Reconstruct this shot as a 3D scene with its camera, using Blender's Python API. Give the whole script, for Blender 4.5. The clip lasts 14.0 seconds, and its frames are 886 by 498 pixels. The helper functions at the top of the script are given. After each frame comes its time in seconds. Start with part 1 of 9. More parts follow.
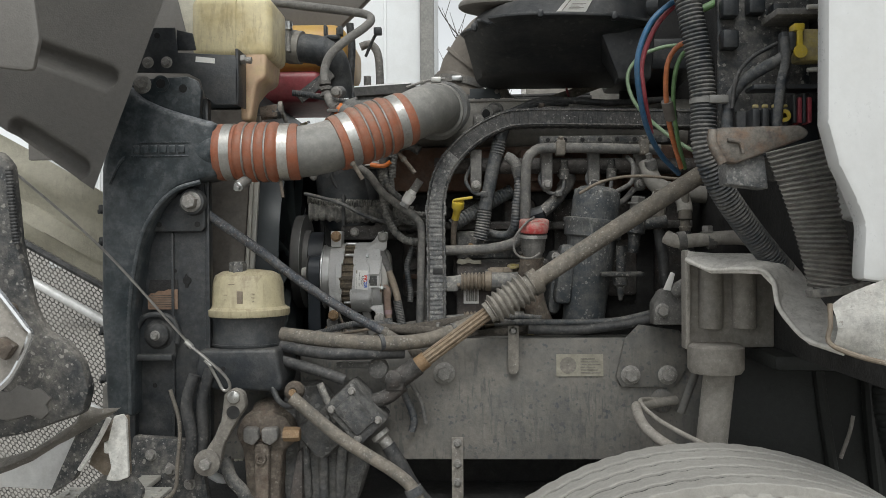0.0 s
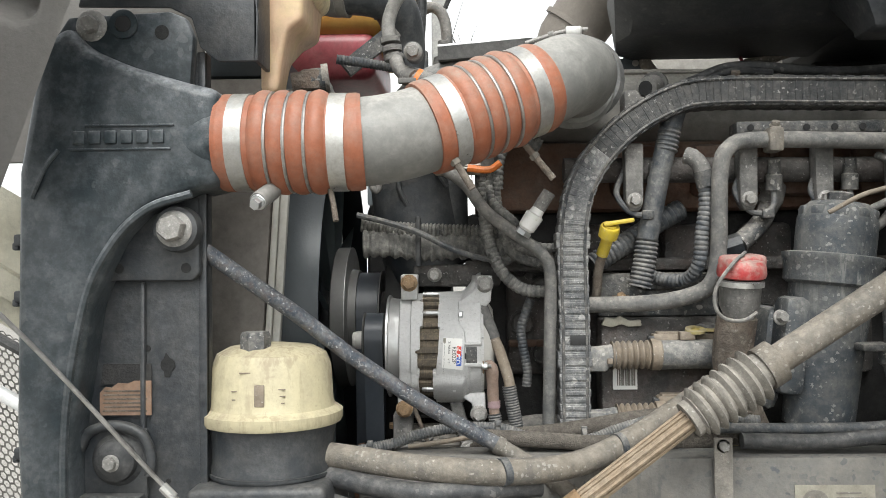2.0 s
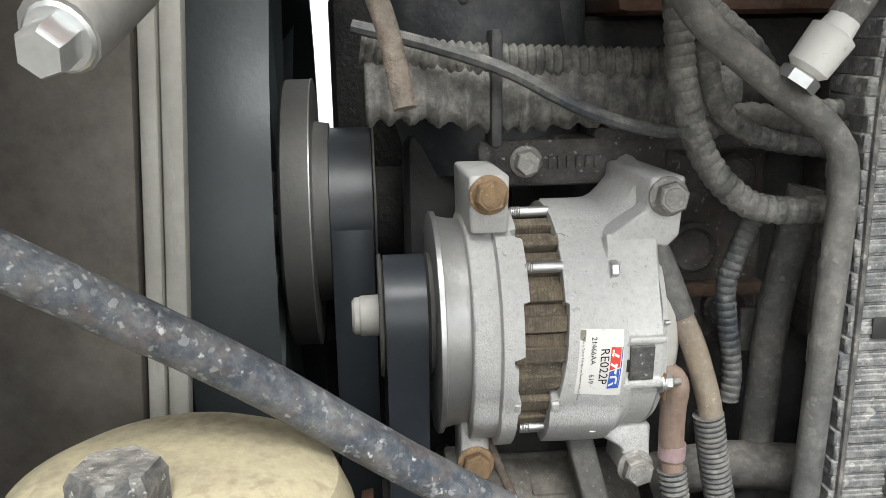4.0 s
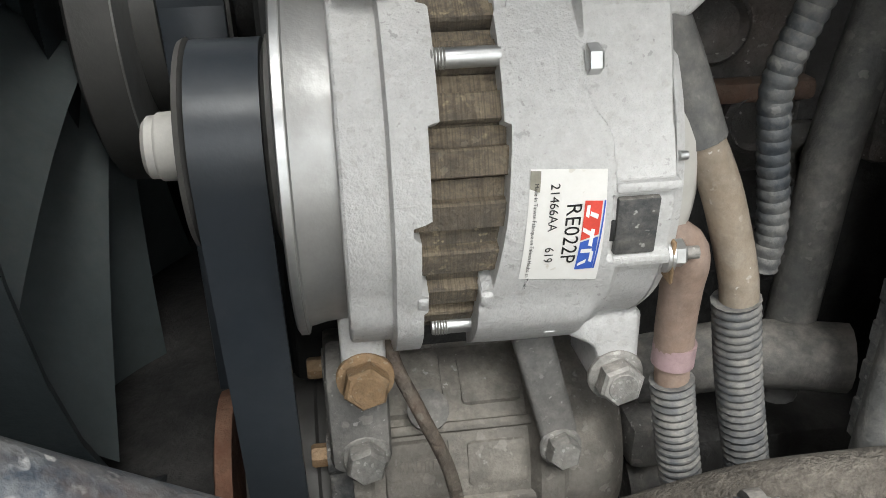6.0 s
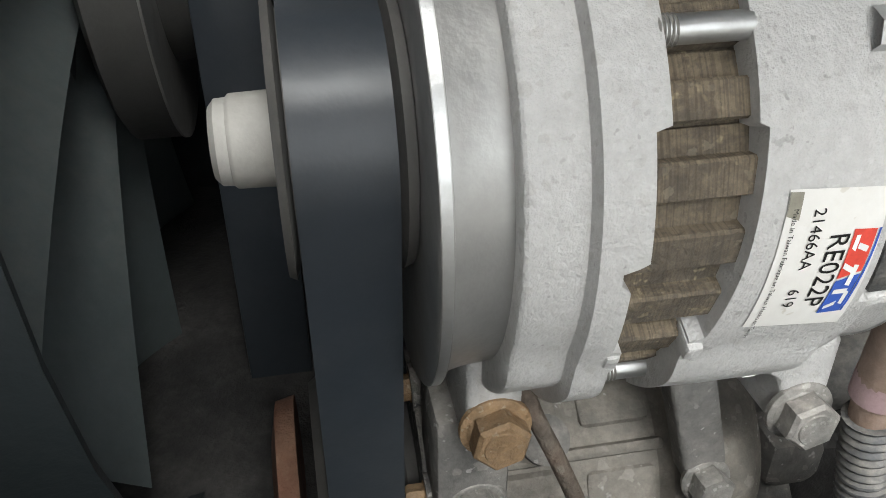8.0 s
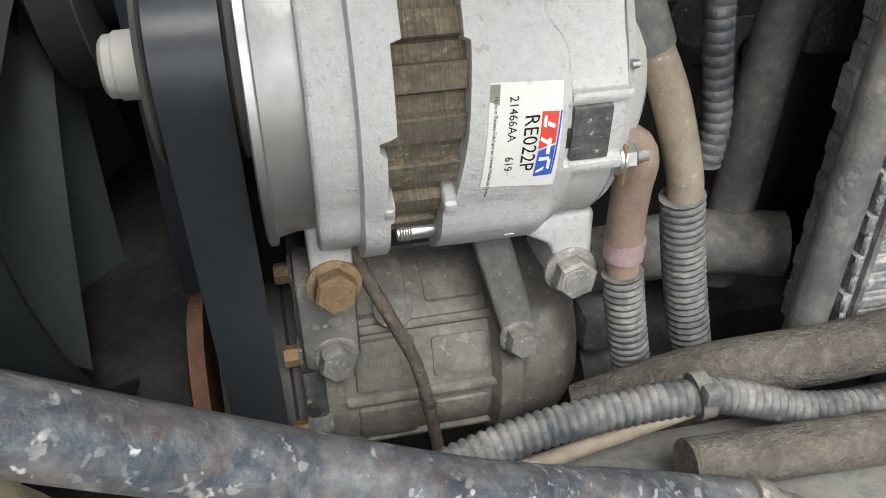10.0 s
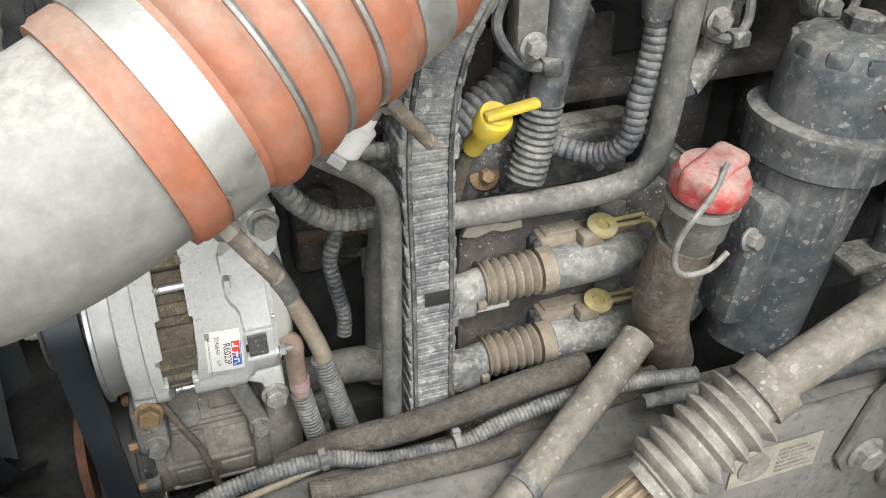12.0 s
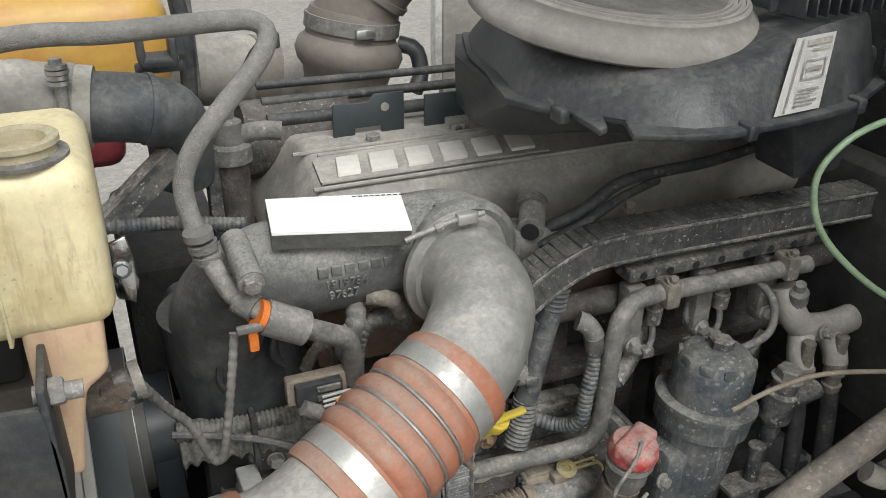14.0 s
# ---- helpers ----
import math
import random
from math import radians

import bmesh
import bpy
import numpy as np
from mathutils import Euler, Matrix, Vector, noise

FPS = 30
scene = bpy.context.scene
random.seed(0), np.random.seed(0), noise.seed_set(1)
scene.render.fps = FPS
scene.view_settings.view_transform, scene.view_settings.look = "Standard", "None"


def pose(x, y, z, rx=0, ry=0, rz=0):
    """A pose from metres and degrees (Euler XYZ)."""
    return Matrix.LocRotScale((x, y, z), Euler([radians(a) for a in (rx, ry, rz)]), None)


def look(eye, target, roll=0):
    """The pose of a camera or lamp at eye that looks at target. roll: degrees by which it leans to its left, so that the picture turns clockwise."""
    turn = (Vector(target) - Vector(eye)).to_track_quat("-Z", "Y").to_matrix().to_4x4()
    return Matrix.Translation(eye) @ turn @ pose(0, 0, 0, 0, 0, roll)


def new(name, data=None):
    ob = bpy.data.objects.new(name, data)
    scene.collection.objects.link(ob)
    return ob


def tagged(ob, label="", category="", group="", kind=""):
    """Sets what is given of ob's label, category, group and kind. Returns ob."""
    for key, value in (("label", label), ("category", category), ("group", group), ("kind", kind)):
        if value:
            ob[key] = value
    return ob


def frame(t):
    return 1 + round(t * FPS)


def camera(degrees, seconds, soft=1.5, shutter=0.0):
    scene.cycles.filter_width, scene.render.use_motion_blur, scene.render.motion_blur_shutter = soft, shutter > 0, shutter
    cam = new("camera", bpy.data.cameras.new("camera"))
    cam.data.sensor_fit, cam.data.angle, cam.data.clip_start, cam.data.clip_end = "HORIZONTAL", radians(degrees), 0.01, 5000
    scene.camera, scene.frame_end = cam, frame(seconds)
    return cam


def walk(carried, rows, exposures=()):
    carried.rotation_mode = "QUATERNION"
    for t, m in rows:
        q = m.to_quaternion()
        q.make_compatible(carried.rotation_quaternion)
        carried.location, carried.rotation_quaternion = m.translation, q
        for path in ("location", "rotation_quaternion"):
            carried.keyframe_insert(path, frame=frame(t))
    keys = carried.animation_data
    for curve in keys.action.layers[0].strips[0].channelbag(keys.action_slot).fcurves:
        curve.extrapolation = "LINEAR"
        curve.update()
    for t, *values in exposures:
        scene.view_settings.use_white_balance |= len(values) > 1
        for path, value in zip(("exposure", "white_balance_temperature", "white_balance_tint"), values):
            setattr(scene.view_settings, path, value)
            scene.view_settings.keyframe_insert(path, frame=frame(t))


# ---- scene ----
cam = camera(54.6, 14.0, 0.9)
PATH = [
    (0, (0.06, 0.011, 1.301), (0.0, 2.01, 1.28), -0.4),
    (0.5, (0.002, 0.101, 1.318), (-0.041, 2.101, 1.312), -0.3),
    (1, (-0.088, 0.236, 1.347), (-0.137, 2.235, 1.343), -0.3),
    (1.5, (-0.12, 0.492, 1.34), (-0.168, 2.491, 1.354), -0.3),
    (2, (-0.165, 0.76, 1.338), (-0.224, 2.759, 1.374), -0.6),
    (2.2, (-0.196, 0.849, 1.338), (-0.26, 2.848, 1.383), -0.6),
    (4.3, (-0.334, 1.566, 1.416), (-0.125, 3.461, 0.81), -0.9),
    (4.5, (-0.331, 1.592, 1.412), (-0.113, 3.464, 0.744), -0.9),
    (5, (-0.317, 1.637, 1.4), (-0.083, 3.473, 0.641), -0.7),
    (5.5, (-0.28, 1.674, 1.366), (-0.056, 3.475, 0.525), -0.8),
    (6, (-0.268, 1.731, 1.344), (-0.036, 3.491, 0.423), -1.0),
    (6.5, (-0.283, 1.796, 1.331), (-0.033, 3.501, 0.316), -0.8),
    (7, (-0.306, 1.84, 1.335), (-0.025, 3.512, 0.274), -0.4),
    (7.2, (-0.319, 1.851, 1.338), (-0.03, 3.508, 0.255), -0.2),
    (9.3, (-0.306, 1.781, 1.334), (0.017, 3.390, 0.190), -0.2),
    (9.5, (-0.295, 1.772, 1.340), (0.030, 3.373, 0.186), -0.1),
    (10, (-0.277, 1.725, 1.360), (0.056, 3.324, 0.207), -0.9),
    (10.5, (-0.234, 1.658, 1.404), (0.079, 3.268, 0.259), -0.1),
    (11, (-0.194, 1.583, 1.48), (0.206, 3.174, 0.336), 1.1),
    (11.5, (-0.178, 1.505, 1.576), (0.301, 3.077, 0.437), 0.0),
    (12, (-0.192, 1.447, 1.681), (0.343, 2.988, 0.523), -0.1),
    (12.5, (-0.234, 1.390, 1.798), (0.339, 2.918, 0.642), 0.1),
    (13, (-0.297, 1.37, 1.903), (0.334, 2.941, 0.838), 0.1),
    (13.5, (-0.331, 1.311, 1.988), (0.331, 2.928, 1.014), 0.2),
    (14, (-0.348, 1.24, 2.047), (0.337, 2.884, 1.139), 0.2),
]
EXPOSURES = [(t, e, 6500, 7) for t, e in ((0, 0.2), (0.5, 0.35), (1, 0.6), (1.5, 1.0), (2.2, 1.25), (4.3, 1.45), (5, 1.35), (6.5, 1.35), (7.2, 1.3), (9.5, 1.4), (10.3, 1.45), (11, 1.62), (11.5, 1.65), (12.5, 1.0), (13, 0.7), (14, 0.7))]
walk(cam, [(t, look(eye, target, roll)) for t, eye, target, roll in PATH], EXPOSURES)

# ---- daylight: an overcast sky ----
world = bpy.data.worlds.new("overcast_sky")
scene.world = world
world.use_nodes = True
wn = world.node_tree.nodes
sky = wn.new("ShaderNodeTexSky")
sky.sky_type, sky.sun_disc = "NISHITA", False
sky.sun_elevation, sky.sun_rotation = radians(54), radians(178)
sky.dust_density, sky.air_density, sky.ozone_density = 1.5, 1.0, 1.0
pale = wn.new("ShaderNodeHueSaturation")
pale.inputs["Saturation"].default_value = 0.12
world.node_tree.links.new(sky.outputs["Color"], pale.inputs["Color"])
world.node_tree.links.new(pale.outputs["Color"], wn["Background"].inputs["Color"])
wn["Background"].inputs["Strength"].default_value = 0.14
sun_lamp = bpy.data.lights.new("sun", "SUN")
sun_lamp.energy, sun_lamp.angle, sun_lamp.color = 1.45, radians(30), (1.0, 0.99, 0.975)
sun = new("sun", sun_lamp)
sun.matrix_world = look((0.2, -2.3, 6.4), (0, 2, 1))

# ---- materials ----
def mat(name, base, rough=0.6, metal=0.0, dust=0.3, dust_col=(0.30, 0.28, 0.25), scale=9.0, speck=0.0, speck_col=(0.55, 0.53, 0.50), bump=0.15, fine=180.0, tint=None, tint_amt=0.5, coat=0.0, top=0.35, sscale=240.0, vary=0.34, streak=0.0, streak_col=(0.05, 0.06, 0.06), sat=0.9, lines=0.0, spots=0.0, spot_col=(0.62, 0.60, 0.56), spot_scale=70.0):
    """A worn workshop surface: base colour, broad stains, settled dust on upward faces, dried splashes, fine relief."""
    m = bpy.data.materials.new(name)
    m.use_nodes = True
    nt = m.node_tree
    n, l = nt.nodes, nt.links
    b = n["Principled BSDF"]
    geo = n.new("ShaderNodeNewGeometry")
    info = n.new("ShaderNodeObjectInfo")

    def noise_tex(sc, detail=4.0, rough_=0.6):
        t = n.new("ShaderNodeTexNoise")
        t.inputs["Scale"].default_value, t.inputs["Detail"].default_value, t.inputs["Roughness"].default_value = sc, detail, rough_
        l.new(geo.outputs["Position"], t.inputs["Vector"])
        return t.outputs["Fac"]

    def ramp(sock, lo, hi):
        r = n.new("ShaderNodeMapRange")
        r.inputs["From Min"].default_value, r.inputs["From Max"].default_value = lo, hi
        l.new(sock, r.inputs["Value"])
        return r.outputs["Result"]

    def mix(fac, a, c):
        x = n.new("ShaderNodeMix")
        x.data_type = "RGBA"
        for sock, v in ((x.inputs[0], fac), (x.inputs[6], a), (x.inputs[7], c)):
            if isinstance(v, (float, int)):
                sock.default_value = v
            elif isinstance(v, tuple):
                sock.default_value = (*v[:3], 1)
            else:
                l.new(v, sock)
        return x.outputs[2]

    def mul(a, c, op="MULTIPLY"):
        x = n.new("ShaderNodeMath")
        x.operation = op
        for sock, v in ((x.inputs[0], a), (x.inputs[1], c)):
            if isinstance(v, (float, int)):
                sock.default_value = v
            else:
                l.new(v, sock)
        return x.outputs[0]

    col = base
    if tint:
        col = mix(mul(ramp(noise_tex(scale * 2.3), 0.45, 0.62), tint_amt), col, tint)
    patches = mul(mul(ramp(noise_tex(scale, 6.0, 0.65), 0.42, 0.62), 0.6), mul(ramp(noise_tex(scale * 4.7, 6.0, 0.72), 0.44, 0.60), 0.55), "ADD")
    broad = patches
    sep = n.new("ShaderNodeSeparateXYZ")
    l.new(geo.outputs["Normal"], sep.inputs[0])
    up = ramp(sep.outputs[2], 0.1, 0.95)
    grain = ramp(noise_tex(fine, 3.0), 0.25, 0.75)
    amount = mul(mul(mul(broad, dust), mul(mul(up, top), 1.0, "ADD")), mul(mul(grain, 0.7), 0.55, "ADD"))
    amount = mul(amount, mul(mul(up, top * 0.6), grain), "ADD")
    clampn = n.new("ShaderNodeClamp")
    l.new(amount, clampn.inputs[0])
    col = mix(clampn.outputs[0], col, dust_col)
    if speck:
        speck = speck if speck > 0.6 else speck * 0.45
        sp = mul(ramp(noise_tex(sscale, 2.0, 0.5), 0.66 - 0.06 * speck, 0.70), ramp(noise_tex(scale * 1.7, 2.0), 0.40, 0.60))
        sp2 = mul(ramp(noise_tex(sscale * 0.35, 3.0, 0.6), 0.70 - 0.07 * speck, 0.74), 0.8)
        col = mix(mul(mul(sp, sp2, "MAXIMUM"), min(1.0, 0.5 + 0.4 * speck)), col, speck_col)
    if streak:
        squeeze = n.new("ShaderNodeVectorMath")
        squeeze.operation = "MULTIPLY"
        squeeze.inputs[1].default_value = (1.0, 1.0, 0.16)
        l.new(geo.outputs["Position"], squeeze.inputs[0])
        runs = n.new("ShaderNodeTexNoise")
        runs.inputs["Scale"].default_value, runs.inputs["Detail"].default_value, runs.inputs["Roughness"].default_value = 95.0, 5.0, 0.65
        l.new(squeeze.outputs[0], runs.inputs["Vector"])
        col = mix(mul(mul(ramp(runs.outputs["Fac"], 0.53, 0.60), ramp(noise_tex(7.0, 3.0), 0.40, 0.62)), streak), col, streak_col)
    if lines:
        stack = n.new("ShaderNodeVectorMath")
        stack.operation = "MULTIPLY"
        stack.inputs[1].default_value = (1500.0, 30.0, 30.0)
        l.new(geo.outputs["Position"], stack.inputs[0])
        sheets = n.new("ShaderNodeTexNoise")
        sheets.inputs["Scale"].default_value, sheets.inputs["Detail"].default_value = 1.0, 3.0
        l.new(stack.outputs[0], sheets.inputs["Vector"])
        col = mix(mul(ramp(sheets.outputs["Fac"], 0.48, 0.60), lines), col, streak_col)
    if spots:
        # dried drops: ragged cells of uneven size, gathered in patches
        cell = n.new("ShaderNodeTexVoronoi")
        cell.inputs["Scale"].default_value, cell.inputs["Randomness"].default_value = spot_scale, 1.0
        warp = n.new("ShaderNodeVectorMath")
        warp.operation = "MULTIPLY_ADD"
        shake = n.new("ShaderNodeTexNoise")
        shake.inputs["Scale"].default_value = spot_scale * 1.6
        l.new(geo.outputs["Position"], shake.inputs["Vector"])
        warp.inputs[1].default_value = (0.9 / spot_scale,) * 3
        l.new(shake.outputs["Color"], warp.inputs[0])
        l.new(geo.outputs["Position"], warp.inputs[2])
        l.new(warp.outputs[0], cell.inputs["Vector"])
        size = n.new("ShaderNodeSeparateColor")
        l.new(cell.outputs["Color"], size.inputs[0])
        drop = ramp(mul(mul(size.outputs[0], 0.42), cell.outputs["Distance"], "SUBTRACT"), 0.02, 0.07)
        col = mix(mul(mul(drop, ramp(noise_tex(scale * 1.3, 3.0), 0.36, 0.56)), spots), col, spot_col)
    val = n.new("ShaderNodeHueSaturation")
    mottled = mul(mul(ramp(noise_tex(fine * 0.33, 8.0, 0.75), 0.28, 0.72), 2.0 * vary), 1.0 - vary, "ADD")
    val.inputs["Saturation"].default_value = sat
    l.new(mul(mul(mul(info.outputs["Random"], 0.16), 0.92, "ADD"), mottled), val.inputs["Value"])
    if isinstance(col, tuple):
        val.inputs["Color"].default_value = (*col, 1)
    else:
        l.new(col, val.inputs["Color"])
    l.new(val.outputs["Color"], b.inputs["Base Color"])
    l.new(mul(mul(mul(clampn.outputs[0], 0.35), rough, "ADD"), mul(mul(grain, 0.16), 0.92, "ADD")), b.inputs["Roughness"])
    b.inputs["Metallic"].default_value = metal
    if metal:
        l.new(mul(mul(mul(clampn.outputs[0], -0.9), 1.0, "ADD"), metal), b.inputs["Metallic"])
    b.inputs["Coat Weight"].default_value = coat
    if bump:
        bn = n.new("ShaderNodeBump")
        bn.inputs["Strength"].default_value, bn.inputs["Distance"].default_value = bump, 0.004
        l.new(mul(grain, mul(broad, 0.6), "ADD"), bn.inputs["Height"])
        l.new(bn.outputs["Normal"], b.inputs["Normal"])
    return m


MUD = (0.255, 0.24, 0.22)
GREY_DUST = (0.26, 0.25, 0.235)
M = {
    "black_plastic": mat("black_plastic", (0.017, 0.022, 0.028), 0.45, dust=0.20, dust_col=(0.24, 0.225, 0.20), scale=7, bump=0.12, top=0.35),
    "black_smooth": mat("black_smooth", (0.030, 0.039, 0.044), 0.42, vary=0.1, dust=0.12, dust_col=(0.10, 0.11, 0.115), scale=5, bump=0.05, top=0.3),
    "black_rubber": mat("black_rubber", (0.018, 0.020, 0.022), 0.6, dust=0.25, dust_col=GREY_DUST, scale=12),
    "dusty_black": mat("dusty_black", (0.021, 0.026, 0.031), 0.55, dust=0.62, dust_col=(0.25, 0.232, 0.205), scale=11, speck=0.25, bump=0.25, top=0.95, spots=0.7, spot_col=(0.38, 0.36, 0.325), spot_scale=95.0),
    "dusty_grey": mat("dusty_grey", (0.11, 0.108, 0.102), 0.7, dust=0.7, dust_col=MUD, scale=10, speck=0.2, bump=0.2, top=0.7, spots=0.35, spot_col=(0.34, 0.32, 0.285), spot_scale=120.0),
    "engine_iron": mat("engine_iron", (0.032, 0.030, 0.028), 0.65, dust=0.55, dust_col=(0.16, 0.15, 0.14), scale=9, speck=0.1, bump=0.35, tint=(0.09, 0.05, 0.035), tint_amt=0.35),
    # base lowered to near-black so deep recesses carry their shade in colour
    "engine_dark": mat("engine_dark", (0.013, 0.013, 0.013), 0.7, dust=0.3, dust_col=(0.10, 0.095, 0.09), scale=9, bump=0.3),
    "brown_block": mat("brown_block", (0.11, 0.055, 0.033), sat=1.0, rough=0.65, dust=0.5, dust_col=(0.15, 0.125, 0.105), scale=9, bump=0.3, top=0.4),
    "silicone_orange": mat("silicone_orange", (0.315, 0.104, 0.052), sat=1.0, rough=0.5, dust=0.55, dust_col=(0.30, 0.21, 0.165), scale=6, bump=0.06, fine=260, top=0.55, vary=0.2),
    "pipe_grey": mat("pipe_grey", (0.180, 0.178, 0.166), 0.5, vary=0.16, dust=0.5, dust_col=(0.35, 0.335, 0.305), scale=6, bump=0.08, top=0.75, metal=0.15),
    "clamp_steel": mat("clamp_steel", (0.54, 0.54, 0.52), 0.28, vary=0.14, metal=0.9, dust=0.6, dust_col=(0.30, 0.27, 0.23), scale=20, bump=0.04, top=0.1),
    "wire_steel": mat("wire_steel", (0.42, 0.41, 0.39), 0.3, metal=0.9, dust=0.3, dust_col=(0.25, 0.23, 0.2), scale=20, bump=0.03, top=0.1),
    "cast_alu": mat("cast_alu", (0.555, 0.55, 0.54), 0.55, vary=0.12, metal=0.2, dust=0.22, dust_col=(0.50, 0.485, 0.46), scale=22, speck=0.3, speck_col=(0.26, 0.25, 0.24), bump=0.30, fine=700, top=0.1, sscale=330, spots=0.35, spot_col=(0.40, 0.385, 0.36), spot_scale=190.0),
    "alu_plate": mat("alu_plate", (0.42, 0.42, 0.41), 0.35, vary=0.08, metal=0.75, dust=0.3, dust_col=(0.33, 0.31, 0.29), scale=10, bump=0.05, top=0.1),
    "zinc": mat("zinc", (0.55, 0.56, 0.56), 0.3, vary=0.12, metal=0.9, dust=0.2, scale=30, bump=0.05, top=0.1),
    "rust_bolt": mat("rust_bolt", (0.27, 0.175, 0.095), sat=1.0, rough=0.6, metal=0.25, dust=0.4, dust_col=(0.32, 0.24, 0.16), scale=40, bump=0.3, fine=500, top=0.15, spots=0.5, spot_col=(0.42, 0.36, 0.27), spot_scale=330.0),
    "bolt_steel": mat("bolt_steel", (0.24, 0.235, 0.22), 0.5, metal=0.5, dust=0.5, dust_col=(0.36, 0.33, 0.30), scale=35, speck=0.4, bump=0.2, fine=500, top=0.4, spots=0.6, spot_col=(0.50, 0.48, 0.45), spot_scale=330.0),
    "stator": mat("stator", (0.085, 0.070, 0.052), 0.7, dust=0.8, dust_col=(0.21, 0.165, 0.11), scale=34, speck=0.5, speck_col=(0.42, 0.34, 0.20), bump=0.35, fine=700, top=1.0, lines=0.35, streak_col=(0.04, 0.033, 0.025), vary=0.22, spots=0.35, spot_col=(0.30, 0.25, 0.18), spot_scale=240.0),
    "belt": mat("belt", (0.030, 0.037, 0.046), sat=1.0, rough=0.36, dust=0.05, scale=4, bump=0.02, top=0.0, vary=0.1),
    "pulley_dark": mat("pulley_dark", (0.105, 0.103, 0.098), 0.5, metal=0.3, dust=0.3, dust_col=(0.15, 0.14, 0.13), scale=6, bump=0.05, vary=0.12),
    "rust": mat("rust", (0.17, 0.075, 0.045), sat=1.0, rough=0.75, dust=0.4, dust_col=(0.25, 0.16, 0.11), scale=15, bump=0.3),
    "frame_steel": mat("frame_steel", (0.125, 0.122, 0.113), 0.7, dust=0.75, dust_col=(0.215, 0.198, 0.172), scale=3.5, speck=0.7, speck_col=(0.06, 0.075, 0.085), bump=0.2, fine=140, top=0.12, sscale=90, streak=0.5, streak_col=(0.062, 0.072, 0.075), vary=0.2, spots=0.6, spot_col=(0.075, 0.085, 0.09), spot_scale=75.0),
    "mud_steel": mat("mud_steel", (0.165, 0.152, 0.132), 0.75, dust=0.75, dust_col=(0.285, 0.26, 0.222), scale=11, speck=0.15, bump=0.25, top=0.5, spots=0.35, spot_col=(0.36, 0.335, 0.295), spot_scale=110.0),
    "painted_rod": mat("painted_rod", (0.028, 0.038, 0.054), 0.40, dust=0.7, dust_col=(0.155, 0.158, 0.16), scale=44, speck=0.7, speck_col=(0.46, 0.455, 0.44), bump=0.2, tint=(0.15, 0.085, 0.045), tint_amt=0.3, top=0.25, sscale=240, vary=0.3, spots=0.4, spot_col=(0.36, 0.36, 0.355), spot_scale=190.0),
    "tan_pipe": mat("tan_pipe", (0.118, 0.108, 0.092), 0.65, dust=0.7, dust_col=(0.245, 0.215, 0.175), scale=13, speck=0.3, speck_col=(0.45, 0.42, 0.36), bump=0.22, top=0.5, sscale=140, tint=(0.20, 0.165, 0.12), tint_amt=0.5, streak=0.35, streak_col=(0.085, 0.078, 0.066), spots=0.5, spot_col=(0.40, 0.375, 0.335), spot_scale=150.0),
    "grey_hose": mat("grey_hose", (0.088, 0.089, 0.087), 0.65, dust=0.6, dust_col=(0.27, 0.25, 0.222), scale=12, bump=0.18, top=0.8, spots=0.3, spot_col=(0.33, 0.31, 0.28), spot_scale=130.0),
    "black_hose": mat("black_hose", (0.022, 0.024, 0.027), 0.55, dust=0.4, dust_col=(0.16, 0.152, 0.14), scale=14, bump=0.12, top=0.4, spots=0.3, spot_col=(0.26, 0.25, 0.23), spot_scale=90.0),
    "loom": mat("loom", (0.036, 0.044, 0.054), 0.55, dust=0.5, dust_col=(0.25, 0.235, 0.21), scale=16, bump=0.12, top=0.6, spots=0.3, spot_col=(0.30, 0.29, 0.27), spot_scale=130.0),
    "hose_fuzzy": mat("hose_fuzzy", (0.085, 0.073, 0.060), 0.85, dust=0.5, dust_col=(0.17, 0.15, 0.125), scale=20, bump=0.6, fine=520, top=0.35, vary=0.5),
    "cable_tan": mat("cable_tan", (0.20, 0.160, 0.118), sat=1.0, rough=0.65, dust=0.5, dust_col=(0.28, 0.25, 0.21), scale=24, speck=0.2, bump=0.15, top=0.3),
    "cable_pink": mat("cable_pink", (0.225, 0.150, 0.108), 0.65, dust=0.7, dust_col=(0.30, 0.225, 0.185), scale=24, bump=0.15, top=0.25),
    "tank_cream": mat("tank_cream", (0.76, 0.67, 0.42), sat=1.0, rough=0.42, dust=0.22, dust_col=(0.40, 0.33, 0.21), scale=7, speck=0.2, speck_col=(0.35, 0.29, 0.20), bump=0.06, tint=(0.50, 0.38, 0.15), tint_amt=0.45, top=0.35, vary=0.10, streak=0.35, streak_col=(0.34, 0.25, 0.13)),
    "tank_pink": mat("tank_pink", (0.62, 0.44, 0.29), sat=1.0, rough=0.45, dust=0.35, dust_col=(0.45, 0.34, 0.24), scale=9, bump=0.06, tint=(0.64, 0.50, 0.28), tint_amt=0.8, top=0.3, vary=0.12, streak=0.3, streak_col=(0.40, 0.17, 0.10)),
    "tank_yellow": mat("tank_yellow", (0.60, 0.36, 0.07), sat=1.0, rough=0.4, vary=0.10, dust=0.25, dust_col=(0.40, 0.29, 0.15), scale=4, bump=0.06, tint=(0.45, 0.12, 0.04), tint_amt=0.4, top=0.3),
    "cream_cap": mat("cream_cap", (0.52, 0.465, 0.305), sat=1.0, rough=0.42, vary=0.10, streak=0.45, streak_col=(0.24, 0.19, 0.12), dust=0.6, dust_col=(0.33, 0.28, 0.20), scale=9, speck=0.3, speck_col=(0.32, 0.27, 0.19), bump=0.06, top=0.35),
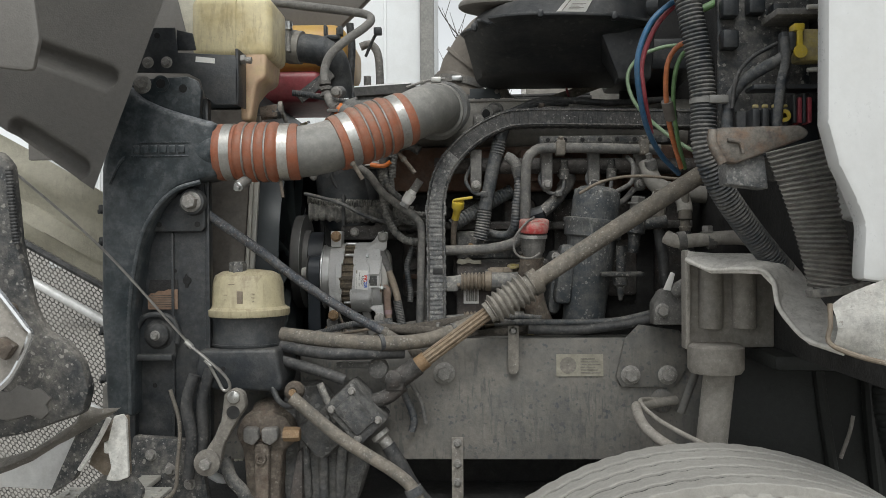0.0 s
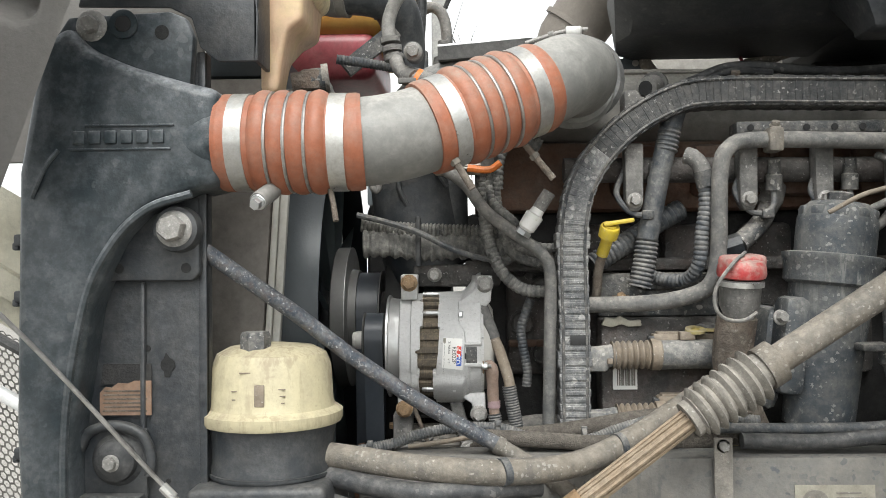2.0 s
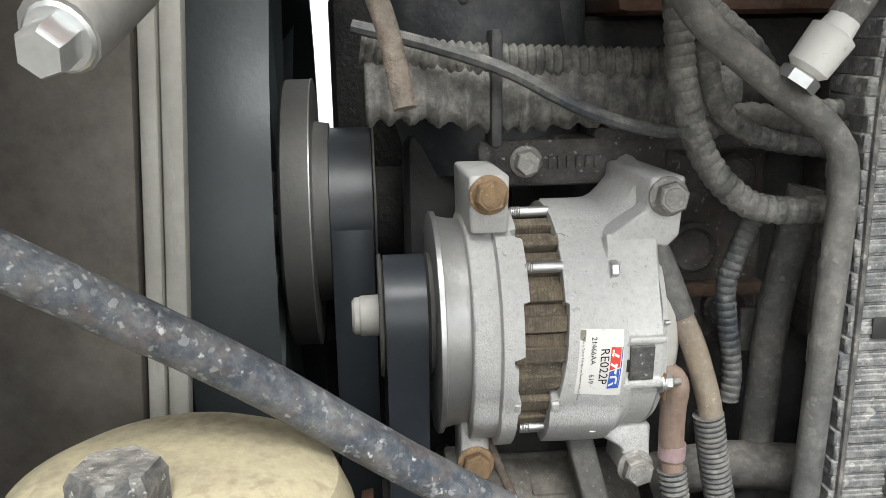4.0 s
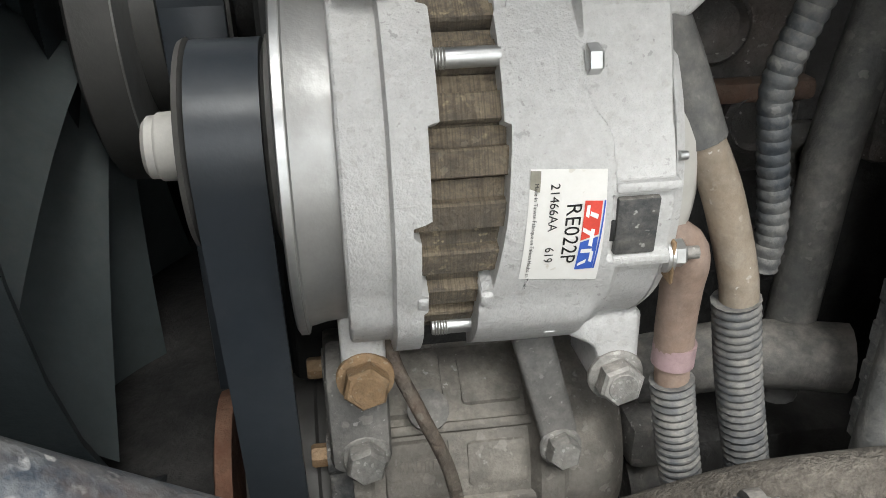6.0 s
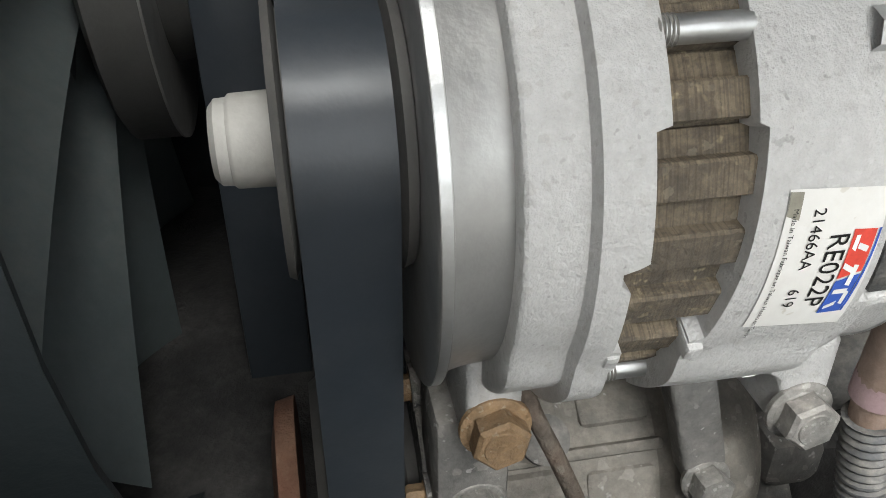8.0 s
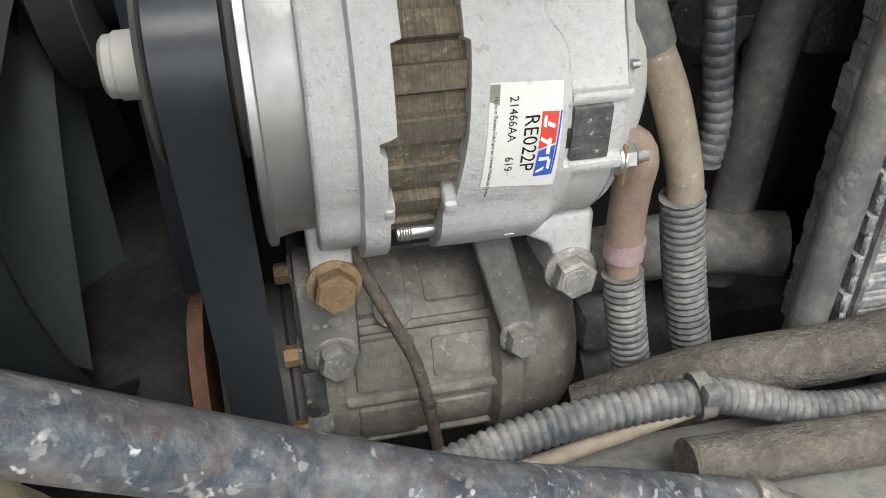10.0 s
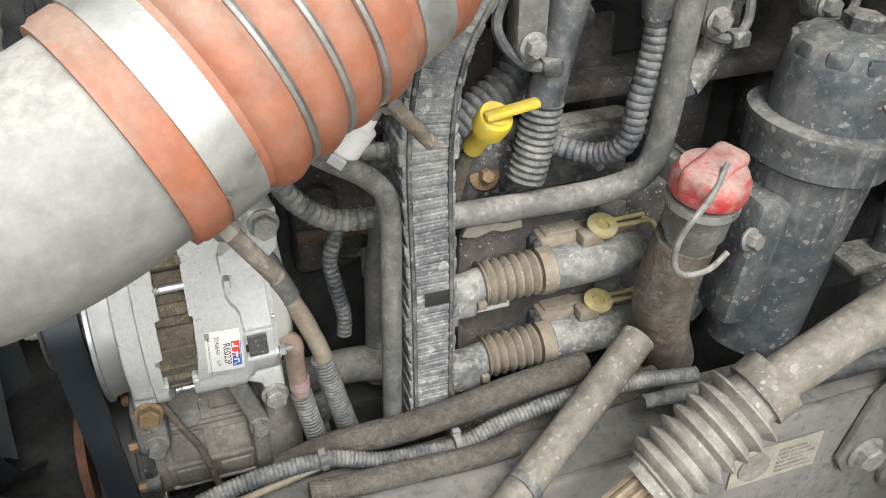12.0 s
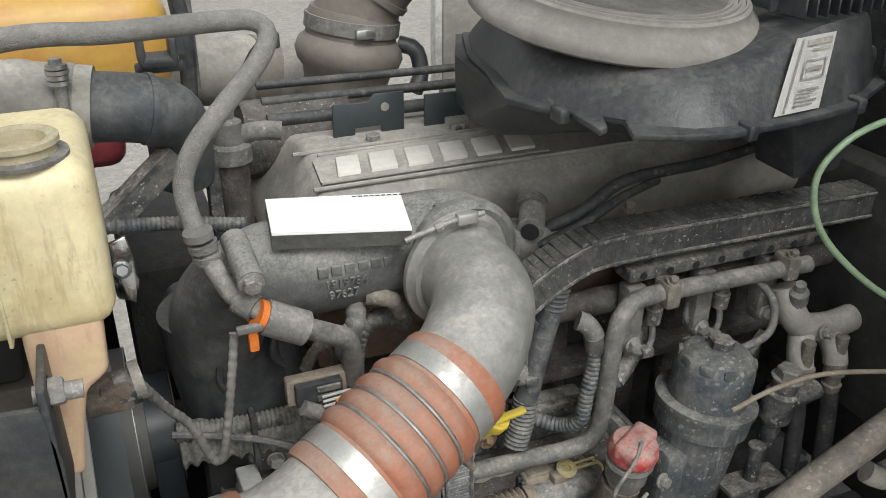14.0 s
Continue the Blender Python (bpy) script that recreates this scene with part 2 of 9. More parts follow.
    # grey-blue on upward faces is dust plus a painted highlight
    "tower_black": mat("tower_black", (0.018, 0.027, 0.032), sat=1.0, rough=0.38, dust=0.24, dust_col=(0.33, 0.338, 0.35), scale=6, bump=0.08, top=1.3, spots=0.35, spot_col=(0.12, 0.125, 0.125), spot_scale=55.0),
    "filter_grey": mat("filter_grey", (0.042, 0.052, 0.062), 0.55, dust=0.55, dust_col=(0.21, 0.20, 0.18), scale=12, speck=0.45, speck_col=(0.34, 0.33, 0.31), bump=0.15, top=0.7, sscale=200, vary=0.25, streak=0.4, streak_col=(0.30, 0.29, 0.27), spots=0.6, spot_col=(0.34, 0.33, 0.31), spot_scale=120.0),
    "fan_blade": mat("fan_blade", (0.155, 0.19, 0.197), 0.42, dust=0.1, scale=5, bump=0.03, vary=0.1),
    "dull_alu": mat("dull_alu", (0.50, 0.49, 0.45), 0.5, metal=0.2, dust=0.4, dust_col=(0.40, 0.37, 0.31), scale=10, bump=0.05, vary=0.12, streak=0.4, streak_col=(0.26, 0.24, 0.20)),
    # pale base paints the sky and ground that the chrome would mirror
    "torn_plate": mat("torn_plate", (0.74, 0.745, 0.74), 0.35, metal=0.15, dust=0.3, dust_col=(0.34, 0.33, 0.30), scale=8, bump=0.05, vary=0.12),
    "hanger_dirt": mat("hanger_dirt", (0.070, 0.055, 0.043), 0.75, dust=0.7, dust_col=(0.20, 0.17, 0.135), scale=16, bump=0.4, tint=(0.13, 0.085, 0.058), tint_amt=0.55, vary=0.4, spots=0.5, spot_col=(0.25, 0.225, 0.19), spot_scale=90.0),
    "bronze_panel": mat("bronze_panel", (0.165, 0.148, 0.130), 0.5, metal=0.3, dust=0.25, dust_col=(0.18, 0.16, 0.14), scale=3, bump=0.08, fine=90),
    "hood_grey": mat("hood_grey", (0.145, 0.138, 0.127), 0.55, dust=0.35, dust_col=(0.20, 0.188, 0.17), scale=3, bump=0.12, fine=320, vary=0.12),
    "hood_cream": mat("hood_cream", (0.52, 0.495, 0.40), 0.6, dust=0.3, dust_col=(0.32, 0.30, 0.24), scale=5, vary=0.12, streak=0.2, streak_col=(0.2, 0.18, 0.14), bump=0.2),
    "chrome": mat("chrome", (0.70, 0.71, 0.72), 0.12, vary=0.06, metal=1.0, dust=0.25, dust_col=(0.35, 0.33, 0.30), scale=8, bump=0.03, top=0.1),
    "white_paint": mat("white_paint", (0.62, 0.63, 0.63), 0.28, vary=0.04, dust=0.12, dust_col=(0.45, 0.42, 0.36), scale=4, speck=0.0, speck_col=(0.30, 0.25, 0.18), bump=0.02, coat=0.4, top=0.1),
    "dirty_white": mat("dirty_white", (0.74, 0.73, 0.69), 0.5, dust=0.3, dust_col=(0.33, 0.295, 0.24), scale=9, speck=0.3, speck_col=(0.22, 0.17, 0.12), bump=0.15, top=0.3),
    "lip_pale": mat("lip_pale", (0.78, 0.75, 0.69), 0.6, dust=0.5, dust_col=(0.33, 0.30, 0.26), scale=8, speck=0.3, speck_col=(0.12, 0.10, 0.08), bump=0.1, top=0.2, vary=0.12),
    "mount_grey": mat("mount_grey", (0.27, 0.25, 0.222), 0.65, dust=0.45, dust_col=(0.36, 0.33, 0.285), scale=5, speck=0.2, bump=0.12, top=0.7),
    "tyre": mat("tyre", (0.33, 0.318, 0.29), 0.85, dust=0.5, dust_col=(0.27, 0.258, 0.235), scale=9, bump=0.1, fine=320, top=0.3, vary=0.14),
    "yellow_plastic": mat("yellow_plastic", (0.58, 0.43, 0.030), sat=1.0, rough=0.42, vary=0.14, dust=0.5, dust_col=(0.40, 0.32, 0.15), scale=22, speck=0.12, bump=0.05, top=0.15),
    "yellow_dirty": mat("yellow_dirty", (0.40, 0.325, 0.11), sat=1.0, rough=0.6, dust=0.85, dust_col=(0.33, 0.29, 0.20), scale=30, bump=0.1, top=0.3),
    "red_cap": mat("red_cap", (0.38, 0.035, 0.035), sat=1.0, rough=0.42, dust=0.95, dust_col=(0.36, 0.235, 0.205), scale=20, bump=0.05, top=0.8),
    "orange_plastic": mat("orange_plastic", (0.80, 0.20, 0.02), sat=1.0, rough=0.45, dust=0.1, scale=20, bump=0.03, top=0.1),
    "wire_blue": mat("wire_blue", (0.030, 0.12, 0.24), sat=1.0, rough=0.4, dust=0.15, bump=0.02, top=0.2),
    "wire_red": mat("wire_red", (0.30, 0.045, 0.06), sat=1.0, rough=0.4, dust=0.15, bump=0.02, top=0.2),
    "wire_green": mat("wire_green", (0.13, 0.25, 0.10), sat=1.0, rough=0.4, dust=0.15, bump=0.02, top=0.2),
    "wire_pale": mat("wire_pale", (0.25, 0.36, 0.22), sat=1.0, rough=0.45, dust=0.15, bump=0.02, top=0.2),
    "wire_orange": mat("wire_orange", (0.50, 0.16, 0.06), sat=1.0, rough=0.4, dust=0.15, bump=0.02, top=0.2),
    "label_white": mat("label_white", (0.70, 0.69, 0.66), 0.4, vary=0.06, dust=0.12, dust_col=(0.55, 0.50, 0.42), scale=40, speck=0.1, speck_col=(0.45, 0.40, 0.30), bump=0.0, top=0.0),
    "label_bright": mat("label_bright", (0.82, 0.82, 0.81), 0.25, vary=0.03, dust=0.05, scale=20, bump=0.0, top=0.0),
    "label_aged": mat("label_aged", (0.29, 0.275, 0.215), 0.6, dust=0.6, dust_col=(0.29, 0.26, 0.21), scale=40, bump=0.05, top=0.0),
    "label_brown": mat("label_brown", (0.23, 0.13, 0.075), 0.6, dust=0.5, dust_col=(0.24, 0.19, 0.15), scale=40, bump=0.05, top=0.0),
    "band_pink": mat("band_pink", (0.29, 0.19, 0.20), sat=0.9, rough=0.6, dust=0.4, dust_col=(0.38, 0.27, 0.25), scale=24, bump=0.1, top=0.2),
    "print_black": mat("print_black", (0.02, 0.02, 0.02), 0.6, dust=0.0, bump=0.0, top=0.0),
    "print_red": mat("print_red", (0.60, 0.06, 0.04), sat=1.0, rough=0.5, dust=0.0, bump=0.0, top=0.0),
    "print_blue": mat("print_blue", (0.04, 0.10, 0.42), sat=1.0, rough=0.5, dust=0.0, bump=0.0, top=0.0),
    "gravel": mat("gravel", (0.25, 0.235, 0.21), 0.9, dust=0.6, dust_col=(0.34, 0.32, 0.285), scale=3, speck=0.6, speck_col=(0.42, 0.40, 0.37), bump=0.8, fine=60, top=0.0, sscale=45),
    "trailer_white": mat("trailer_white", (0.70, 0.72, 0.73), 0.4, vary=0.04, dust=0.25, dust_col=(0.50, 0.50, 0.48), scale=1, bump=0.02),
    "mesh_steel": mat("mesh_steel", (0.12, 0.115, 0.105), 0.45, metal=0.4, dust=0.4, dust_col=(0.33, 0.31, 0.28), scale=8, bump=0.05),
    # near-black colour that stands in for shade in holes and deep gaps
    "gap_shade": mat("gap_shade", (0.012, 0.012, 0.012), 0.8, dust=0.2, dust_col=(0.05, 0.05, 0.045), scale=6, bump=0.1),
    "letter_grey": mat("letter_grey", (0.52, 0.505, 0.465), 0.5, dust=0.4, dust_col=(0.40, 0.38, 0.35), scale=14, bump=0.05, vary=0.1),
    "cover_tan": mat("cover_tan", (0.225, 0.212, 0.190), 0.65, dust=0.6, dust_col=(0.40, 0.375, 0.33), scale=5, bump=0.12, top=0.9, vary=0.16),
    "manifold_grey": mat("manifold_grey", (0.06, 0.062, 0.063), 0.5, dust=0.45, dust_col=(0.27, 0.262, 0.245), scale=5, bump=0.12, fine=320, top=1.3, vary=0.18, spots=0.2, spot_col=(0.20, 0.195, 0.18), spot_scale=60.0),
    "turbo_brown": mat("turbo_brown", (0.155, 0.135, 0.112), 0.6, dust=0.4, dust_col=(0.25, 0.225, 0.195), scale=6, bump=0.08, top=0.5, vary=0.15),
    "ribbed_rubber": mat("ribbed_rubber", (0.28, 0.275, 0.262), 0.7, dust=0.6, dust_col=(0.42, 0.405, 0.375), scale=9, speck=0.15, bump=0.15, top=1.0),
    "cleaner_black": mat("cleaner_black", (0.016, 0.019, 0.023), 0.42, dust=0.28, dust_col=(0.15, 0.145, 0.135), scale=7, bump=0.10, top=0.45, vary=0.25, spots=0.25, spot_col=(0.16, 0.155, 0.145), spot_scale=60.0),
    "duct_mud": mat("duct_mud", (0.085, 0.090, 0.096), 0.65, dust=0.85, dust_col=(0.29, 0.285, 0.27), scale=24, speck=0.5, speck_col=(0.46, 0.45, 0.43), bump=0.35, fine=260, top=0.5, vary=0.3, spots=0.7, spot_col=(0.42, 0.41, 0.385), spot_scale=90.0),
    "plug_mud": mat("plug_mud", (0.095, 0.100, 0.104), 0.65, dust=0.8, dust_col=(0.31, 0.295, 0.265), scale=26, bump=0.25, top=0.5, vary=0.25, spots=0.75, spot_col=(0.42, 0.40, 0.365), spot_scale=120.0),
    "braided_hose": mat("braided_hose", (0.155, 0.150, 0.140), 0.7, dust=0.5, dust_col=(0.29, 0.275, 0.25), scale=14, bump=0.5, fine=520, top=0.5, vary=0.22),
    "ring_tan": mat("ring_tan", (0.155, 0.143, 0.126), 0.7, dust=0.45, dust_col=(0.27, 0.255, 0.23), scale=5, bump=0.1, top=0.6, vary=0.16),
    "elbow_dust": mat("elbow_dust", (0.030, 0.036, 0.043), 0.5, dust=0.5, dust_col=(0.20, 0.20, 0.195), scale=7, bump=0.12, top=0.9, vary=0.2),
    "liner_black": mat("liner_black", (0.010, 0.012, 0.011), 0.6, dust=0.25, dust_col=(0.035, 0.036, 0.032), scale=5, bump=0.12, top=0.2),
    "gear_grey": mat("gear_grey", (0.060, 0.063, 0.066), 0.7, dust=0.75, dust_col=(0.17, 0.163, 0.15), scale=13, bump=0.4, top=0.4, vary=0.35, tint=(0.03, 0.028, 0.026), tint_amt=0.8, spots=0.6, spot_col=(0.24, 0.235, 0.225), spot_scale=70.0),
    "harness_dust": mat("harness_dust", (0.055, 0.056, 0.055), 0.65, dust=0.85, dust_col=(0.26, 0.25, 0.225), scale=18, bump=0.3, top=0.7, vary=0.3, spots=0.3, spot_col=(0.30, 0.28, 0.24), spot_scale=110.0),
    # darker copy of the duct plastic, with the air cleaner's shade in its colour
    "duct_shaded": mat("duct_shaded", (0.030, 0.032, 0.034), 0.6, dust=0.5, dust_col=(0.17, 0.16, 0.145), scale=16, speck=0.3, bump=0.3, top=0.5, vary=0.3, spots=0.35, spot_col=(0.26, 0.25, 0.23), spot_scale=120.0),
    "hinge_rust": mat("hinge_rust", (0.20, 0.178, 0.150), 0.6, metal=0.2, dust=0.7, dust_col=(0.07, 0.068, 0.065), scale=16, bump=0.2, top=0.2, vary=0.22, tint=(0.20, 0.105, 0.050), tint_amt=0.7, spots=0.3, spot_col=(0.34, 0.31, 0.27), spot_scale=60.0),
    # darker than the tyre: shade of the tread grooves put into colour
    "groove_shade": mat("groove_shade", (0.045, 0.043, 0.040), 0.9, dust=0.3, dust_col=(0.10, 0.095, 0.085), scale=12, bump=0.2, top=0.1),
    "raised_pale": mat("raised_pale", (0.66, 0.63, 0.57), 0.5, dust=0.15, dust_col=(0.45, 0.42, 0.37), scale=14, bump=0.05, vary=0.1, top=0.2),
    "splined": mat("splined", (0.22, 0.165, 0.11), sat=1.0, rough=0.65, metal=0.2, dust=0.5, dust_col=(0.30, 0.25, 0.19), scale=25, bump=0.2, top=0.3),
}

# ---- mesh helpers ----
def merge(dst, src):
    me = bpy.data.meshes.new("tmp")
    src.to_mesh(me)
    src.free()
    dst.from_mesh(me)
    bpy.data.meshes.remove(me)
    return dst


def box(x0, x1, y0, y1, z0, z1, bev=0.0, m=None, bm=None, seg=2):
    """A box between two corners, bevelled, then moved by m."""
    t = bmesh.new()
    bmesh.ops.create_cube(t, size=1.0)
    bmesh.ops.transform(t, matrix=Matrix.LocRotScale(((x0 + x1) / 2, (y0 + y1) / 2, (z0 + z1) / 2), None, (abs(x1 - x0), abs(y1 - y0), abs(z1 - z0))), verts=t.verts)
    if bev:
        bmesh.ops.bevel(t, geom=t.edges[:], offset=bev, segments=seg, profile=0.5, affect="EDGES")
    if m is not None:
        bmesh.ops.transform(t, matrix=m, verts=t.verts)
    return t if bm is None else merge(bm, t)


def prism(poly, d0, d1, plane="xz", bev=0.0, m=None, bm=None, seg=2):
    """A flat outline pushed from depth d0 to d1 across its plane."""
    t = bmesh.new()

    def at(a, b, d):
        return {"xz": (a, d, b), "xy": (a, b, d), "yz": (d, a, b)}[plane]
    low = [t.verts.new(at(a, b, d0)) for a, b in poly]
    high = [t.verts.new(at(a, b, d1)) for a, b in poly]
    k = len(poly)
    t.faces.new(low)
    t.faces.new(list(reversed(high)))
    for i in range(k):
        t.faces.new((low[i], high[i], high[(i + 1) % k], low[(i + 1) % k]))
    bmesh.ops.recalc_face_normals(t, faces=t.faces[:])
    if bev:
        bmesh.ops.bevel(t, geom=t.edges[:], offset=bev, segments=seg, profile=0.5, affect="EDGES", clamp_overlap=True)
    if m is not None:
        bmesh.ops.transform(t, matrix=m, verts=t.verts)
    return t if bm is None else merge(bm, t)


def axis_matrix(origin, axis):
    return Matrix.Translation(origin) @ Vector(axis).to_track_quat("Z", "Y").to_matrix().to_4x4()


def lathe(profile, origin, axis, seg=28, bm=None):
    """Turn (height, radius) pairs round an axis."""
    t = bmesh.new()
    rings = []
    for h, r in profile:
        if r < 1e-6:
            rings.append([t.verts.new((0, 0, h))])
        else:
            rings.append([t.verts.new((r * math.cos(2 * math.pi * i / seg), r * math.sin(2 * math.pi * i / seg), h)) for i in range(seg)])
    for a, b in zip(rings, rings[1:]):
        for i in range(seg):
            j = (i + 1) % seg
            if len(a) == 1 and len(b) == 1:
                break
            if len(a) == 1:
                t.faces.new((a[0], b[i], b[j]))
            elif len(b) == 1:
                t.faces.new((a[i], a[j], b[0]))
            else:
                t.faces.new((a[i], a[j], b[j], b[i]))
    for ring in (rings[0], rings[-1]):
        if len(ring) > 1:
            t.faces.new(ring)
    bmesh.ops.recalc_face_normals(t, faces=t.faces[:])
    bmesh.ops.transform(t, matrix=axis_matrix(origin, axis), verts=t.verts)
    return t if bm is None else merge(bm, t)


def smooth_path(pts, step):
    """A smooth line through the points, cut into even steps."""
    p = [Vector(q) for q in pts]
    if len(p) == 2:
        fine = [p[0].lerp(p[1], i / 40) for i in range(41)]
    else:
        fine = []
        e = [2 * p[0] - p[1]] + p + [2 * p[-1] - p[-2]]
        for a, b, c, d in zip(e, e[1:], e[2:], e[3:]):
            for i in range(16):
                u = i / 16
                fine.append(0.5 * ((2 * b) + (c - a) * u + (2 * a - 5 * b + 4 * c - d) * u * u + (3 * b - a - 3 * c + d) * u ** 3))
        fine.append(p[-1])
    length = sum((b - a).length for a, b in zip(fine, fine[1:]))
    count = max(2, int(round(length / step)) + 1)
    out, want, run = [fine[0]], length / (count - 1), 0.0
    nxt = want
    for a, b in zip(fine, fine[1:]):
        seg_len = (b - a).length
        while seg_len > 1e-9 and run + seg_len >= nxt - 1e-9 and len(out) < count - 1:
            out.append(a.lerp(b, (nxt - run) / seg_len))
            nxt += want
        run += seg_len
    out.append(fine[-1])
    return out, length


def tube(pts, r, seg=14, step=None, prof=None, bm=None, squash=None, r1=None):
    """A round hose or rod through pts. prof(s, length) scales the radius along it; r1: radius at its far end."""
    step = step or max(r * 0.8, 0.004)
    line, length = smooth_path(pts, step)
    t = bm or bmesh.new()
    rings = []
    side = None
    s = 0.0
    for i, q in enumerate(line):
        d = (line[min(i + 1, len(line) - 1)] - line[max(i - 1, 0)]).normalized()
        if side is None:
            side = d.orthogonal().normalized()
        side = (side - d * side.dot(d)).normalized()
        up = d.cross(side)
        if i:
            s += (q - line[i - 1]).length
        rr = r + (r1 - r) * s / length if r1 is not None else r
        rr *= prof(s, length) if prof else 1.0
        rings.append([t.verts.new(q + rr * (math.cos(2 * math.pi * k / seg) * side + math.sin(2 * math.pi * k / seg) * up)) for k in range(seg)])
    for a, b in zip(rings, rings[1:]):
        for k in range(seg):
            j = (k + 1) % seg
            t.faces.new((a[k], a[j], b[j], b[k]))
    t.faces.new(list(reversed(rings[0])))
    t.faces.new(rings[-1])
    return t


def ribbed(pts, r, pitch=0.006, depth=0.14, seg=14, bm=None):
    """Corrugated loom or bellows hose."""
    return tube(pts, r, seg, pitch / 4, lambda s, n: 1.0 - depth * (0.5 - 0.5 * math.cos(2 * math.pi * s / pitch)) ** 2, bm)


def mesh_of(name, bm, material, angle=38):
    me = bpy.data.meshes.new(name)
    bm.to_mesh(me)
    bm.free()
    me.materials.append(M[material] if isinstance(material, str) else material)
    me.polygons.foreach_set("use_smooth", [True] * len(me.polygons))
    me.set_sharp_from_angle(angle=radians(angle))
    return me


def part(name, bm, material, parent, label="", angle=38):
    """One mesh under a thing or a part; its coordinates are the place's own."""
    ob = new(name, mesh_of(name, bm, material, angle))
    ob.parent = parent
    ob.matrix_parent_inverse = parent_world(parent).inverted()
    if label:
        ob["label"] = label
    return ob


def parent_world(ob):
    m = ob.matrix_basis.copy()
    while ob.parent:
        m = parent_world(ob.parent) @ ob.matrix_parent_inverse @ ob.matrix_basis
        return m
    return m


def thing(name, at, label, category, group="", kind=""):
    """An empty at a thing's base, to hold its parts."""
    ob = new(name)
    ob.empty_display_size = 0.02
    ob.location = at
    return tagged(ob, label, category, group, kind)


def solo(name, bm, material, label, category, group="", kind="", angle=38):
    """A thing of one mesh."""
    return tagged(new(name, mesh_of(name, bm, material, angle)), label, category, group, kind)


def hexa(origin, axis, r, h, washer=1.35, dome=True, bm=None):
    """A hex bolt head on its washer."""
    t = bmesh.new()
    prof = [(0.0, r * 0.99), (h * 0.82, r), (h, r * 0.86)]
    rings = [[t.verts.new((q * math.cos(math.pi / 3 * i + 0.3), q * math.sin(math.pi / 3 * i + 0.3), z)) for i in range(6)] for z, q in prof]
    for a, b in zip(rings, rings[1:]):
        for i in range(6):
            t.faces.new((a[i], a[(i + 1) % 6], b[(i + 1) % 6], b[i]))
    t.faces.new(rings[-1])
    if washer:
        lathe([(-h * 0.35, r * washer * 0.96), (-h * 0.1, r * washer), (0.0, r * washer * 0.9), (0.0, 0)], (0, 0, 0), (0, 0, 1), 20, t)
    bmesh.ops.transform(t, matrix=axis_matrix(origin, axis), verts=t.verts)
    return t if bm is None else merge(bm, t)


def ring(origin, axis, r, w, thick=0.0012, seg=36, bm=None):
    """A flat band round an axis."""
    return lathe([(-w / 2, r), (-w / 2, r + thick), (w / 2, r + thick), (w / 2, r)], origin, axis, seg, bm)


def text_mesh(words, size, depth, m, bm=None):
    """Raised letters from the built-in font."""
    c = bpy.data.curves.new("letters", "FONT")
    c.body, c.size, c.extrude, c.resolution_u = words, size, depth, 3
    o = bpy.data.objects.new("letters", c)
    me = bpy.data.meshes.new_from_object(o)
    me.transform(m)
    t = bm or bmesh.new()
    t.from_mesh(me)
    bpy.data.objects.remove(o)
    bpy.data.curves.remove(c)
    bpy.data.meshes.remove(me)
    return t

# ---- ground and distance ----
GROUND = -0.08
g = bmesh.new()
bmesh.ops.create_grid(g, x_segments=60, y_segments=60, size=3000)
for v in g.verts:
    v.co.z = GROUND
tagged(new("ground", mesh_of("ground", g, "gravel")), "grey packed gravel yard", "ground", kind="structure")
stones = bmesh.new()
rnd = random.Random(4)
for _ in range(1500):
    sx, sy, sr = rnd.uniform(-4, 5), rnd.uniform(2.6, 8.5), rnd.uniform(0.006, 0.022)
    a = [stones.verts.new((sx + sr * math.cos(k * 1.2566 + sx), sy + sr * math.sin(k * 1.2566 + sx), GROUND)) for k in range(5)]
    topv = stones.verts.new((sx, sy, GROUND + sr * 0.7))
    for k in range(5):
        stones.faces.new((a[k], a[(k + 1) % 5], topv))
tagged(new("loose_stones", mesh_of("loose_stones", stones, "gravel")), "loose grey stones on the gravel yard", "gravel", kind="stuff")

# ---- truck chassis ----
rail = thing("frame_rail", (0.3, 1.9, GROUND), "dusty grey steel truck chassis rail with dark streaks", "truck frame")
part("web", box(-0.31, 1.6, 1.875, 1.884, 0.823, 1.086, 0.002), "frame_steel", rail)
part("front_horn", box(-0.75, -0.31, 1.875, 1.90, 0.823, 0.985, 0.004), "frame_steel", rail)
part("top_flange", box(-0.31, 1.6, 1.884, 1.955, 1.078, 1.085, 0.002), "frame_steel", rail)
part("bottom_flange", box(-0.31, 1.6, 1.884, 1.955, 0.824, 0.831, 0.002), "frame_steel", rail)
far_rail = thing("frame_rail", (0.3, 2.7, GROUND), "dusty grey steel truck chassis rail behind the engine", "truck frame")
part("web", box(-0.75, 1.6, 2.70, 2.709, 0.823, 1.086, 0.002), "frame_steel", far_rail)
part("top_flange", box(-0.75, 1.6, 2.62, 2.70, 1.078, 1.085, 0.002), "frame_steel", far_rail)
for bx, bz, br in ((0.005, 1.012, 0.016),):
    part("bolt", hexa((bx, 1.868, bz), (0, -1, 0), br, 0.014, 1.5), "bolt_steel", rail)
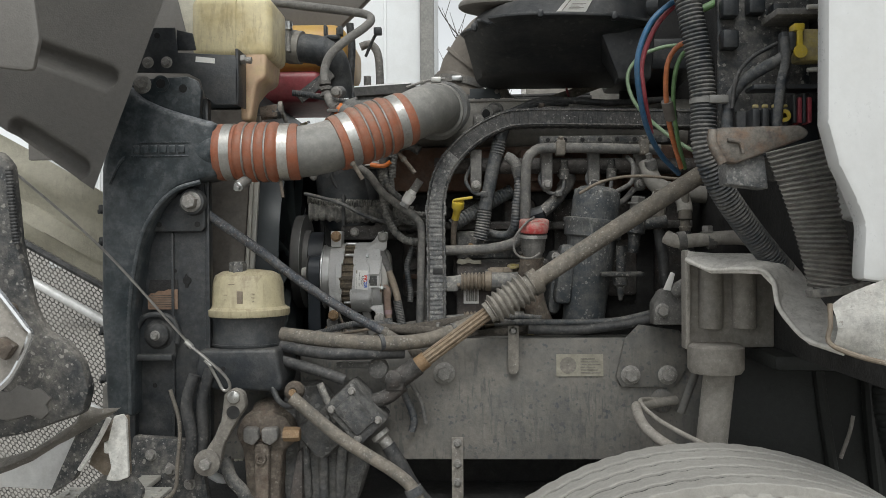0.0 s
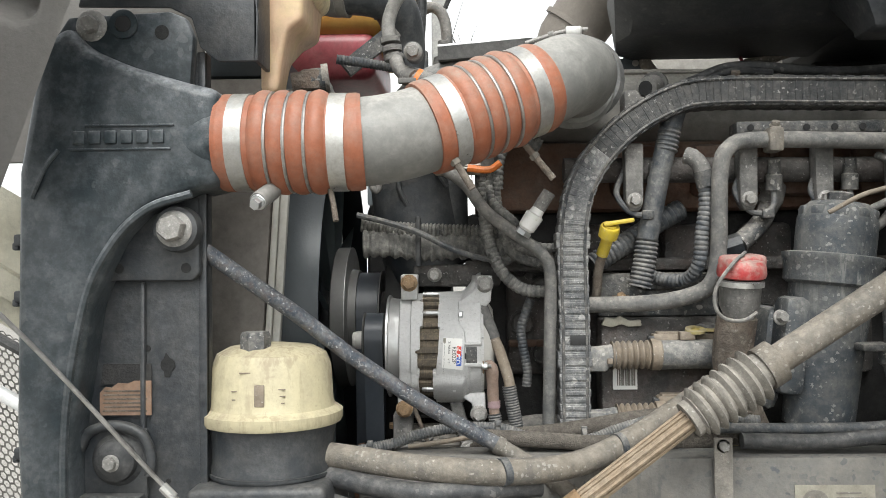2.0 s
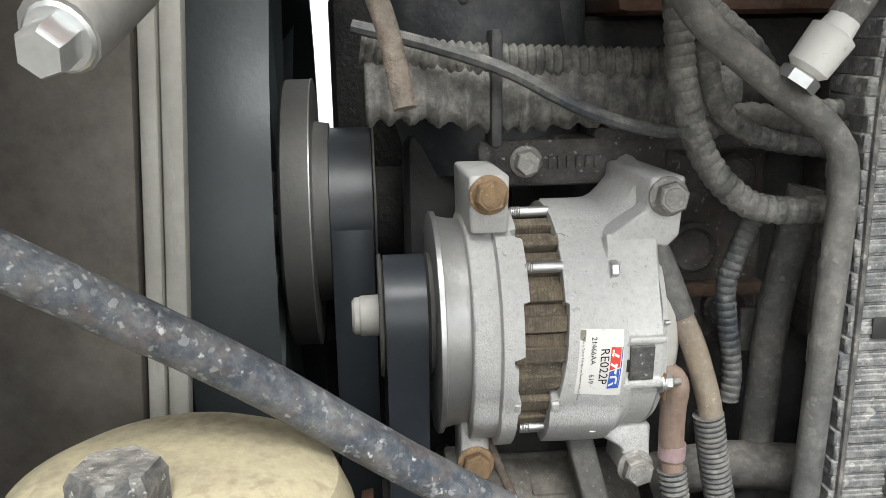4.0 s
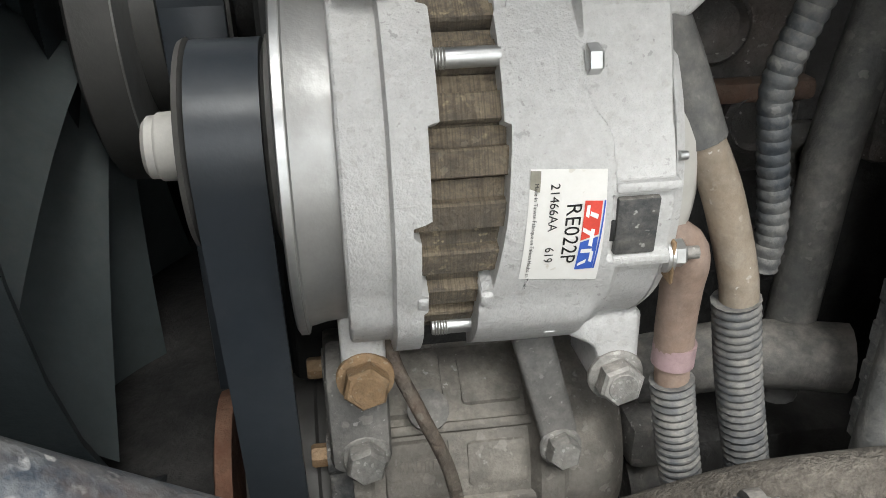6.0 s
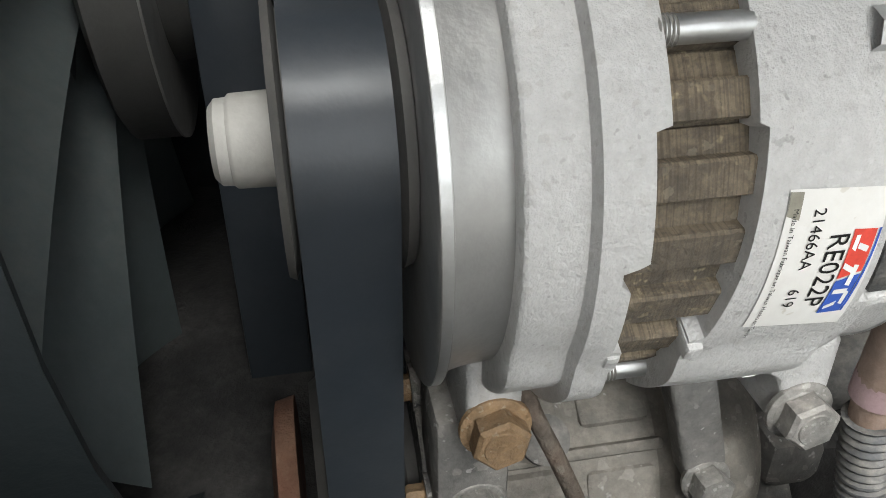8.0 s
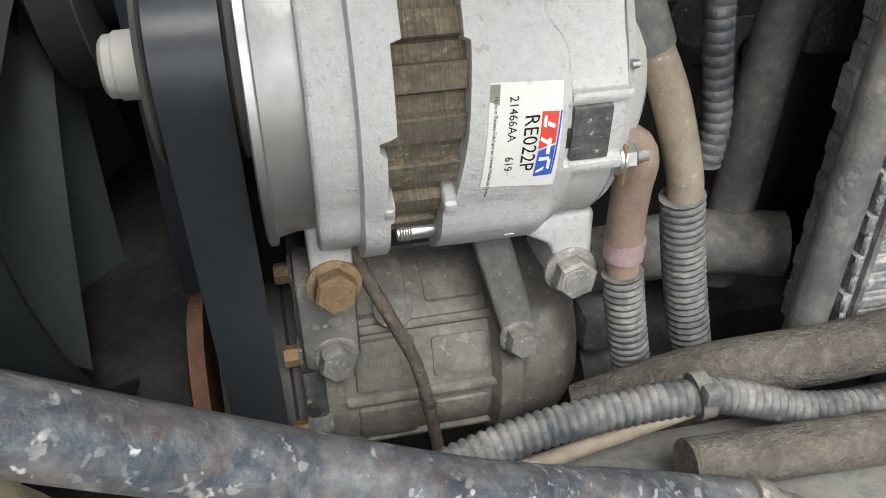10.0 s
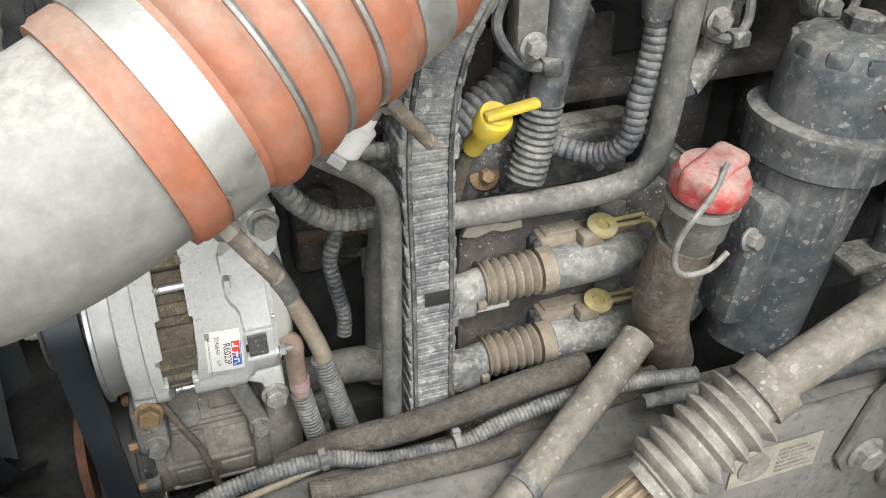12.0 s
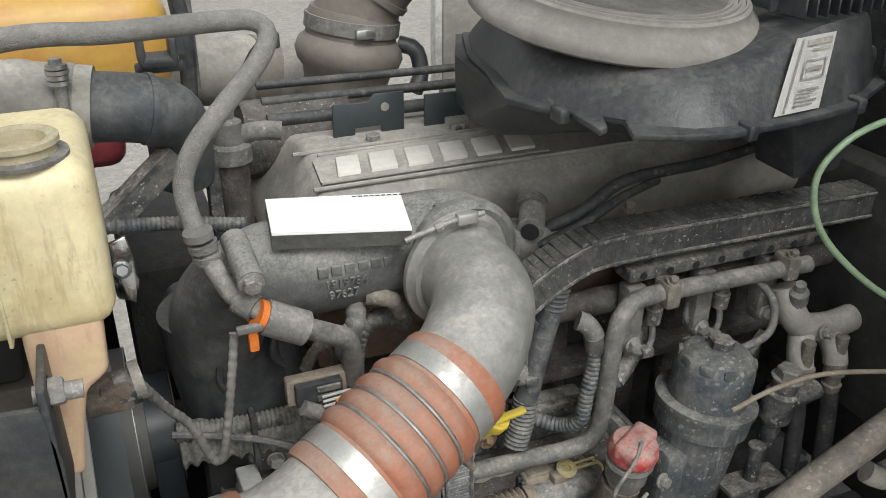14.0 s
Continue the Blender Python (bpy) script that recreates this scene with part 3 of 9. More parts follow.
# a gusset plate with two bolts
gus = [(0.394, 1.085), (0.424, 1.116), (0.512, 1.103), (0.530, 1.03), (0.502, 0.982), (0.387, 0.982), (0.375, 1.004)]
plate = part("gusset_plate", prism(gus, 1.866, 1.8735, bev=0.0015), "frame_steel", rail)
for bx in (0.406, 0.485):
    part("bolt", hexa((bx, 1.862, 1.008), (0, -1, 0), 0.015, 0.012, 1.4), "bolt_steel", plate)
part("round_plug", lathe([(0, 0.026), (0.006, 0.026), (0.012, 0.020), (0.014, 0.0)], (0.475, 1.874, 0.951), (0, -1, 0)), "frame_steel", rail)
tab = part("slotted_tab", prism([(0.143, 1.02), (0.148, 1.012), (0.160, 1.012), (0.166, 1.02), (0.166, 1.115), (0.143, 1.115)], 1.858, 1.863, bev=0.001), "mud_steel", rail)
part("bolt", hexa((0.1545, 1.858, 1.105), (0, -1, 0), 0.007, 0.006), "bolt_steel", tab)
stick = part("warning_sticker", box(0.248, 0.349, 1.8725, 1.8735, 1.004, 1.052, 0), "label_aged", rail, "faded yellow paper warning sticker")
part("printed_ring", ring((0.273, 1.8712, 1.028), (0, -1, 0), 0.013, 0.001, 0.005), "mud_steel", stick)
for k in range(6):
    part("printed_line", box(0.300, 0.343 - 0.006 * (k % 3), 1.8712, 1.8722, 1.011 + 0.006 * k, 1.0130 + 0.006 * k), "mud_steel", stick)
strap = thing("steel_strap", (0.032, 1.93, 0.75), "narrow rusty steel strap with bolts hanging below the rail", "bracket")
part("strip", box(0.020, 0.045, 1.869, 1.8755, 0.70, 0.872, 0.001), "mud_steel", strap)
for bz in (0.86, 0.775, 0.815):
    part("bolt", hexa((0.0325, 1.868, bz), (0, -1, 0), 0.007, 0.006), "bolt_steel", strap)

# ---- under the engine ----
# dark parts added to cover the bright ground seen below the engine
axle = thing("front_axle", (0.44, 2.2, 0.35), "rusty dark steel front axle beam between the wheels", "axle")
part("beam", box(0.38, 0.51, 1.45, 3.2, 0.36, 0.47, 0.02), "engine_iron", axle)
part("spring", box(-0.5, 1.5, 1.93, 2.01, 0.50, 0.56, 0.01), "engine_dark", axle)
for k in range(3):
    part("spring_leaf", box(-0.35 + 0.12 * k, 1.3 - 0.12 * k, 1.93, 2.01, 0.475 - 0.026 * k, 0.498 - 0.026 * k, 0.004), "engine_dark", axle)
cross = thing("cross_member", (-0.3, 2.3, 0.8), "dark steel cross member between the chassis rails", "cross member")
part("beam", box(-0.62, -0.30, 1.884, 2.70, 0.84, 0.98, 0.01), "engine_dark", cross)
# made-up dark sheet in place of the shade under the engine
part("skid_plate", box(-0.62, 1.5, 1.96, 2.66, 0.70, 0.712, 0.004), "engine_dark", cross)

# ---- engine: block, covers, intake ----
engine = thing("engine", (0.2, 2.4, 0.75), "large dusty diesel truck engine with iron block and tan valve cover", "engine")
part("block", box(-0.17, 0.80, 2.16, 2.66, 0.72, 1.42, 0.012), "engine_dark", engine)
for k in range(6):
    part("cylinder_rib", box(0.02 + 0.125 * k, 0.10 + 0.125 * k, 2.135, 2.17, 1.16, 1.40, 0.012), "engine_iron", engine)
# darker iron than the brown head: shade beside the alternator put into colour
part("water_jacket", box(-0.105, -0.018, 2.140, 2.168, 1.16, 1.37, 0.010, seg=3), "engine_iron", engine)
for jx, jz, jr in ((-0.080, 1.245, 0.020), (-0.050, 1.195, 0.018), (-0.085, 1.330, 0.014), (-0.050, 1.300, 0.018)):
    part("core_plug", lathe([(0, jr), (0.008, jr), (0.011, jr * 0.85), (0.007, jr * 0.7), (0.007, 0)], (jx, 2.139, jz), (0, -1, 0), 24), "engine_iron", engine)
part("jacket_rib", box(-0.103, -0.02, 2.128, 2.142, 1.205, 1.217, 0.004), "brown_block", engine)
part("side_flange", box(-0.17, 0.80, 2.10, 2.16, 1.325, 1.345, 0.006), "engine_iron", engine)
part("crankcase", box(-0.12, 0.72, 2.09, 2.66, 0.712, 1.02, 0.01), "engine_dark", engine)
for k in range(6):
    part("head_rib", box(0.06 + 0.125 * k, 0.13 + 0.125 * k, 2.09, 2.13, 1.44, 1.52, 0.01), "brown_block", engine)
part("cylinder_head", box(-0.15, 0.82, 2.12, 2.62, 1.42, 1.53, 0.01), "brown_block", engine, "rusty brown cast iron cylinder head")
cov = [(2.135, 1.555), (2.135, 1.615), (2.165, 1.648), (2.31, 1.660), (2.42, 1.64), (2.52, 1.60), (2.53, 1.53), (2.15, 1.53)]
b = prism(cov, -0.17, 0.85, "yz", 0.008)
for v in b.verts:
    if v.co.x < -0.1 and v.co.z > 1.58:
        v.co.x += (v.co.z - 1.58) * 0.75
valve_cover = part("valve_cover", b, "cover_tan", engine, "dusty tan valve cover with a raised maker's plate")
def cover_z(y):
    return 1.648 + (y - 2.165) * 0.083
nameplate = [(-0.118, 2.170), (0.186, 2.170), (0.215, 2.240), (0.205, 2.250), (-0.100, 2.242), (-0.112, 2.232)]
b = bmesh.new()
low = [b.verts.new((x, y, cover_z(y) - 0.002)) for x, y in nameplate]
high = [b.verts.new((x, y, cover_z(y) + 0.003)) for x, y in nameplate]
b.faces.new(high)
for i in range(len(low)):
    b.faces.new((low[i], low[(i + 1) % len(low)], high[(i + 1) % len(low)], high[i]))
bmesh.ops.recalc_face_normals(b, faces=b.faces[:])
part("nameplate", b, "cover_tan", valve_cover)
x = -0.094
for w in (0.031, 0.037, 0.036, 0.036, 0.037, 0.037):
    low4 = [(x, 2.180), (x + w * 0.94, 2.180), (x + w * 0.94 + 0.010, 2.226), (x + 0.010, 2.226)]
    b = bmesh.new()
    lo_ = [b.verts.new((px_, py_, cover_z(py_) + 0.002)) for px_, py_ in low4]
    hi_ = [b.verts.new((px_, py_, cover_z(py_) + 0.0075)) for px_, py_ in low4]
    b.faces.new(hi_)
    for k in range(4):
        b.faces.new((lo_[k], lo_[(k + 1) % 4], hi_[(k + 1) % 4], hi_[k]))
    bmesh.ops.recalc_face_normals(b, faces=b.faces[:])
    bmesh.ops.bevel(b, geom=[e for e in b.edges if len(e.link_faces) == 2], offset=0.0012, segments=2, profile=0.5, affect="EDGES", clamp_overlap=True)
    part("raised_bar", b, "raised_pale", valve_cover, "plain raised bar of pale grey lettering")
    x += w + 0.0115
for px_, py_, ex, ey in ((-0.118, 2.168, 0.188, 2.168), (-0.102, 2.2445, 0.207, 2.2525)):
    part("plate_border", tube([(px_, py_, cover_z(py_) + 0.003), (ex, ey, cover_z(ey) + 0.003)], 0.0022, 8, 0.05), "cover_tan", valve_cover)
for py_ in (2.160, 2.262):
    part("cover_ridge", tube([(-0.13, py_, cover_z(py_) + 0.0005), (0.32, py_, cover_z(py_) + 0.0005)], 0.003, 8, 0.05), "cover_tan", valve_cover)
for bx in (-0.02, 0.10, 0.22):
    part("bolt", hexa((bx, 2.275, 1.658), (0, 0, 1), 0.008, 0.007), "bolt_steel", valve_cover)

# intake manifold and its elbow
b = tube([(-0.258, 2.16, 1.44), (-0.256, 2.13, 1.53), (-0.215, 2.09, 1.585), (-0.14, 2.075, 1.599), (-0.05, 2.075, 1.602), (0.0, 2.06, 1.607), (0.003, 2.02, 1.608)], 0.0575, 24, 0.012)
intake = thing("intake_manifold", (-0.1, 2.1, 1.45), "dark grey cast intake pipe dusted on top with raised lettering bars", "intake pipe")
part("casting", b, "manifold_grey", intake)
b = tube([(-0.256, 2.165, 1.52), (-0.250, 2.165, 1.45), (-0.240, 2.165, 1.38), (-0.228, 2.175, 1.335)], 0.072, 32, 0.014)
box(-0.315, -0.165, 2.12, 2.30, 1.36, 1.50, 0.03, bm=b, seg=4)
part("lower_casting", b, "black_plastic", intake)
for bx, bz in ((-0.212, 1.372),):
    bs = part("casting_boss", lathe([(0, 0.015), (0.016, 0.013), (0.018, 0.0)], (bx, 2.108, bz), (0, -1, 0), 18), "black_plastic", intake)
    part("bolt", hexa((bx, 2.090, bz), (0, -1, 0), 0.0065, 0.006), "hanger_dirt", bs)
for ax_, bz0, bz1 in ((-0.268, 1.49, 1.43), (-0.205, 1.50, 1.46)):
    part("casting_ridge", tube([(ax_, 2.094, bz0), (ax_ - 0.004, 2.090, (bz0 + bz1) / 2), (ax_ + 0.008, 2.096, bz1)], 0.004, 8), "black_plastic", intake)
for k in range(6):
    part("raised_bar", box(-0.165 + 0.0145 * k, -0.154 + 0.0145 * k, 2.0175, 2.024, 1.608, 1.620, 0.001), "manifold_grey", intake)
for words, xx, zz in (("1919784", -0.160, 1.5965), ("97627", -0.156, 1.5835)):
    part("raised_number", text_mesh(words, 0.0135, 0.0015, pose(xx, 2.0145, zz, 90)), "manifold_grey", intake, "raised cast part number")
boss = part("boss", tube([(-0.243, 2.05, 1.655), (-0.241, 1.975, 1.642)], 0.014, 16), "manifold_grey", intake)
part("bolt", hexa((-0.241, 1.974, 1.642), (0, -1, -0.15), 0.0095, 0.008), "bolt_steel", boss)
rim = part("flange", lathe([(0, 0.056), (0, 0.0625), (0.012, 0.0635), (0.016, 0.060), (0.02, 0.056)], (0.003, 2.03, 1.608), (0, -1, 0), 40), "manifold_grey", intake)
tagb = thing("identification_plate", (-0.125, 2.07, 1.66), "bright white rectangular plate on a dark box on the intake pipe", "plate")
b = bmesh.new()
tl, tr, br_, bl = Vector((-0.1955, 2.118, 1.665)), Vector((-0.051, 2.079, 1.665)), Vector((-0.071, 1.988, 1.665)), Vector((-0.2075, 2.030, 1.665))
nn = (tr - tl).cross(bl - tl).normalized() * -1
if nn.z < 0:
    nn = -nn
top4 = [b.verts.new(q) for q in (tl, tr, br_, bl)]
low4 = [b.verts.new(q - nn * 0.003) for q in (tl, tr, br_, bl)]
b.faces.new(top4)
b.faces.new(low4)
for i in range(4):
    b.faces.new((top4[i], top4[(i + 1) % 4], low4[(i + 1) % 4], low4[i]))
bmesh.ops.recalc_face_normals(b, faces=b.faces[:])
part("plate", b, "label_bright", tagb)
b = bmesh.new()
top4 = [b.verts.new(q - nn * 0.0035) for q in (tl, tr, br_, bl)]
low4 = [b.verts.new((q.x, q.y + 0.006, 1.643)) for q in (tl, tr, br_, bl)]
b.faces.new(top4)
b.faces.new(low4)
for i in range(4):
    b.faces.new((top4[i], top4[(i + 1) % 4], low4[(i + 1) % 4], low4[i]))
bmesh.ops.recalc_face_normals(b, faces=b.faces[:])
part("base", b, "manifold_grey", tagb)
b = bmesh.new()
ux, uy = (tr - tl).normalized(), (bl - tl).normalized()
for k in range(9):
    o = tl + ux * (0.095 + 0.0065 * k) + uy * 0.004 + nn * 0.0004
    vs = [b.verts.new(o + ux * a + uy * c) for a, c in ((0, 0), (0.0045, 0), (0.0045, 0.003), (0, 0.003))]
    b.faces.new(vs)
part("printed_line", b, "print_black", tagb)

# ---- charge air hose ----
hose = thing("charge_air_hose", (-0.2, 1.82, 1.45), "grey metal air pipe with orange silicone couplers and steel clamps", "air hose")
AXIS = [(-0.47, 1.787, 1.487), (-0.40, 1.785, 1.4865), (-0.345, 1.7845, 1.486), (-0.290, 1.787, 1.4865), (-0.253, 1.7945, 1.4925), (-0.2185, 1.807, 1.5035), (-0.145, 1.835, 1.534), (-0.0715, 1.866, 1.565), (-0.036, 1.896, 1.586), (-0.013, 1.937, 1.596), (-0.010, 1.977, 1.599), (-0.017, 2.020, 1.599)]
LINE, LENGTH = smooth_path(AXIS, 0.002)
def cut(a, c):
    return [tuple(LINE[i]) for i in range(max(0, int(a / 0.002)), min(len(LINE) - 1, int(c / 0.002)) + 1, 3)]
def at_s(s):
    i = max(1, min(len(LINE) - 2, int(s / 0.002)))
    return LINE[i], (LINE[i + 1] - LINE[i - 1]).normalized()
part("pipe", tube(cut(0.030, LENGTH), 0.0535, 36, 0.008), "pipe_grey", hose)
for s0, s1 in ((0.012, 0.180), (0.257, 0.427)):
    span = s1 - s0
    def bulge(s, n):
        u = s / n
        if u < 0.02 or u > 0.98:
            return 1.0
        if u < 0.10 or u > 0.90:
            return 1.022
        if u < 0.25 or u > 0.76:
            return 1.0
        w = (u - 0.25) / 0.51 * 4
        return 1.0 + 0.095 * abs(math.sin(math.pi * w)) ** 0.7
    cpl = part("coupler", tube(cut(s0, s1), 0.0575, 40, 0.0022, bulge), "silicone_orange", hose, "orange silicone hose coupler")
    for u in (0.16, 0.84):
        o, d = at_s(s0 + span * u)
        band = part("clamp", ring(o, d, 0.0577, 0.0200, 0.0012, 44), "clamp_steel", cpl, "bright steel band clamp")
    for u in (0.3775, 0.505, 0.6325):
        o, d = at_s(s0 + span * u)
        t = bmesh.new()
        lathe([(0.0024 * math.cos(a), 0.0588 + 0.0024 * math.sin(a)) for a in [i * math.pi / 4 for i in range(9)]], o, d, 44, t)
        part("wire_ring", t, "wire_steel", cpl)
o, d = at_s(LENGTH - 0.018)
vband = part("v_band", lathe([(-0.011, 0.053), (-0.012, 0.0610), (-0.007, 0.0625), (-0.003, 0.0675), (0.003, 0.0675), (0.007, 0.0625), (0.012, 0.0610), (0.011, 0.053)], o, d, 44), "pipe_grey", hose, "steel v-band clamp with a t-bolt")
part("t_bolt", tube([(-0.080, 1.985, 1.653), (-0.03, 1.982, 1.667), (0.008, 1.982, 1.671)], 0.0032, 10), "bolt_steel", vband)
part("bolt_nut", hexa((-0.040, 1.982, 1.6645), (-1, 0, -0.3), 0.0055, 0.008, 0), "bolt_steel", vband)
part("clevis", box(-0.024, 0.000, 1.977, 1.988, 1.662, 1.675, 0.003), "clamp_steel", vband)
part("nub", lathe([(0, 0.0065), (0.008, 0.0062), (0.009, 0.004), (0.009, 0)], (-0.046, 1.960, 1.622), (-0.88, -0.35, 0.3), 14), "pipe_grey", hose)
part("drain_port", tube([(-0.395, 1.765, 1.428), (-0.405, 1.735, 1.412)], 0.011, 14), "pipe_grey", hose)
part("port_bolt", hexa((-0.405, 1.733, 1.411), (-0.2, -1, -0.4), 0.007, 0.01), "zinc", hose)
b = tube([(-0.332, 1.785, 1.437), (-0.324, 1.765, 1.415), (-0.319, 1.757, 1.390)], 0.0035, 10)
part("clamp_bolt", b, "hanger_dirt", hose)
for bolt_top, bolt_end in (((-0.190, 1.789, 1.479), (-0.159, 1.787, 1.428)), ((-0.092, 1.860, 1.492), (-0.055, 1.860, 1.446))):
    top_, end_ = Vector(bolt_top), Vector(bolt_end)
    rod_ = part("clamp_bolt", tube([bolt_top, tuple(top_.lerp(end_, 0.5)), bolt_end], 0.0046, 12), "hanger_dirt", hose, "rusty brown clamp bolt")
    part("bolt_nut", hexa(tuple(top_.lerp(end_, 0.30)), tuple(end_ - top_), 0.0070, 0.007, 0), "tan_pipe", rod_)

part("timing_cover", box(-0.36, -0.20, 2.40, 2.75, 0.90, 1.46, 0.02), "engine_dark", engine)

# ---- alternator ----
AC = (2.078, 1.2140)
alt = thing("alternator", (-0.2, 2.03, 1.11), "clean cast aluminium alternator with a white part label", "alternator")
X1 = (1, 0, 0)
def on_axis(x):
    return (x, AC[0], AC[1])
def drum(x, deg, r=0.0824):
    """A point on the drum: along its shaft, and degrees up from its front."""
    a = radians(deg)
    return Vector((x, AC[0] - r * math.cos(a), AC[1] + r * math.sin(a)))
def stair(v, knots):
    """A value that runs straight from knot to knot."""
    for (a_, va), (c_, vc) in zip(knots, knots[1:]):
        if v <= c_:
            return va + (vc - va) * (v - a_) / (c_ - a_) if v > a_ else va
    return knots[-1][1]
def shell(start, end, height, degs, fixed, thick):
    """A closed casting round the shaft between two edges that wander with the angle; height(x, deg) is its radius."""
    t = bmesh.new()
    outer_, inner_ = [], []
    cols = len(fixed) + 1
    for d_ in degs:
        xs = [start(d_)] + list(fixed) + [end(d_)]
        outer_.append([t.verts.new(drum(x_, d_, height(x_, d_))) for x_ in xs])
        inner_.append([t.verts.new(drum(x_, d_, height(x_, d_) - thick)) for x_ in (xs[0], xs[-1])])
    for k in range(len(degs)):
        o0, o1, i0, i1 = outer_[k], outer_[(k + 1) % len(degs)], inner_[k], inner_[(k + 1) % len(degs)]
        for c_ in range(cols):
            t.faces.new((o0[c_], o0[c_ + 1], o1[c_ + 1], o1[c_]))
        t.faces.new((o0[0], o1[0], i1[0], i0[0]))
        t.faces.new((o0[-1], i0[1], i1[1], o1[-1]))
        t.faces.new((i0[0], i1[0], i1[1], i0[1]))
    bmesh.ops.recalc_face_normals(t, faces=t.faces[:])
    return t
def ramp_up(v, a_, c_):
    u = max(0.0, min(1.0, (v - a_) / (c_ - a_)))
    return u * u * (3 - 2 * u)
DEGS = [-180 + 2.0 * k for k in range(61)] + [-59.5 + 0.85 * k for k in range(165)] + [81 + 2.25 * k for k in range(44)]
part("drive_flange", lathe([(0, 0.04), (0, 0.0755), (0.0008, 0.0768), (0.0042, 0.0768), (0.0048, 0.0738), (0.012, 0.0722), (0.0205, 0.0716), (0.022, 0.06)], on_axis(-0.2882), X1, 96), "alu_plate", alt, "smooth silver fan flange")
part("flange_rim", lathe([(0.0010, 0.0764), (0.0010, 0.0772), (0.0038, 0.0772), (0.0038, 0.0764)], on_axis(-0.2882), X1, 96), "zinc", alt, "polished rim of the flange")
def front_end(d_):
    return stair(d_, [(-180, -0.2380), (-62, -0.2380), (-61.6, -0.2395), (-28.5, -0.2395), (-28, -0.2378), (-22, -0.2378), (-21.5, -0.2405), (-3.6, -0.2405), (-3.2, -0.2432), (0.6, -0.2432), (1.0, -0.2366), (25, -0.2366), (25.5, -0.2325), (56, -0.2325), (56.5, -0.2366), (60, -0.2366), (60.4, -0.2385), (64, -0.2385), (64.4, -0.2345), (95, -0.2345), (95.5, -0.237), (180, -0.237)])
def front_height(x_, d_):
    ring_ = ramp_up(x_, -0.2508, -0.2496)
    low_ = 0.0045 * ramp_up(-24 - d_, 0, 14) * ramp_up(d_ + 84, 0, 10)
    return 0.0776 + low_ + 0.0050 * ring_ * (1 if -75 < d_ < 58 else 0.45) - 0.003 * ramp_up(x_, -0.2665, -0.2685)
front = part("front_housing", shell(lambda d_: -0.2678, front_end, front_height, DEGS, [-0.2670, -0.2662, -0.2600, -0.2520, -0.2508, -0.2504, -0.2500, -0.2496, -0.2470, -0.2445], 0.010), "cast_alu", alt, "", 30)
part("front_plate", lathe([(0, 0.03), (0, 0.077), (0.004, 0.077), (0.004, 0.03)], on_axis(-0.2672), X1, 64), "cast_alu", front)
stator = part("stator", lathe([(0, 0.05), (0, 0.0705), (0.05, 0.0705), (0.05, 0.05)], on_axis(-0.248), X1, 72), "stator", alt, "brown laminated stator core")
for k in range(25):
    d0 = 1.2 + 14.4 * k
    t = bmesh.new()
    rows_ = []
    for d_, r_ in ((d0 - 4.7, 0.0700), (d0 - 4.5, 0.0762), (d0 - 4.0, 0.0776), (d0 + 2.6, 0.0776), (d0 + 3.2, 0.0768), (d0 + 3.5, 0.0728), (d0 + 8.9, 0.0722), (d0 + 9.2, 0.0700)):
        rows_.append([t.verts.new(drum(-0.2475, d_, r_)), t.verts.new(drum(-0.2010, d_, r_))])
    for a_, c_ in zip(rows_, rows_[1:]):
        t.faces.new((a_[0], a_[1], c_[1], c_[0]))
    bmesh.ops.recalc_face_normals(t, faces=t.faces[:])
    part("lamination", t, "stator", stator, "", 20)
def rear_start(d_):
    return stair(d_, [(-180, -0.2150), (-62, -0.2150), (-61.6, -0.2185), (-28.5, -0.2185), (-22, -0.2178), (-21.5, -0.2138), (0, -0.2100), (24, -0.2078), (24.5, -0.2103), (53.5, -0.2098), (54, -0.2050), (58.5, -0.2040), (59, -0.2095), (95, -0.2105), (180, -0.212)])
def step_line(d_):
    """Where the regulator cover begins along the shaft."""
    return stair(d_, [(-6, -0.1490), (4.0, -0.1700), (9.5, -0.1716), (19, -0.1722), (23, -0.1745), (27, -0.1785), (31, -0.1806), (60, -0.1812)])
def rear_height(x_, d_):
    h_ = 0.0824 + 0.0045 * ramp_up(-24 - d_, 0, 14) * ramp_up(d_ + 84, 0, 10) * ramp_up(-0.1700, x_, x_ + 0.006)
    if 5.0 < d_ < 56:
        on_ = ramp_up(x_, step_line(d_) - 0.0002, step_line(d_) + 0.0011)
        flat_ = 0.0772 / math.cos(radians(d_ - 22)) - h_
        h_ += flat_ * on_ * ramp_up(56 - d_, 0, 4) * (1 - ramp_up(8.6 - d_, 0.0, 1.6))
        if 20 < d_ < 33:
            h_ -= 0.0007 * on_ * ramp_up(13 - abs(d_ - 26.5) * 2, 0, 5)
    if -17 < d_ < 5.2 and x_ > -0.1725:
        h_ -= 0.0035 * ramp_up(x_, -0.1722, -0.1716) * ramp_up(5.2 - d_, 0, 0.8) * ramp_up(d_ + 14.2, 0, 0.8)
    if d_ < -14:
        h_ -= 0.0045 * ramp_up(x_, -0.1690, -0.1640) * ramp_up(-14 - d_, 0, 3)
    return h_ - 0.0022 * ramp_up(x_, -0.1485, -0.1470) - 0.0005 * ramp_up(-0.2035, x_, x_ + 0.003)
rear = part("rear_housing", shell(rear_start, lambda d_: -0.1470, rear_height, DEGS, [-0.2030 + 0.0008 * k for k in range(70)], 0.010), "cast_alu", alt, "", 28)
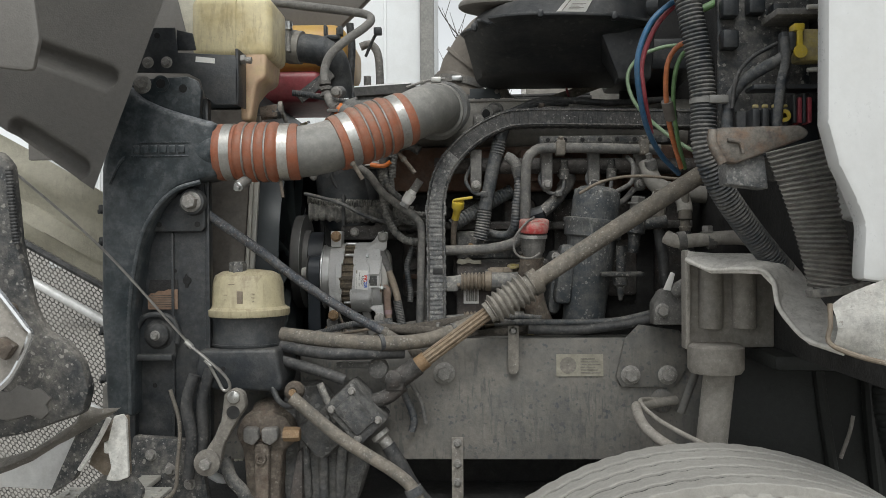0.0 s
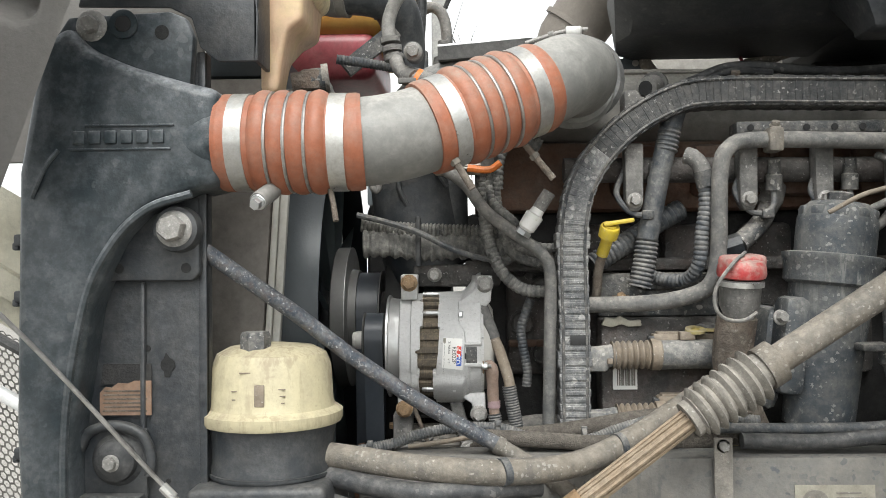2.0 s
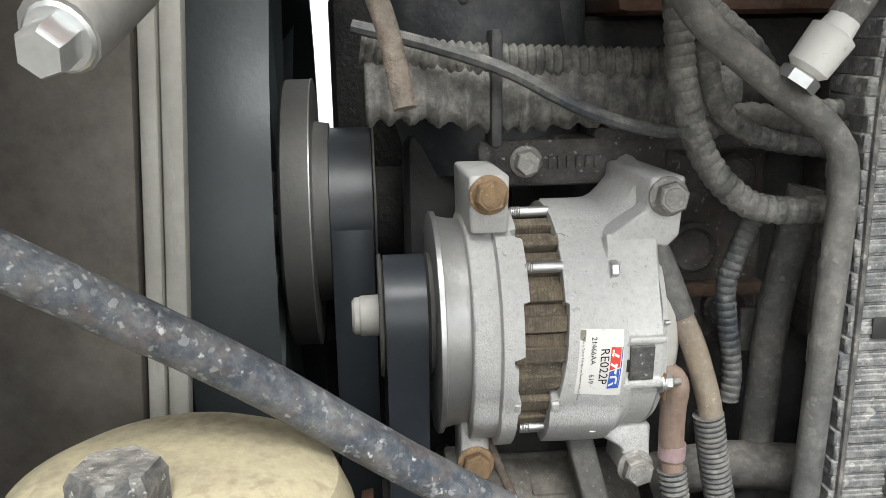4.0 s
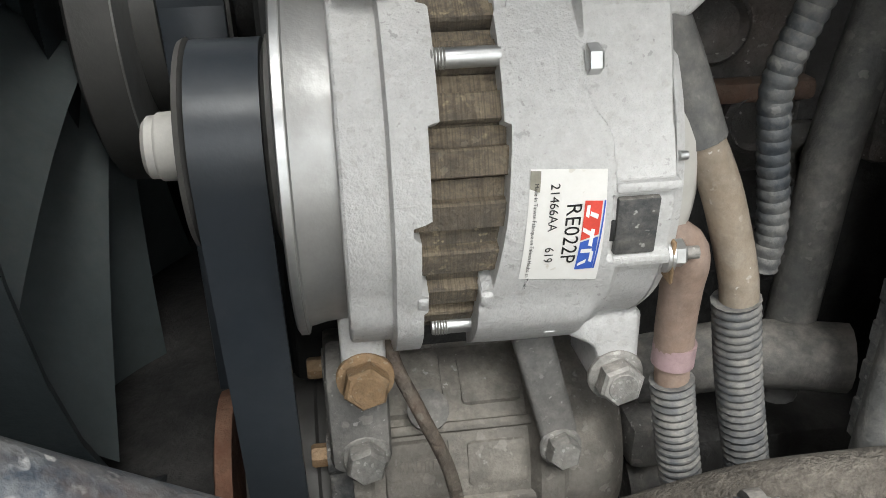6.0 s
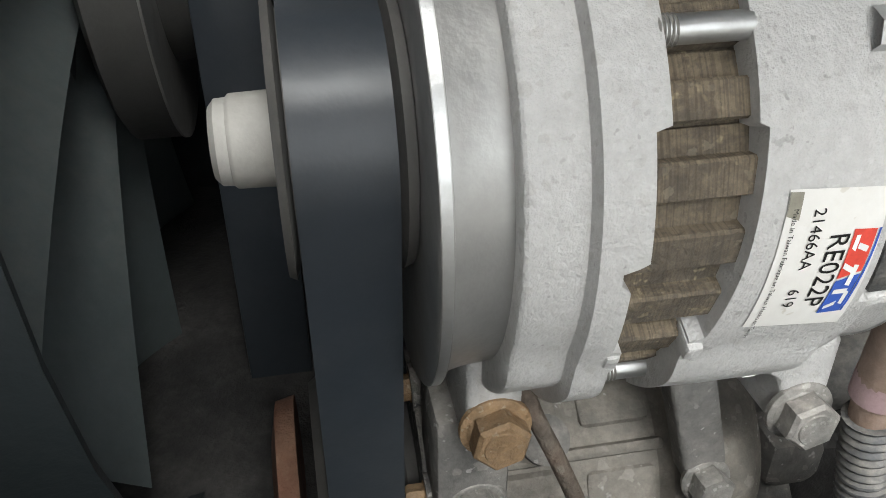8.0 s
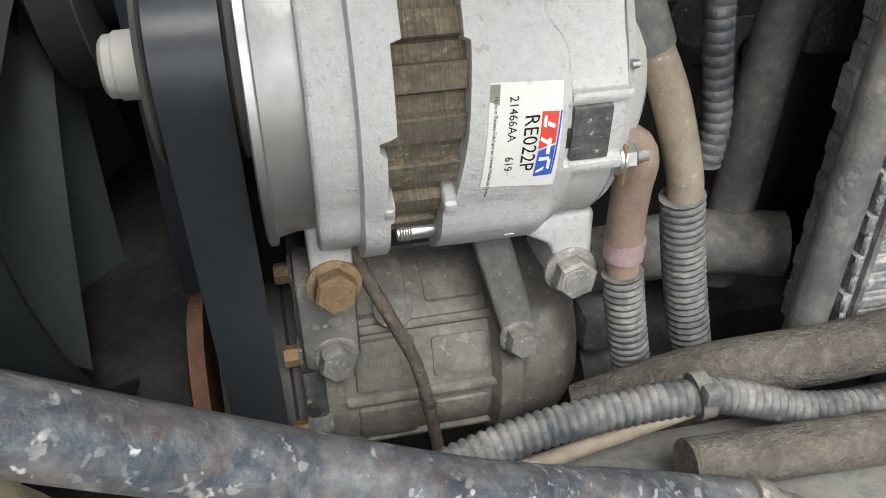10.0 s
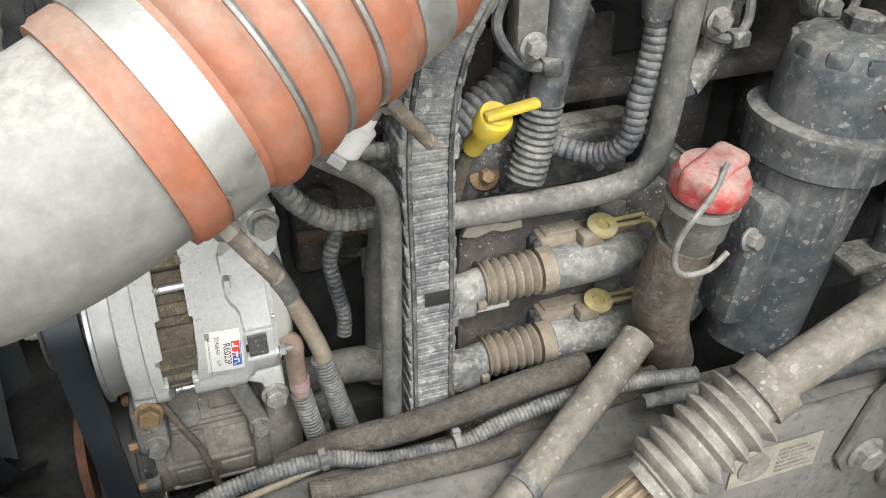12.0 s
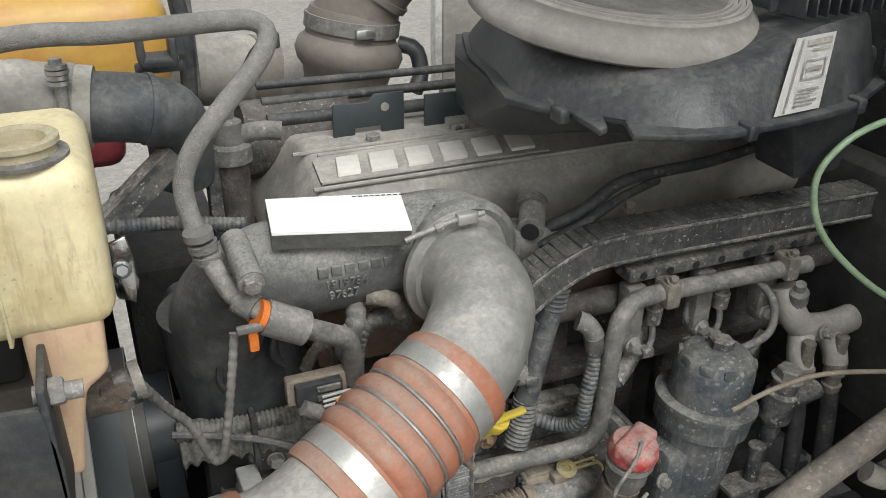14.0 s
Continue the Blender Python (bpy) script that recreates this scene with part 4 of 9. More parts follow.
part("rear_face", lathe([(0, 0.03), (0, 0.0785), (0.004, 0.076), (0.006, 0.0)], on_axis(-0.1482), X1, 64), "cast_alu", rear)
def wedge(x0, x1, h0, h1, deg, w, bev=0.003):
    """A block on the drum at an angle from the front."""
    return box(x0, x1, -w / 2, w / 2, h0, h1, bev, Matrix.Translation((0, AC[0], AC[1])) @ Matrix.Rotation(radians(90 - deg), 4, "X"))
part("terminal_window", wedge(-0.1698, -0.1540, 0.072, 0.0806, -4.8, 0.0232, 0.0008), "dusty_black", rear, "dark plastic window")
part("terminal_slot", wedge(-0.1730, -0.1698, 0.072, 0.0800, -6, 0.0085, 0.0004), "print_black", rear)
part("terminal_rib", wedge(-0.1715, -0.1475, 0.070, 0.0836, 6.8, 0.0038, 0.0012), "cast_alu", rear)
part("terminal_rib", wedge(-0.1700, -0.1475, 0.070, 0.0826, -15.2, 0.0050, 0.0012), "cast_alu", rear)
part("rivet", lathe([(0, 0.0018), (0.003, 0.0016), (0.0036, 0)], drum(-0.1475, 13.5, 0.079), X1, 12), "zinc", rear)
part("rear_cap", lathe([(0, 0.068), (0.010, 0.064), (0.016, 0.055), (0.018, 0.03), (0.018, 0)], on_axis(-0.1450), X1, 48), "letter_grey", rear, "grey plastic rear cover")
# mounting feet, bolted from the front
def foot(poly, y0, y1, bx, bz, bolt_mat, lean=0.0):
    b = prism(poly, y0, y1, bev=0.0028, seg=3)
    for v in b.verts:
        v.co.x += lean * (v.co.y - y0)
    f = part("mounting_foot", b, "cast_alu", alt)
    bolt_ = part("bolt", hexa((bx, y0 - 0.003, bz), (0.02, -1, 0.08), 0.0104, 0.0085, 1.0), bolt_mat, f, "hex flange bolt")
    part("bolt_flange", lathe([(0, 0.0128), (0.0018, 0.0126), (0.0026, 0.0112), (0.0026, 0)], (bx, y0 + 0.0004, bz), (0, -1, 0.04), 28), bolt_mat, bolt_)
    part("head_dish", lathe([(0, 0.0068), (0.0006, 0.0064), (0.0006, 0)], (bx + 0.00022, y0 - 0.0114, bz + 0.0007), (0.02, -1, 0.08), 20), bolt_mat, bolt_)
    return f
foot([(-0.2662, 1.3235), (-0.2400, 1.3235), (-0.2412, 1.2860), (-0.2655, 1.2860)], 2.0330, 2.098, -0.2535, 1.3110, "rust_bolt", -0.04)
foot([(-0.1528, 1.3210), (-0.1298, 1.3210), (-0.1325, 1.2830), (-0.1400, 1.2755), (-0.1750, 1.2790), (-0.1800, 1.2830), (-0.1545, 1.3010)], 2.0220, 2.098, -0.1415, 1.3085, "bolt_steel", -0.10)
b = bmesh.new()
rows_ = []
for k in range(13):
    u = k / 12
    x_ = -0.2085 + 0.062 * u
    lift = 0.030 * ramp_up(u, 0.42, 1.0) ** 1.4
    rows_.append([b.verts.new((x_, y_, z_)) for y_, z_ in ((2.0300, 1.272), (2.0335, 1.2810 + 0.3 * lift), (2.044, 1.2895 + lift), (2.078, 1.2955 + lift), (2.095, 1.2955 + lift), (2.095, 1.272))])
for a_, c_ in zip(rows_, rows_[1:]):
    for k in range(5):
        b.faces.new((a_[k], c_[k], c_[k + 1], a_[k + 1]))
b.faces.new(rows_[0])
b.faces.new(rows_[-1])
bmesh.ops.recalc_face_normals(b, faces=b.faces[:])
part("foot_web", b, "cast_alu", alt, "", 50)
foot([(-0.2725, 1.158), (-0.2530, 1.158), (-0.2530, 1.1125), (-0.2725, 1.1125)], 2.0375, 2.078, -0.2625, 1.1240, "rust_bolt")
foot([(-0.1760, 1.1400), (-0.1700, 1.1470), (-0.1420, 1.1490), (-0.1415, 1.1200), (-0.1450, 1.1110), (-0.1615, 1.1105), (-0.1600, 1.1235), (-0.1625, 1.1320)], 2.0320, 2.068, -0.1520, 1.1170, "bolt_steel", -0.05)
# through bolts across the gap
for deg, r_ in ((41.8, 0.0790), (-48.5, 0.0790), (80, 0.080)):
    thr = part("through_bolt", tube([tuple(drum(-0.2345, deg, r_)), tuple(drum(-0.2092, deg, r_))], 0.0037, 16, 0.01), "zinc", alt, "bright zinc through bolt")
    for k in range(5):
        p_ = drum(-0.2332 + 0.0011 * k, deg, r_)
        part("thread", lathe([(-0.0004, 0.0037), (0, 0.0041), (0.0004, 0.0037)], tuple(p_), X1, 16), "bolt_steel", thr)
part("stud_head", hexa(tuple(drum(-0.1792, 38.9, 0.0805)), X1, 0.0058, 0.0050, 0), "zinc", alt, "small zinc hex head")
part("stud_head", hexa(tuple(drum(-0.1900, -44.5, 0.0835)), X1, 0.0042, 0.0050, 0), "label_bright", alt, "small white tipped stud")
part("bottom_lug", wedge(-0.2185, -0.2135, 0.074, 0.0840, -25, 0.0065, 0.0012), "cast_alu", rear)
part("bottom_lug", wedge(-0.2420, -0.2378, 0.074, 0.0838, -25, 0.0065, 0.0012), "cast_alu", front)
# pulley and shaft nut
PC = (2.067, 1.224)
part("pulley", lathe([(0, 0.012), (0, 0.0410), (0.0022, 0.0422), (0.0036, 0.0365), (0.031, 0.0365), (0.033, 0.0420), (0.036, 0.0410), (0.037, 0.02)], (-0.3245, PC[0], PC[1]), X1, 64), "pulley_dark", alt, "dark ribbed belt pulley")
part("shaft_nut", lathe([(0, 0.0), (0, 0.0105), (0.0018, 0.0126), (0.0050, 0.0128), (0.0058, 0.0136), (0.0064, 0.0138), (0.020, 0.0142), (0.02, 0)], (-0.3425, PC[0], PC[1]), X1, 48), "letter_grey", alt, "pale grey shaft nut")

# part label wrapped on the drum
def drum_patch(corners, material, name, r_, holder, n_=7):
    """A piece of foil on the drum between four corners given along the shaft and round it."""
    t = bmesh.new()
    (xa, da), (xb, db), (xc, dc), (xd, dd_) = corners
    rws = []
    for k in range(n_):
        u = k / (n_ - 1)
        rws.append([t.verts.new(drum(xa + (xd - xa) * u, da + (dd_ - da) * u, r_)), t.verts.new(drum(xb + (xc - xb) * u, db + (dc - db) * u, r_))])
    for a_, c_ in zip(rws, rws[1:]):
        t.faces.new((a_[0], a_[1], c_[1], c_[0]))
    return part(name, t, material, holder, "white paper part label with a red and blue mark" if name == "part_label" else "")
part_label = drum_patch([(-0.2022, 13.0), (-0.1749, 11.9), (-0.1752, -20.2), (-0.2050, -17.6)], "label_white", "part_label", 0.0828, alt, 15)
drum_patch([(-0.2022, 12.6), (-0.1985, 12.4), (-0.1990, 7.2), (-0.2026, 8.2)], "label_aged", "worn_corner", 0.0830, part_label)
drum_patch([(-0.1828, 4.4), (-0.1764, 4.1), (-0.1771, -5.0), (-0.1836, -6.5)], "print_red", "red_block", 0.0831, part_label)
drum_patch([(-0.1836, -7.0), (-0.1771, -5.6), (-0.1778, -15.6), (-0.1845, -15.6)], "print_blue", "blue_block", 0.0831, part_label)
drum_patch([(-0.1758, 4.2), (-0.1752, 4.2), (-0.1770, -15.6), (-0.1777, -15.6)], "print_blue", "blue_line", 0.0831, part_label)
for c4 in ([(-0.1820, 3.2), (-0.1808, 3.2), (-0.1812, -0.2), (-0.1824, 0.4)], [(-0.1806, 1.6), (-0.1776, 0.6), (-0.1780, -0.6), (-0.1808, 0.4)],
           [(-0.1830, -2.6), (-0.1790, -4.4), (-0.1792, -5.6), (-0.1832, -3.8)], [(-0.1800, -3.2), (-0.1786, -3.4), (-0.1792, -8.4), (-0.1806, -8.0)],
           [(-0.1830, -9.0), (-0.1790, -9.0), (-0.1792, -10.2), (-0.1832, -10.2)], [(-0.1836, -13.4), (-0.1806, -12.2), (-0.1808, -13.4), (-0.1838, -14.4)], [(-0.1795, -9.4), (-0.1783, -10.0), (-0.1786, -13.4), (-0.1798, -13.0)]):
    drum_patch(c4, "label_bright", "pale_stroke", 0.0833, part_label, 3)
def drum_text(words, x, d0, size, name, slant=0.0):
    t = text_mesh(words, size, 0.00005, Matrix.Identity(4))
    for v in t.verts:
        along, up_ = v.co.x, v.co.y
        v.co = drum(x + up_ - slant * along, d0 - math.degrees(along / 0.083), 0.0831)
    return part(name, t, "print_black", part_label)
drum_text("RE022P", -0.1892, 4.0, 0.0080, "part_number", 0.05)
drum_text("21466AA     619", -0.1950, 9.2, 0.0047, "serial_number", 0.05)
drum_text("Made in Taiwan Fabrique en Taiwan Hecho en Taiwan", -0.2008, 9.5, 0.00205, "origin_line", 0.05)

# ---- belt ----
belt = bmesh.new()
CRANK = (2.118, 1.005)
def belt_loop(r_in):
    """Outline of the belt round the two pulleys."""
    r1, r2 = 0.0365 + r_in, 0.058 + r_in
    dy, dz = CRANK[0] - PC[0], CRANK[1] - PC[1]
    dist = math.hypot(dy, dz)
    base = math.atan2(dz, dy)
    off = math.acos((r1 - r2) / dist)
    out = []
    for k in range(21):
        a = base + off + (2 * math.pi - 2 * off) * k / 20
        out.append((PC[0] + r1 * math.cos(a), PC[1] + r1 * math.sin(a)))
    for k in range(21):
        a = base - off + 2 * off * k / 20
        out.append((CRANK[0] + r2 * math.cos(a), CRANK[1] + r2 * math.sin(a)))
    return out
inner, outer = belt_loop(0.0), belt_loop(0.0045)
loops = []
for x, lp in ((-0.3205, inner), (-0.3205, outer), (-0.2935, outer), (-0.2935, inner)):
    loops.append([belt.verts.new((x, y, z)) for y, z in lp])
for a_, c_ in zip(loops, loops[1:] + loops[:1]):
    for k in range(len(a_)):
        j = (k + 1) % len(a_)
        belt.faces.new((a_[k], a_[j], c_[j], c_[k]))
bmesh.ops.recalc_face_normals(belt, faces=belt.faces[:])
solo("drive_belt", belt, "belt", "black ribbed rubber drive belt round the alternator pulley", "belt")

# ---- compressor below ----
comp = thing("compressor", (-0.2, 2.11, 0.95), "dusty grey air conditioning compressor under the alternator", "compressor")
CC = (2.122, 1.022)
b = lathe([(0, 0.04), (0, 0.0655), (0.012, 0.0655), (0.014, 0.0635), (0.094, 0.0635), (0.096, 0.067), (0.098, 0.0705), (0.110, 0.0705), (0.113, 0.067), (0.132, 0.066), (0.138, 0.063), (0.146, 0.055), (0.15, 0.02)], (-0.275, CC[0], CC[1]), X1, 64)
part("body", b, "mud_steel", comp)
def on_body(x0, x1, h0, h1, deg, w, bev=0.002):
    return box(x0, x1, -w / 2, w / 2, h0, h1, bev, Matrix.Translation((0, CC[0], CC[1])) @ Matrix.Rotation(radians(90 - deg), 4, "X"))
for deg in (84, 40, 4, -32):
    part("body_rib", on_body(-0.262, -0.176, 0.058, 0.0670, deg, 0.0055, 0.0022), "mud_steel", comp)
for deg, w_ in ((62, 0.036), (22, 0.030), (-14, 0.030)):
    part("raised_panel", on_body(-0.256, -0.222, 0.056, 0.0655, deg, w_, 0.0035), "mud_steel", comp)
    part("raised_panel", on_body(-0.214, -0.182, 0.056, 0.0650, deg, w_ * 0.8, 0.0035), "mud_steel", comp)
for k in range(5):
    part("raised_bar", on_body(-0.2480 + 0.0042 * k, -0.2455 + 0.0042 * k, 0.063, 0.0662, 24, 0.006, 0.0004), "mud_steel", comp)
flng = part("front_flange", lathe([(0, 0.05), (0, 0.069), (0.002, 0.0705), (0.009, 0.0705), (0.011, 0.069), (0.011, 0.05)], (-0.2825, CC[0], CC[1]), X1, 64), "dusty_black", comp)
for deg in (72, 34, -4, -42):
    a = radians(deg)
    part("flange_lobe", lathe([(0, 0.0), (0, 0.010), (0.013, 0.010), (0.013, 0)], (-0.2830, CC[0] - 0.0685 * math.cos(a), CC[1] + 0.0685 * math.sin(a)), X1, 20), "dusty_black", flng)
    part("bolt", hexa((-0.2832, CC[0] - 0.0690 * math.cos(a), CC[1] + 0.0690 * math.sin(a)), (-1, 0, 0), 0.0058, 0.0075, 1.25), "rust_bolt", flng)
part("plug", lathe([(0, 0.0105), (0.004, 0.0105), (0.005, 0.008), (0.005, 0)], (-0.2320, 2.073, 1.0745), (0, -0.65, 0.75), 20), "dusty_grey", comp)
part("clutch", lathe([(0, 0.02), (0, 0.057), (0.004, 0.060), (0.006, 0.056), (0.036, 0.056), (0.038, 0.060), (0.044, 0.058), (0.046, 0.03)], (-0.3255, CRANK[0], CRANK[1]), X1, 48), "pulley_dark", comp, "black grooved clutch pulley")
part("clutch_face", lathe([(0, 0.0), (0, 0.035), (0.003, 0.050), (0.012, 0.052), (0.012, 0)], (-0.345, CRANK[0], CRANK[1]), X1, 40), "rust", comp, "rusty clutch plate")
ear = part("ear", prism([(-0.281, 1.115), (-0.252, 1.115), (-0.252, 1.062), (-0.270, 1.055), (-0.281, 1.062)], 2.05, 2.085, bev=0.004), "dusty_grey", comp)
part("bolt", hexa((-0.2645, 2.0485, 1.0700), (0, -1, 0.1), 0.0098, 0.010, 1.2), "bolt_steel", ear)
bar = part("bracket_bar", prism([(-0.2010, 1.150), (-0.1820, 1.150), (-0.1610, 1.072), (-0.1610, 1.062), (-0.1690, 1.056), (-0.1770, 1.060), (-0.1790, 1.068)], 2.050, 2.066, bev=0.003, seg=3), "dusty_grey", comp)
part("bolt", hexa((-0.1697, 2.0480, 1.0640), (0, -1, 0.2), 0.0085, 0.009, 1.25), "bolt_steel", comp)
part("earth_wire", tube([(-0.252, 2.055, 1.150), (-0.250, 2.042, 1.130), (-0.2395, 2.034, 1.105), (-0.2270, 2.034, 1.070), (-0.2200, 2.034, 1.030), (-0.2140, 2.034, 0.985), (-0.205, 2.034, 0.93)], 0.0034, 10), "hanger_dirt", comp, "brown cloth covered earth wire")
part("rear_port", box(-0.125, -0.095, 2.07, 2.13, 1.02, 1.05, 0.008), "dusty_grey", comp)
part("rear_cap", lathe([(0, 0.026), (0.02, 0.024), (0.024, 0.0)], (-0.118, 2.10, 0.985), X1, 20), "dusty_grey", comp)

# ---- fan drive behind the shroud ----
fan = thing("cooling_fan", (-0.42, 2.25, 0.95), "black radiator fan with its drive pulley", "fan")
FC = (2.32, 1.245)
part("fan_pulley", lathe([(0, 0.05), (0, 0.120), (0.003, 0.125), (0.026, 0.125), (0.0265, 0.112), (0.012, 0.104), (0.012, 0.088), (0.040, 0.084), (0.0405, 0.075), (0.078, 0.075), (0.079, 0.083), (0.081, 0.083), (0.081, 0.0)], (-0.4015, FC[0], FC[1]), X1, 64), "pulley_dark", fan, "dark grey steel fan pulley")
part("hub", lathe([(0, 0.0), (0, 0.05), (0.03, 0.06), (0.05, 0.10), (0.05, 0.0)], (-0.47, FC[0], FC[1]), X1, 40), "black_smooth", fan)
for k in range(11):
    a = 2 * math.pi * k / 11 + 0.15
    blade = bmesh.new()
    grid = []
    for i in range(7):
        r_ = 0.06 + 0.205 * i / 6
        w_ = 0.06 + 0.085 * i / 6
        rowv = []
        for j in range(9):
            u = j / 8 - 0.5
            rowv.append(blade.verts.new((-0.428 + 0.046 * u + 0.10 * (u * u - 0.25), r_, w_ * u * 1.2 + 0.05 * (i / 6) ** 2)))
        grid.append(rowv)
    for i in range(6):
        for j in range(8):
            blade.faces.new((grid[i][j], grid[i][j + 1], grid[i + 1][j + 1], grid[i + 1][j]))
    bmesh.ops.solidify(blade, geom=blade.faces[:], thickness=0.004)
    bmesh.ops.transform(blade, matrix=Matrix.Translation((0, FC[0], FC[1])) @ Matrix.Rotation(a, 4, "X"), verts=blade.verts)
    part("blade", blade, "fan_blade", fan, "", 60)
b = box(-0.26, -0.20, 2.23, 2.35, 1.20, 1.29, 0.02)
# painted near-black for the shade behind the pulley
part("bearing_carrier", b, "gap_shade", fan)
part("fan_belt", lathe([(0, 0.075), (0, 0.0795), (0.037, 0.0795), (0.037, 0.075)], (-0.361, FC[0], FC[1]), X1, 64), "belt", fan, "black shiny belt on the fan pulley")
part("belt_run", box(-0.361, -0.324, FC[0] - 0.0795, FC[0] - 0.0755, 0.88, FC[1], 0.001), "belt", fan)
part("rim_edge", ring((-0.3755, FC[0], FC[1]), X1, 0.1245, 0.0012, 0.0012, 64), "alu_plate", fan, "worn bright pulley edge")
part("drive_stub", tube([(-0.322, FC[0] - 0.02, FC[1]), (-0.255, FC[0] - 0.02, FC[1])], 0.045, 24), "engine_dark", fan)

# ---- front end: charge cooler tank, radiator, shroud ----
tower = thing("charge_cooler_tank", (-0.6, 1.76, 0.9), "black plastic charge air cooler end tank with a hose outlet", "end tank")
outline = [(-0.628, 1.625), (-0.664, 1.600), (-0.690, 1.451), (-0.694, 1.149), (-0.684, 0.946), (-0.628, 0.940), (-0.628, 1.149), (-0.604, 1.300), (-0.570, 1.372), (-0.530, 1.412), (-0.480, 1.428), (-0.452, 1.431), (-0.452, 1.545), (-0.485, 1.552), (-0.560, 1.575), (-0.610, 1.598)]
b = prism(outline, 1.742, 1.84, bev=0.014, seg=3)
part("tank", b, "tower_black", tower)
part("outlet_neck", tube([(-0.60, 1.80, 1.490), (-0.54, 1.796, 1.488), (-0.434, 1.79, 1.486)], 0.0555, 36, 0.008, lambda s, n: 0.72 + 0.28 * min(1.0, s / n * 1.25) ** 1.5), "tower_black", tower)
b = prism([(-0.635, 1.635), (-0.655, 1.605), (-0.61, 1.590), (-0.56, 1.568), (-0.49, 1.548), (-0.486, 1.61), (-0.495, 1.632), (-0.515, 1.640)], 1.757, 1.775, bev=0.003)
lug = part("mounting_lug", b, "tower_black", tower)
part("nut", hexa((-0.607, 1.755, 1.624), (0, -1, 0), 0.011, 0.012, 1.7), "bolt_steel", lug)
part("bushing", lathe([(0, 0.017), (0.004, 0.017), (0.004, 0.010), (-0.001, 0.010)], (-0.568, 1.757, 1.625), (0, -1, 0), 24), "tower_black", lug)
part("hole", lathe([(0, 0.0), (0, 0.0095), (0.001, 0.0095), (0.001, 0.0)], (-0.568, 1.7535, 1.625), (0, -1, 0), 20), "gap_shade", lug)
part("hole", lathe([(0, 0.0), (0, 0.0085), (0.0012, 0.0085), (0.0012, 0.0)], (-0.523, 1.757, 1.615), (0, -1, 0), 20), "gap_shade", lug)
for k in range(6):
    part("raised_bar", box(-0.622 + 0.0185 * k, -0.608 + 0.0185 * k, 1.738, 1.743, 1.482, 1.497, 0.0015), "tower_black", tower, "plain raised bar of moulded lettering")
for zz in (1.4755, 1.503):
    part("raised_line", box(-0.628 + (0.02 if zz > 1.5 else 0), -0.508 + (0.004 if zz > 1.5 else 0), 1.7395, 1.743, zz - 0.0012, zz + 0.0012, 0.0006), "tower_black", tower)
part("inner_rib", tube([(-0.634, 1.744, 0.95), (-0.634, 1.742, 1.149), (-0.611, 1.742, 1.296), (-0.578, 1.742, 1.366), (-0.536, 1.742, 1.406), (-0.485, 1.744, 1.423)], 0.005, 8), "tower_black", tower)
b = tube([(-0.672, 1.741, 1.42), (-0.655, 1.7395, 1.455), (-0.640, 1.741, 1.475)], 0.003, 6)
part("mould_seam", b, "tower_black", tower)
for zz in (1.372, 1.305, 1.12, 1.02):
    b = box(-0.704, -0.686, 1.76, 1.80, zz - 0.007, zz + 0.007, 0.003)
    box(-0.708, -0.700, 1.765, 1.785, zz - 0.012, zz - 0.003, 0.002, bm=b)
    part("edge_clip", b, "black_plastic", tower)

side = thing("radiator_support", (-0.57, 1.80, 0.85), "black painted steel radiator side frame with bolt holes", "radiator frame")
b = box(-0.640, -0.482, 1.792, 1.80, 0.86, 1.60, 0.002)
box(-0.492, -0.482, 1.79, 1.815, 0.86, 1.60, 0.002, bm=b)
box(-0.650, -0.636, 1.775, 1.80, 0.86, 1.15, 0.003, bm=b)
part("plate", b, "black_plastic", side)
for hx, hz, hr in ((-0.555, 1.24, 0.004), (-0.53, 1.22, 0.009), (-0.60, 1.00, 0.005), (-0.585, 1.08, 0.003), (-0.53, 1.08, 0.003), (-0.555, 0.95, 0.006)):
    part("hole", lathe([(0, 0), (0, hr), (0.0012, hr), (0.0012, 0)], (hx, 1.7915, hz), (0, -1, 0), 14), "gap_shade", side)
mnt = part("rod_mount", prism([(-0.598, 1.322), (-0.592, 1.350), (-0.545, 1.402), (-0.500, 1.405), (-0.486, 1.39), (-0.486, 1.330), (-0.495, 1.322)], 1.776, 1.790, bev=0.003), "black_plastic", side)
for hx in (-0.583, -0.502):
    part("hole", lathe([(0, 0), (0, 0.006), (0.001, 0.006), (0.001, 0)], (hx, 1.7755, 1.337), (0, -1, 0), 14), "gap_shade", mnt)
part("glue_patch", prism([(-0.612, 1.197), (-0.608, 1.222), (-0.550, 1.222), (-0.549, 1.197)], 1.7890, 1.7902, bev=0.0), "engine_dark", side, "dark glue left by the torn sticker")
tag_ = part("sticker", prism([(-0.612, 1.160), (-0.549, 1.160), (-0.549, 1.2015), (-0.570, 1.2015), (-0.578, 1.198), (-0.590, 1.199), (-0.598, 1.193), (-0.605, 1.1945), (-0.612, 1.187)], 1.7872, 1.7886, bev=0.0), "label_brown", side, "torn brown paper sticker")
for k in range(6):
    part("printed_line", box(-0.608 + 0.002 * (k % 2), -0.554 - 0.004 * (k % 3), 1.7862, 1.7870, 1.1645 + 0.0048 * k, 1.1662 + 0.0048 * k), "hanger_dirt", tag_)
part("rubber_mount", lathe([(0, 0.034), (0.008, 0.034), (0.014, 0.026), (0.022, 0.024), (0.03, 0.012), (0.03, 0)], (-0.588, 1.792, 1.108), (0, -1, 0), 28), "black_rubber", side)
part("mount_shelf", box(-0.655, -0.555, 1.765, 1.80, 1.055, 1.068, 0.003), "black_plastic", side)
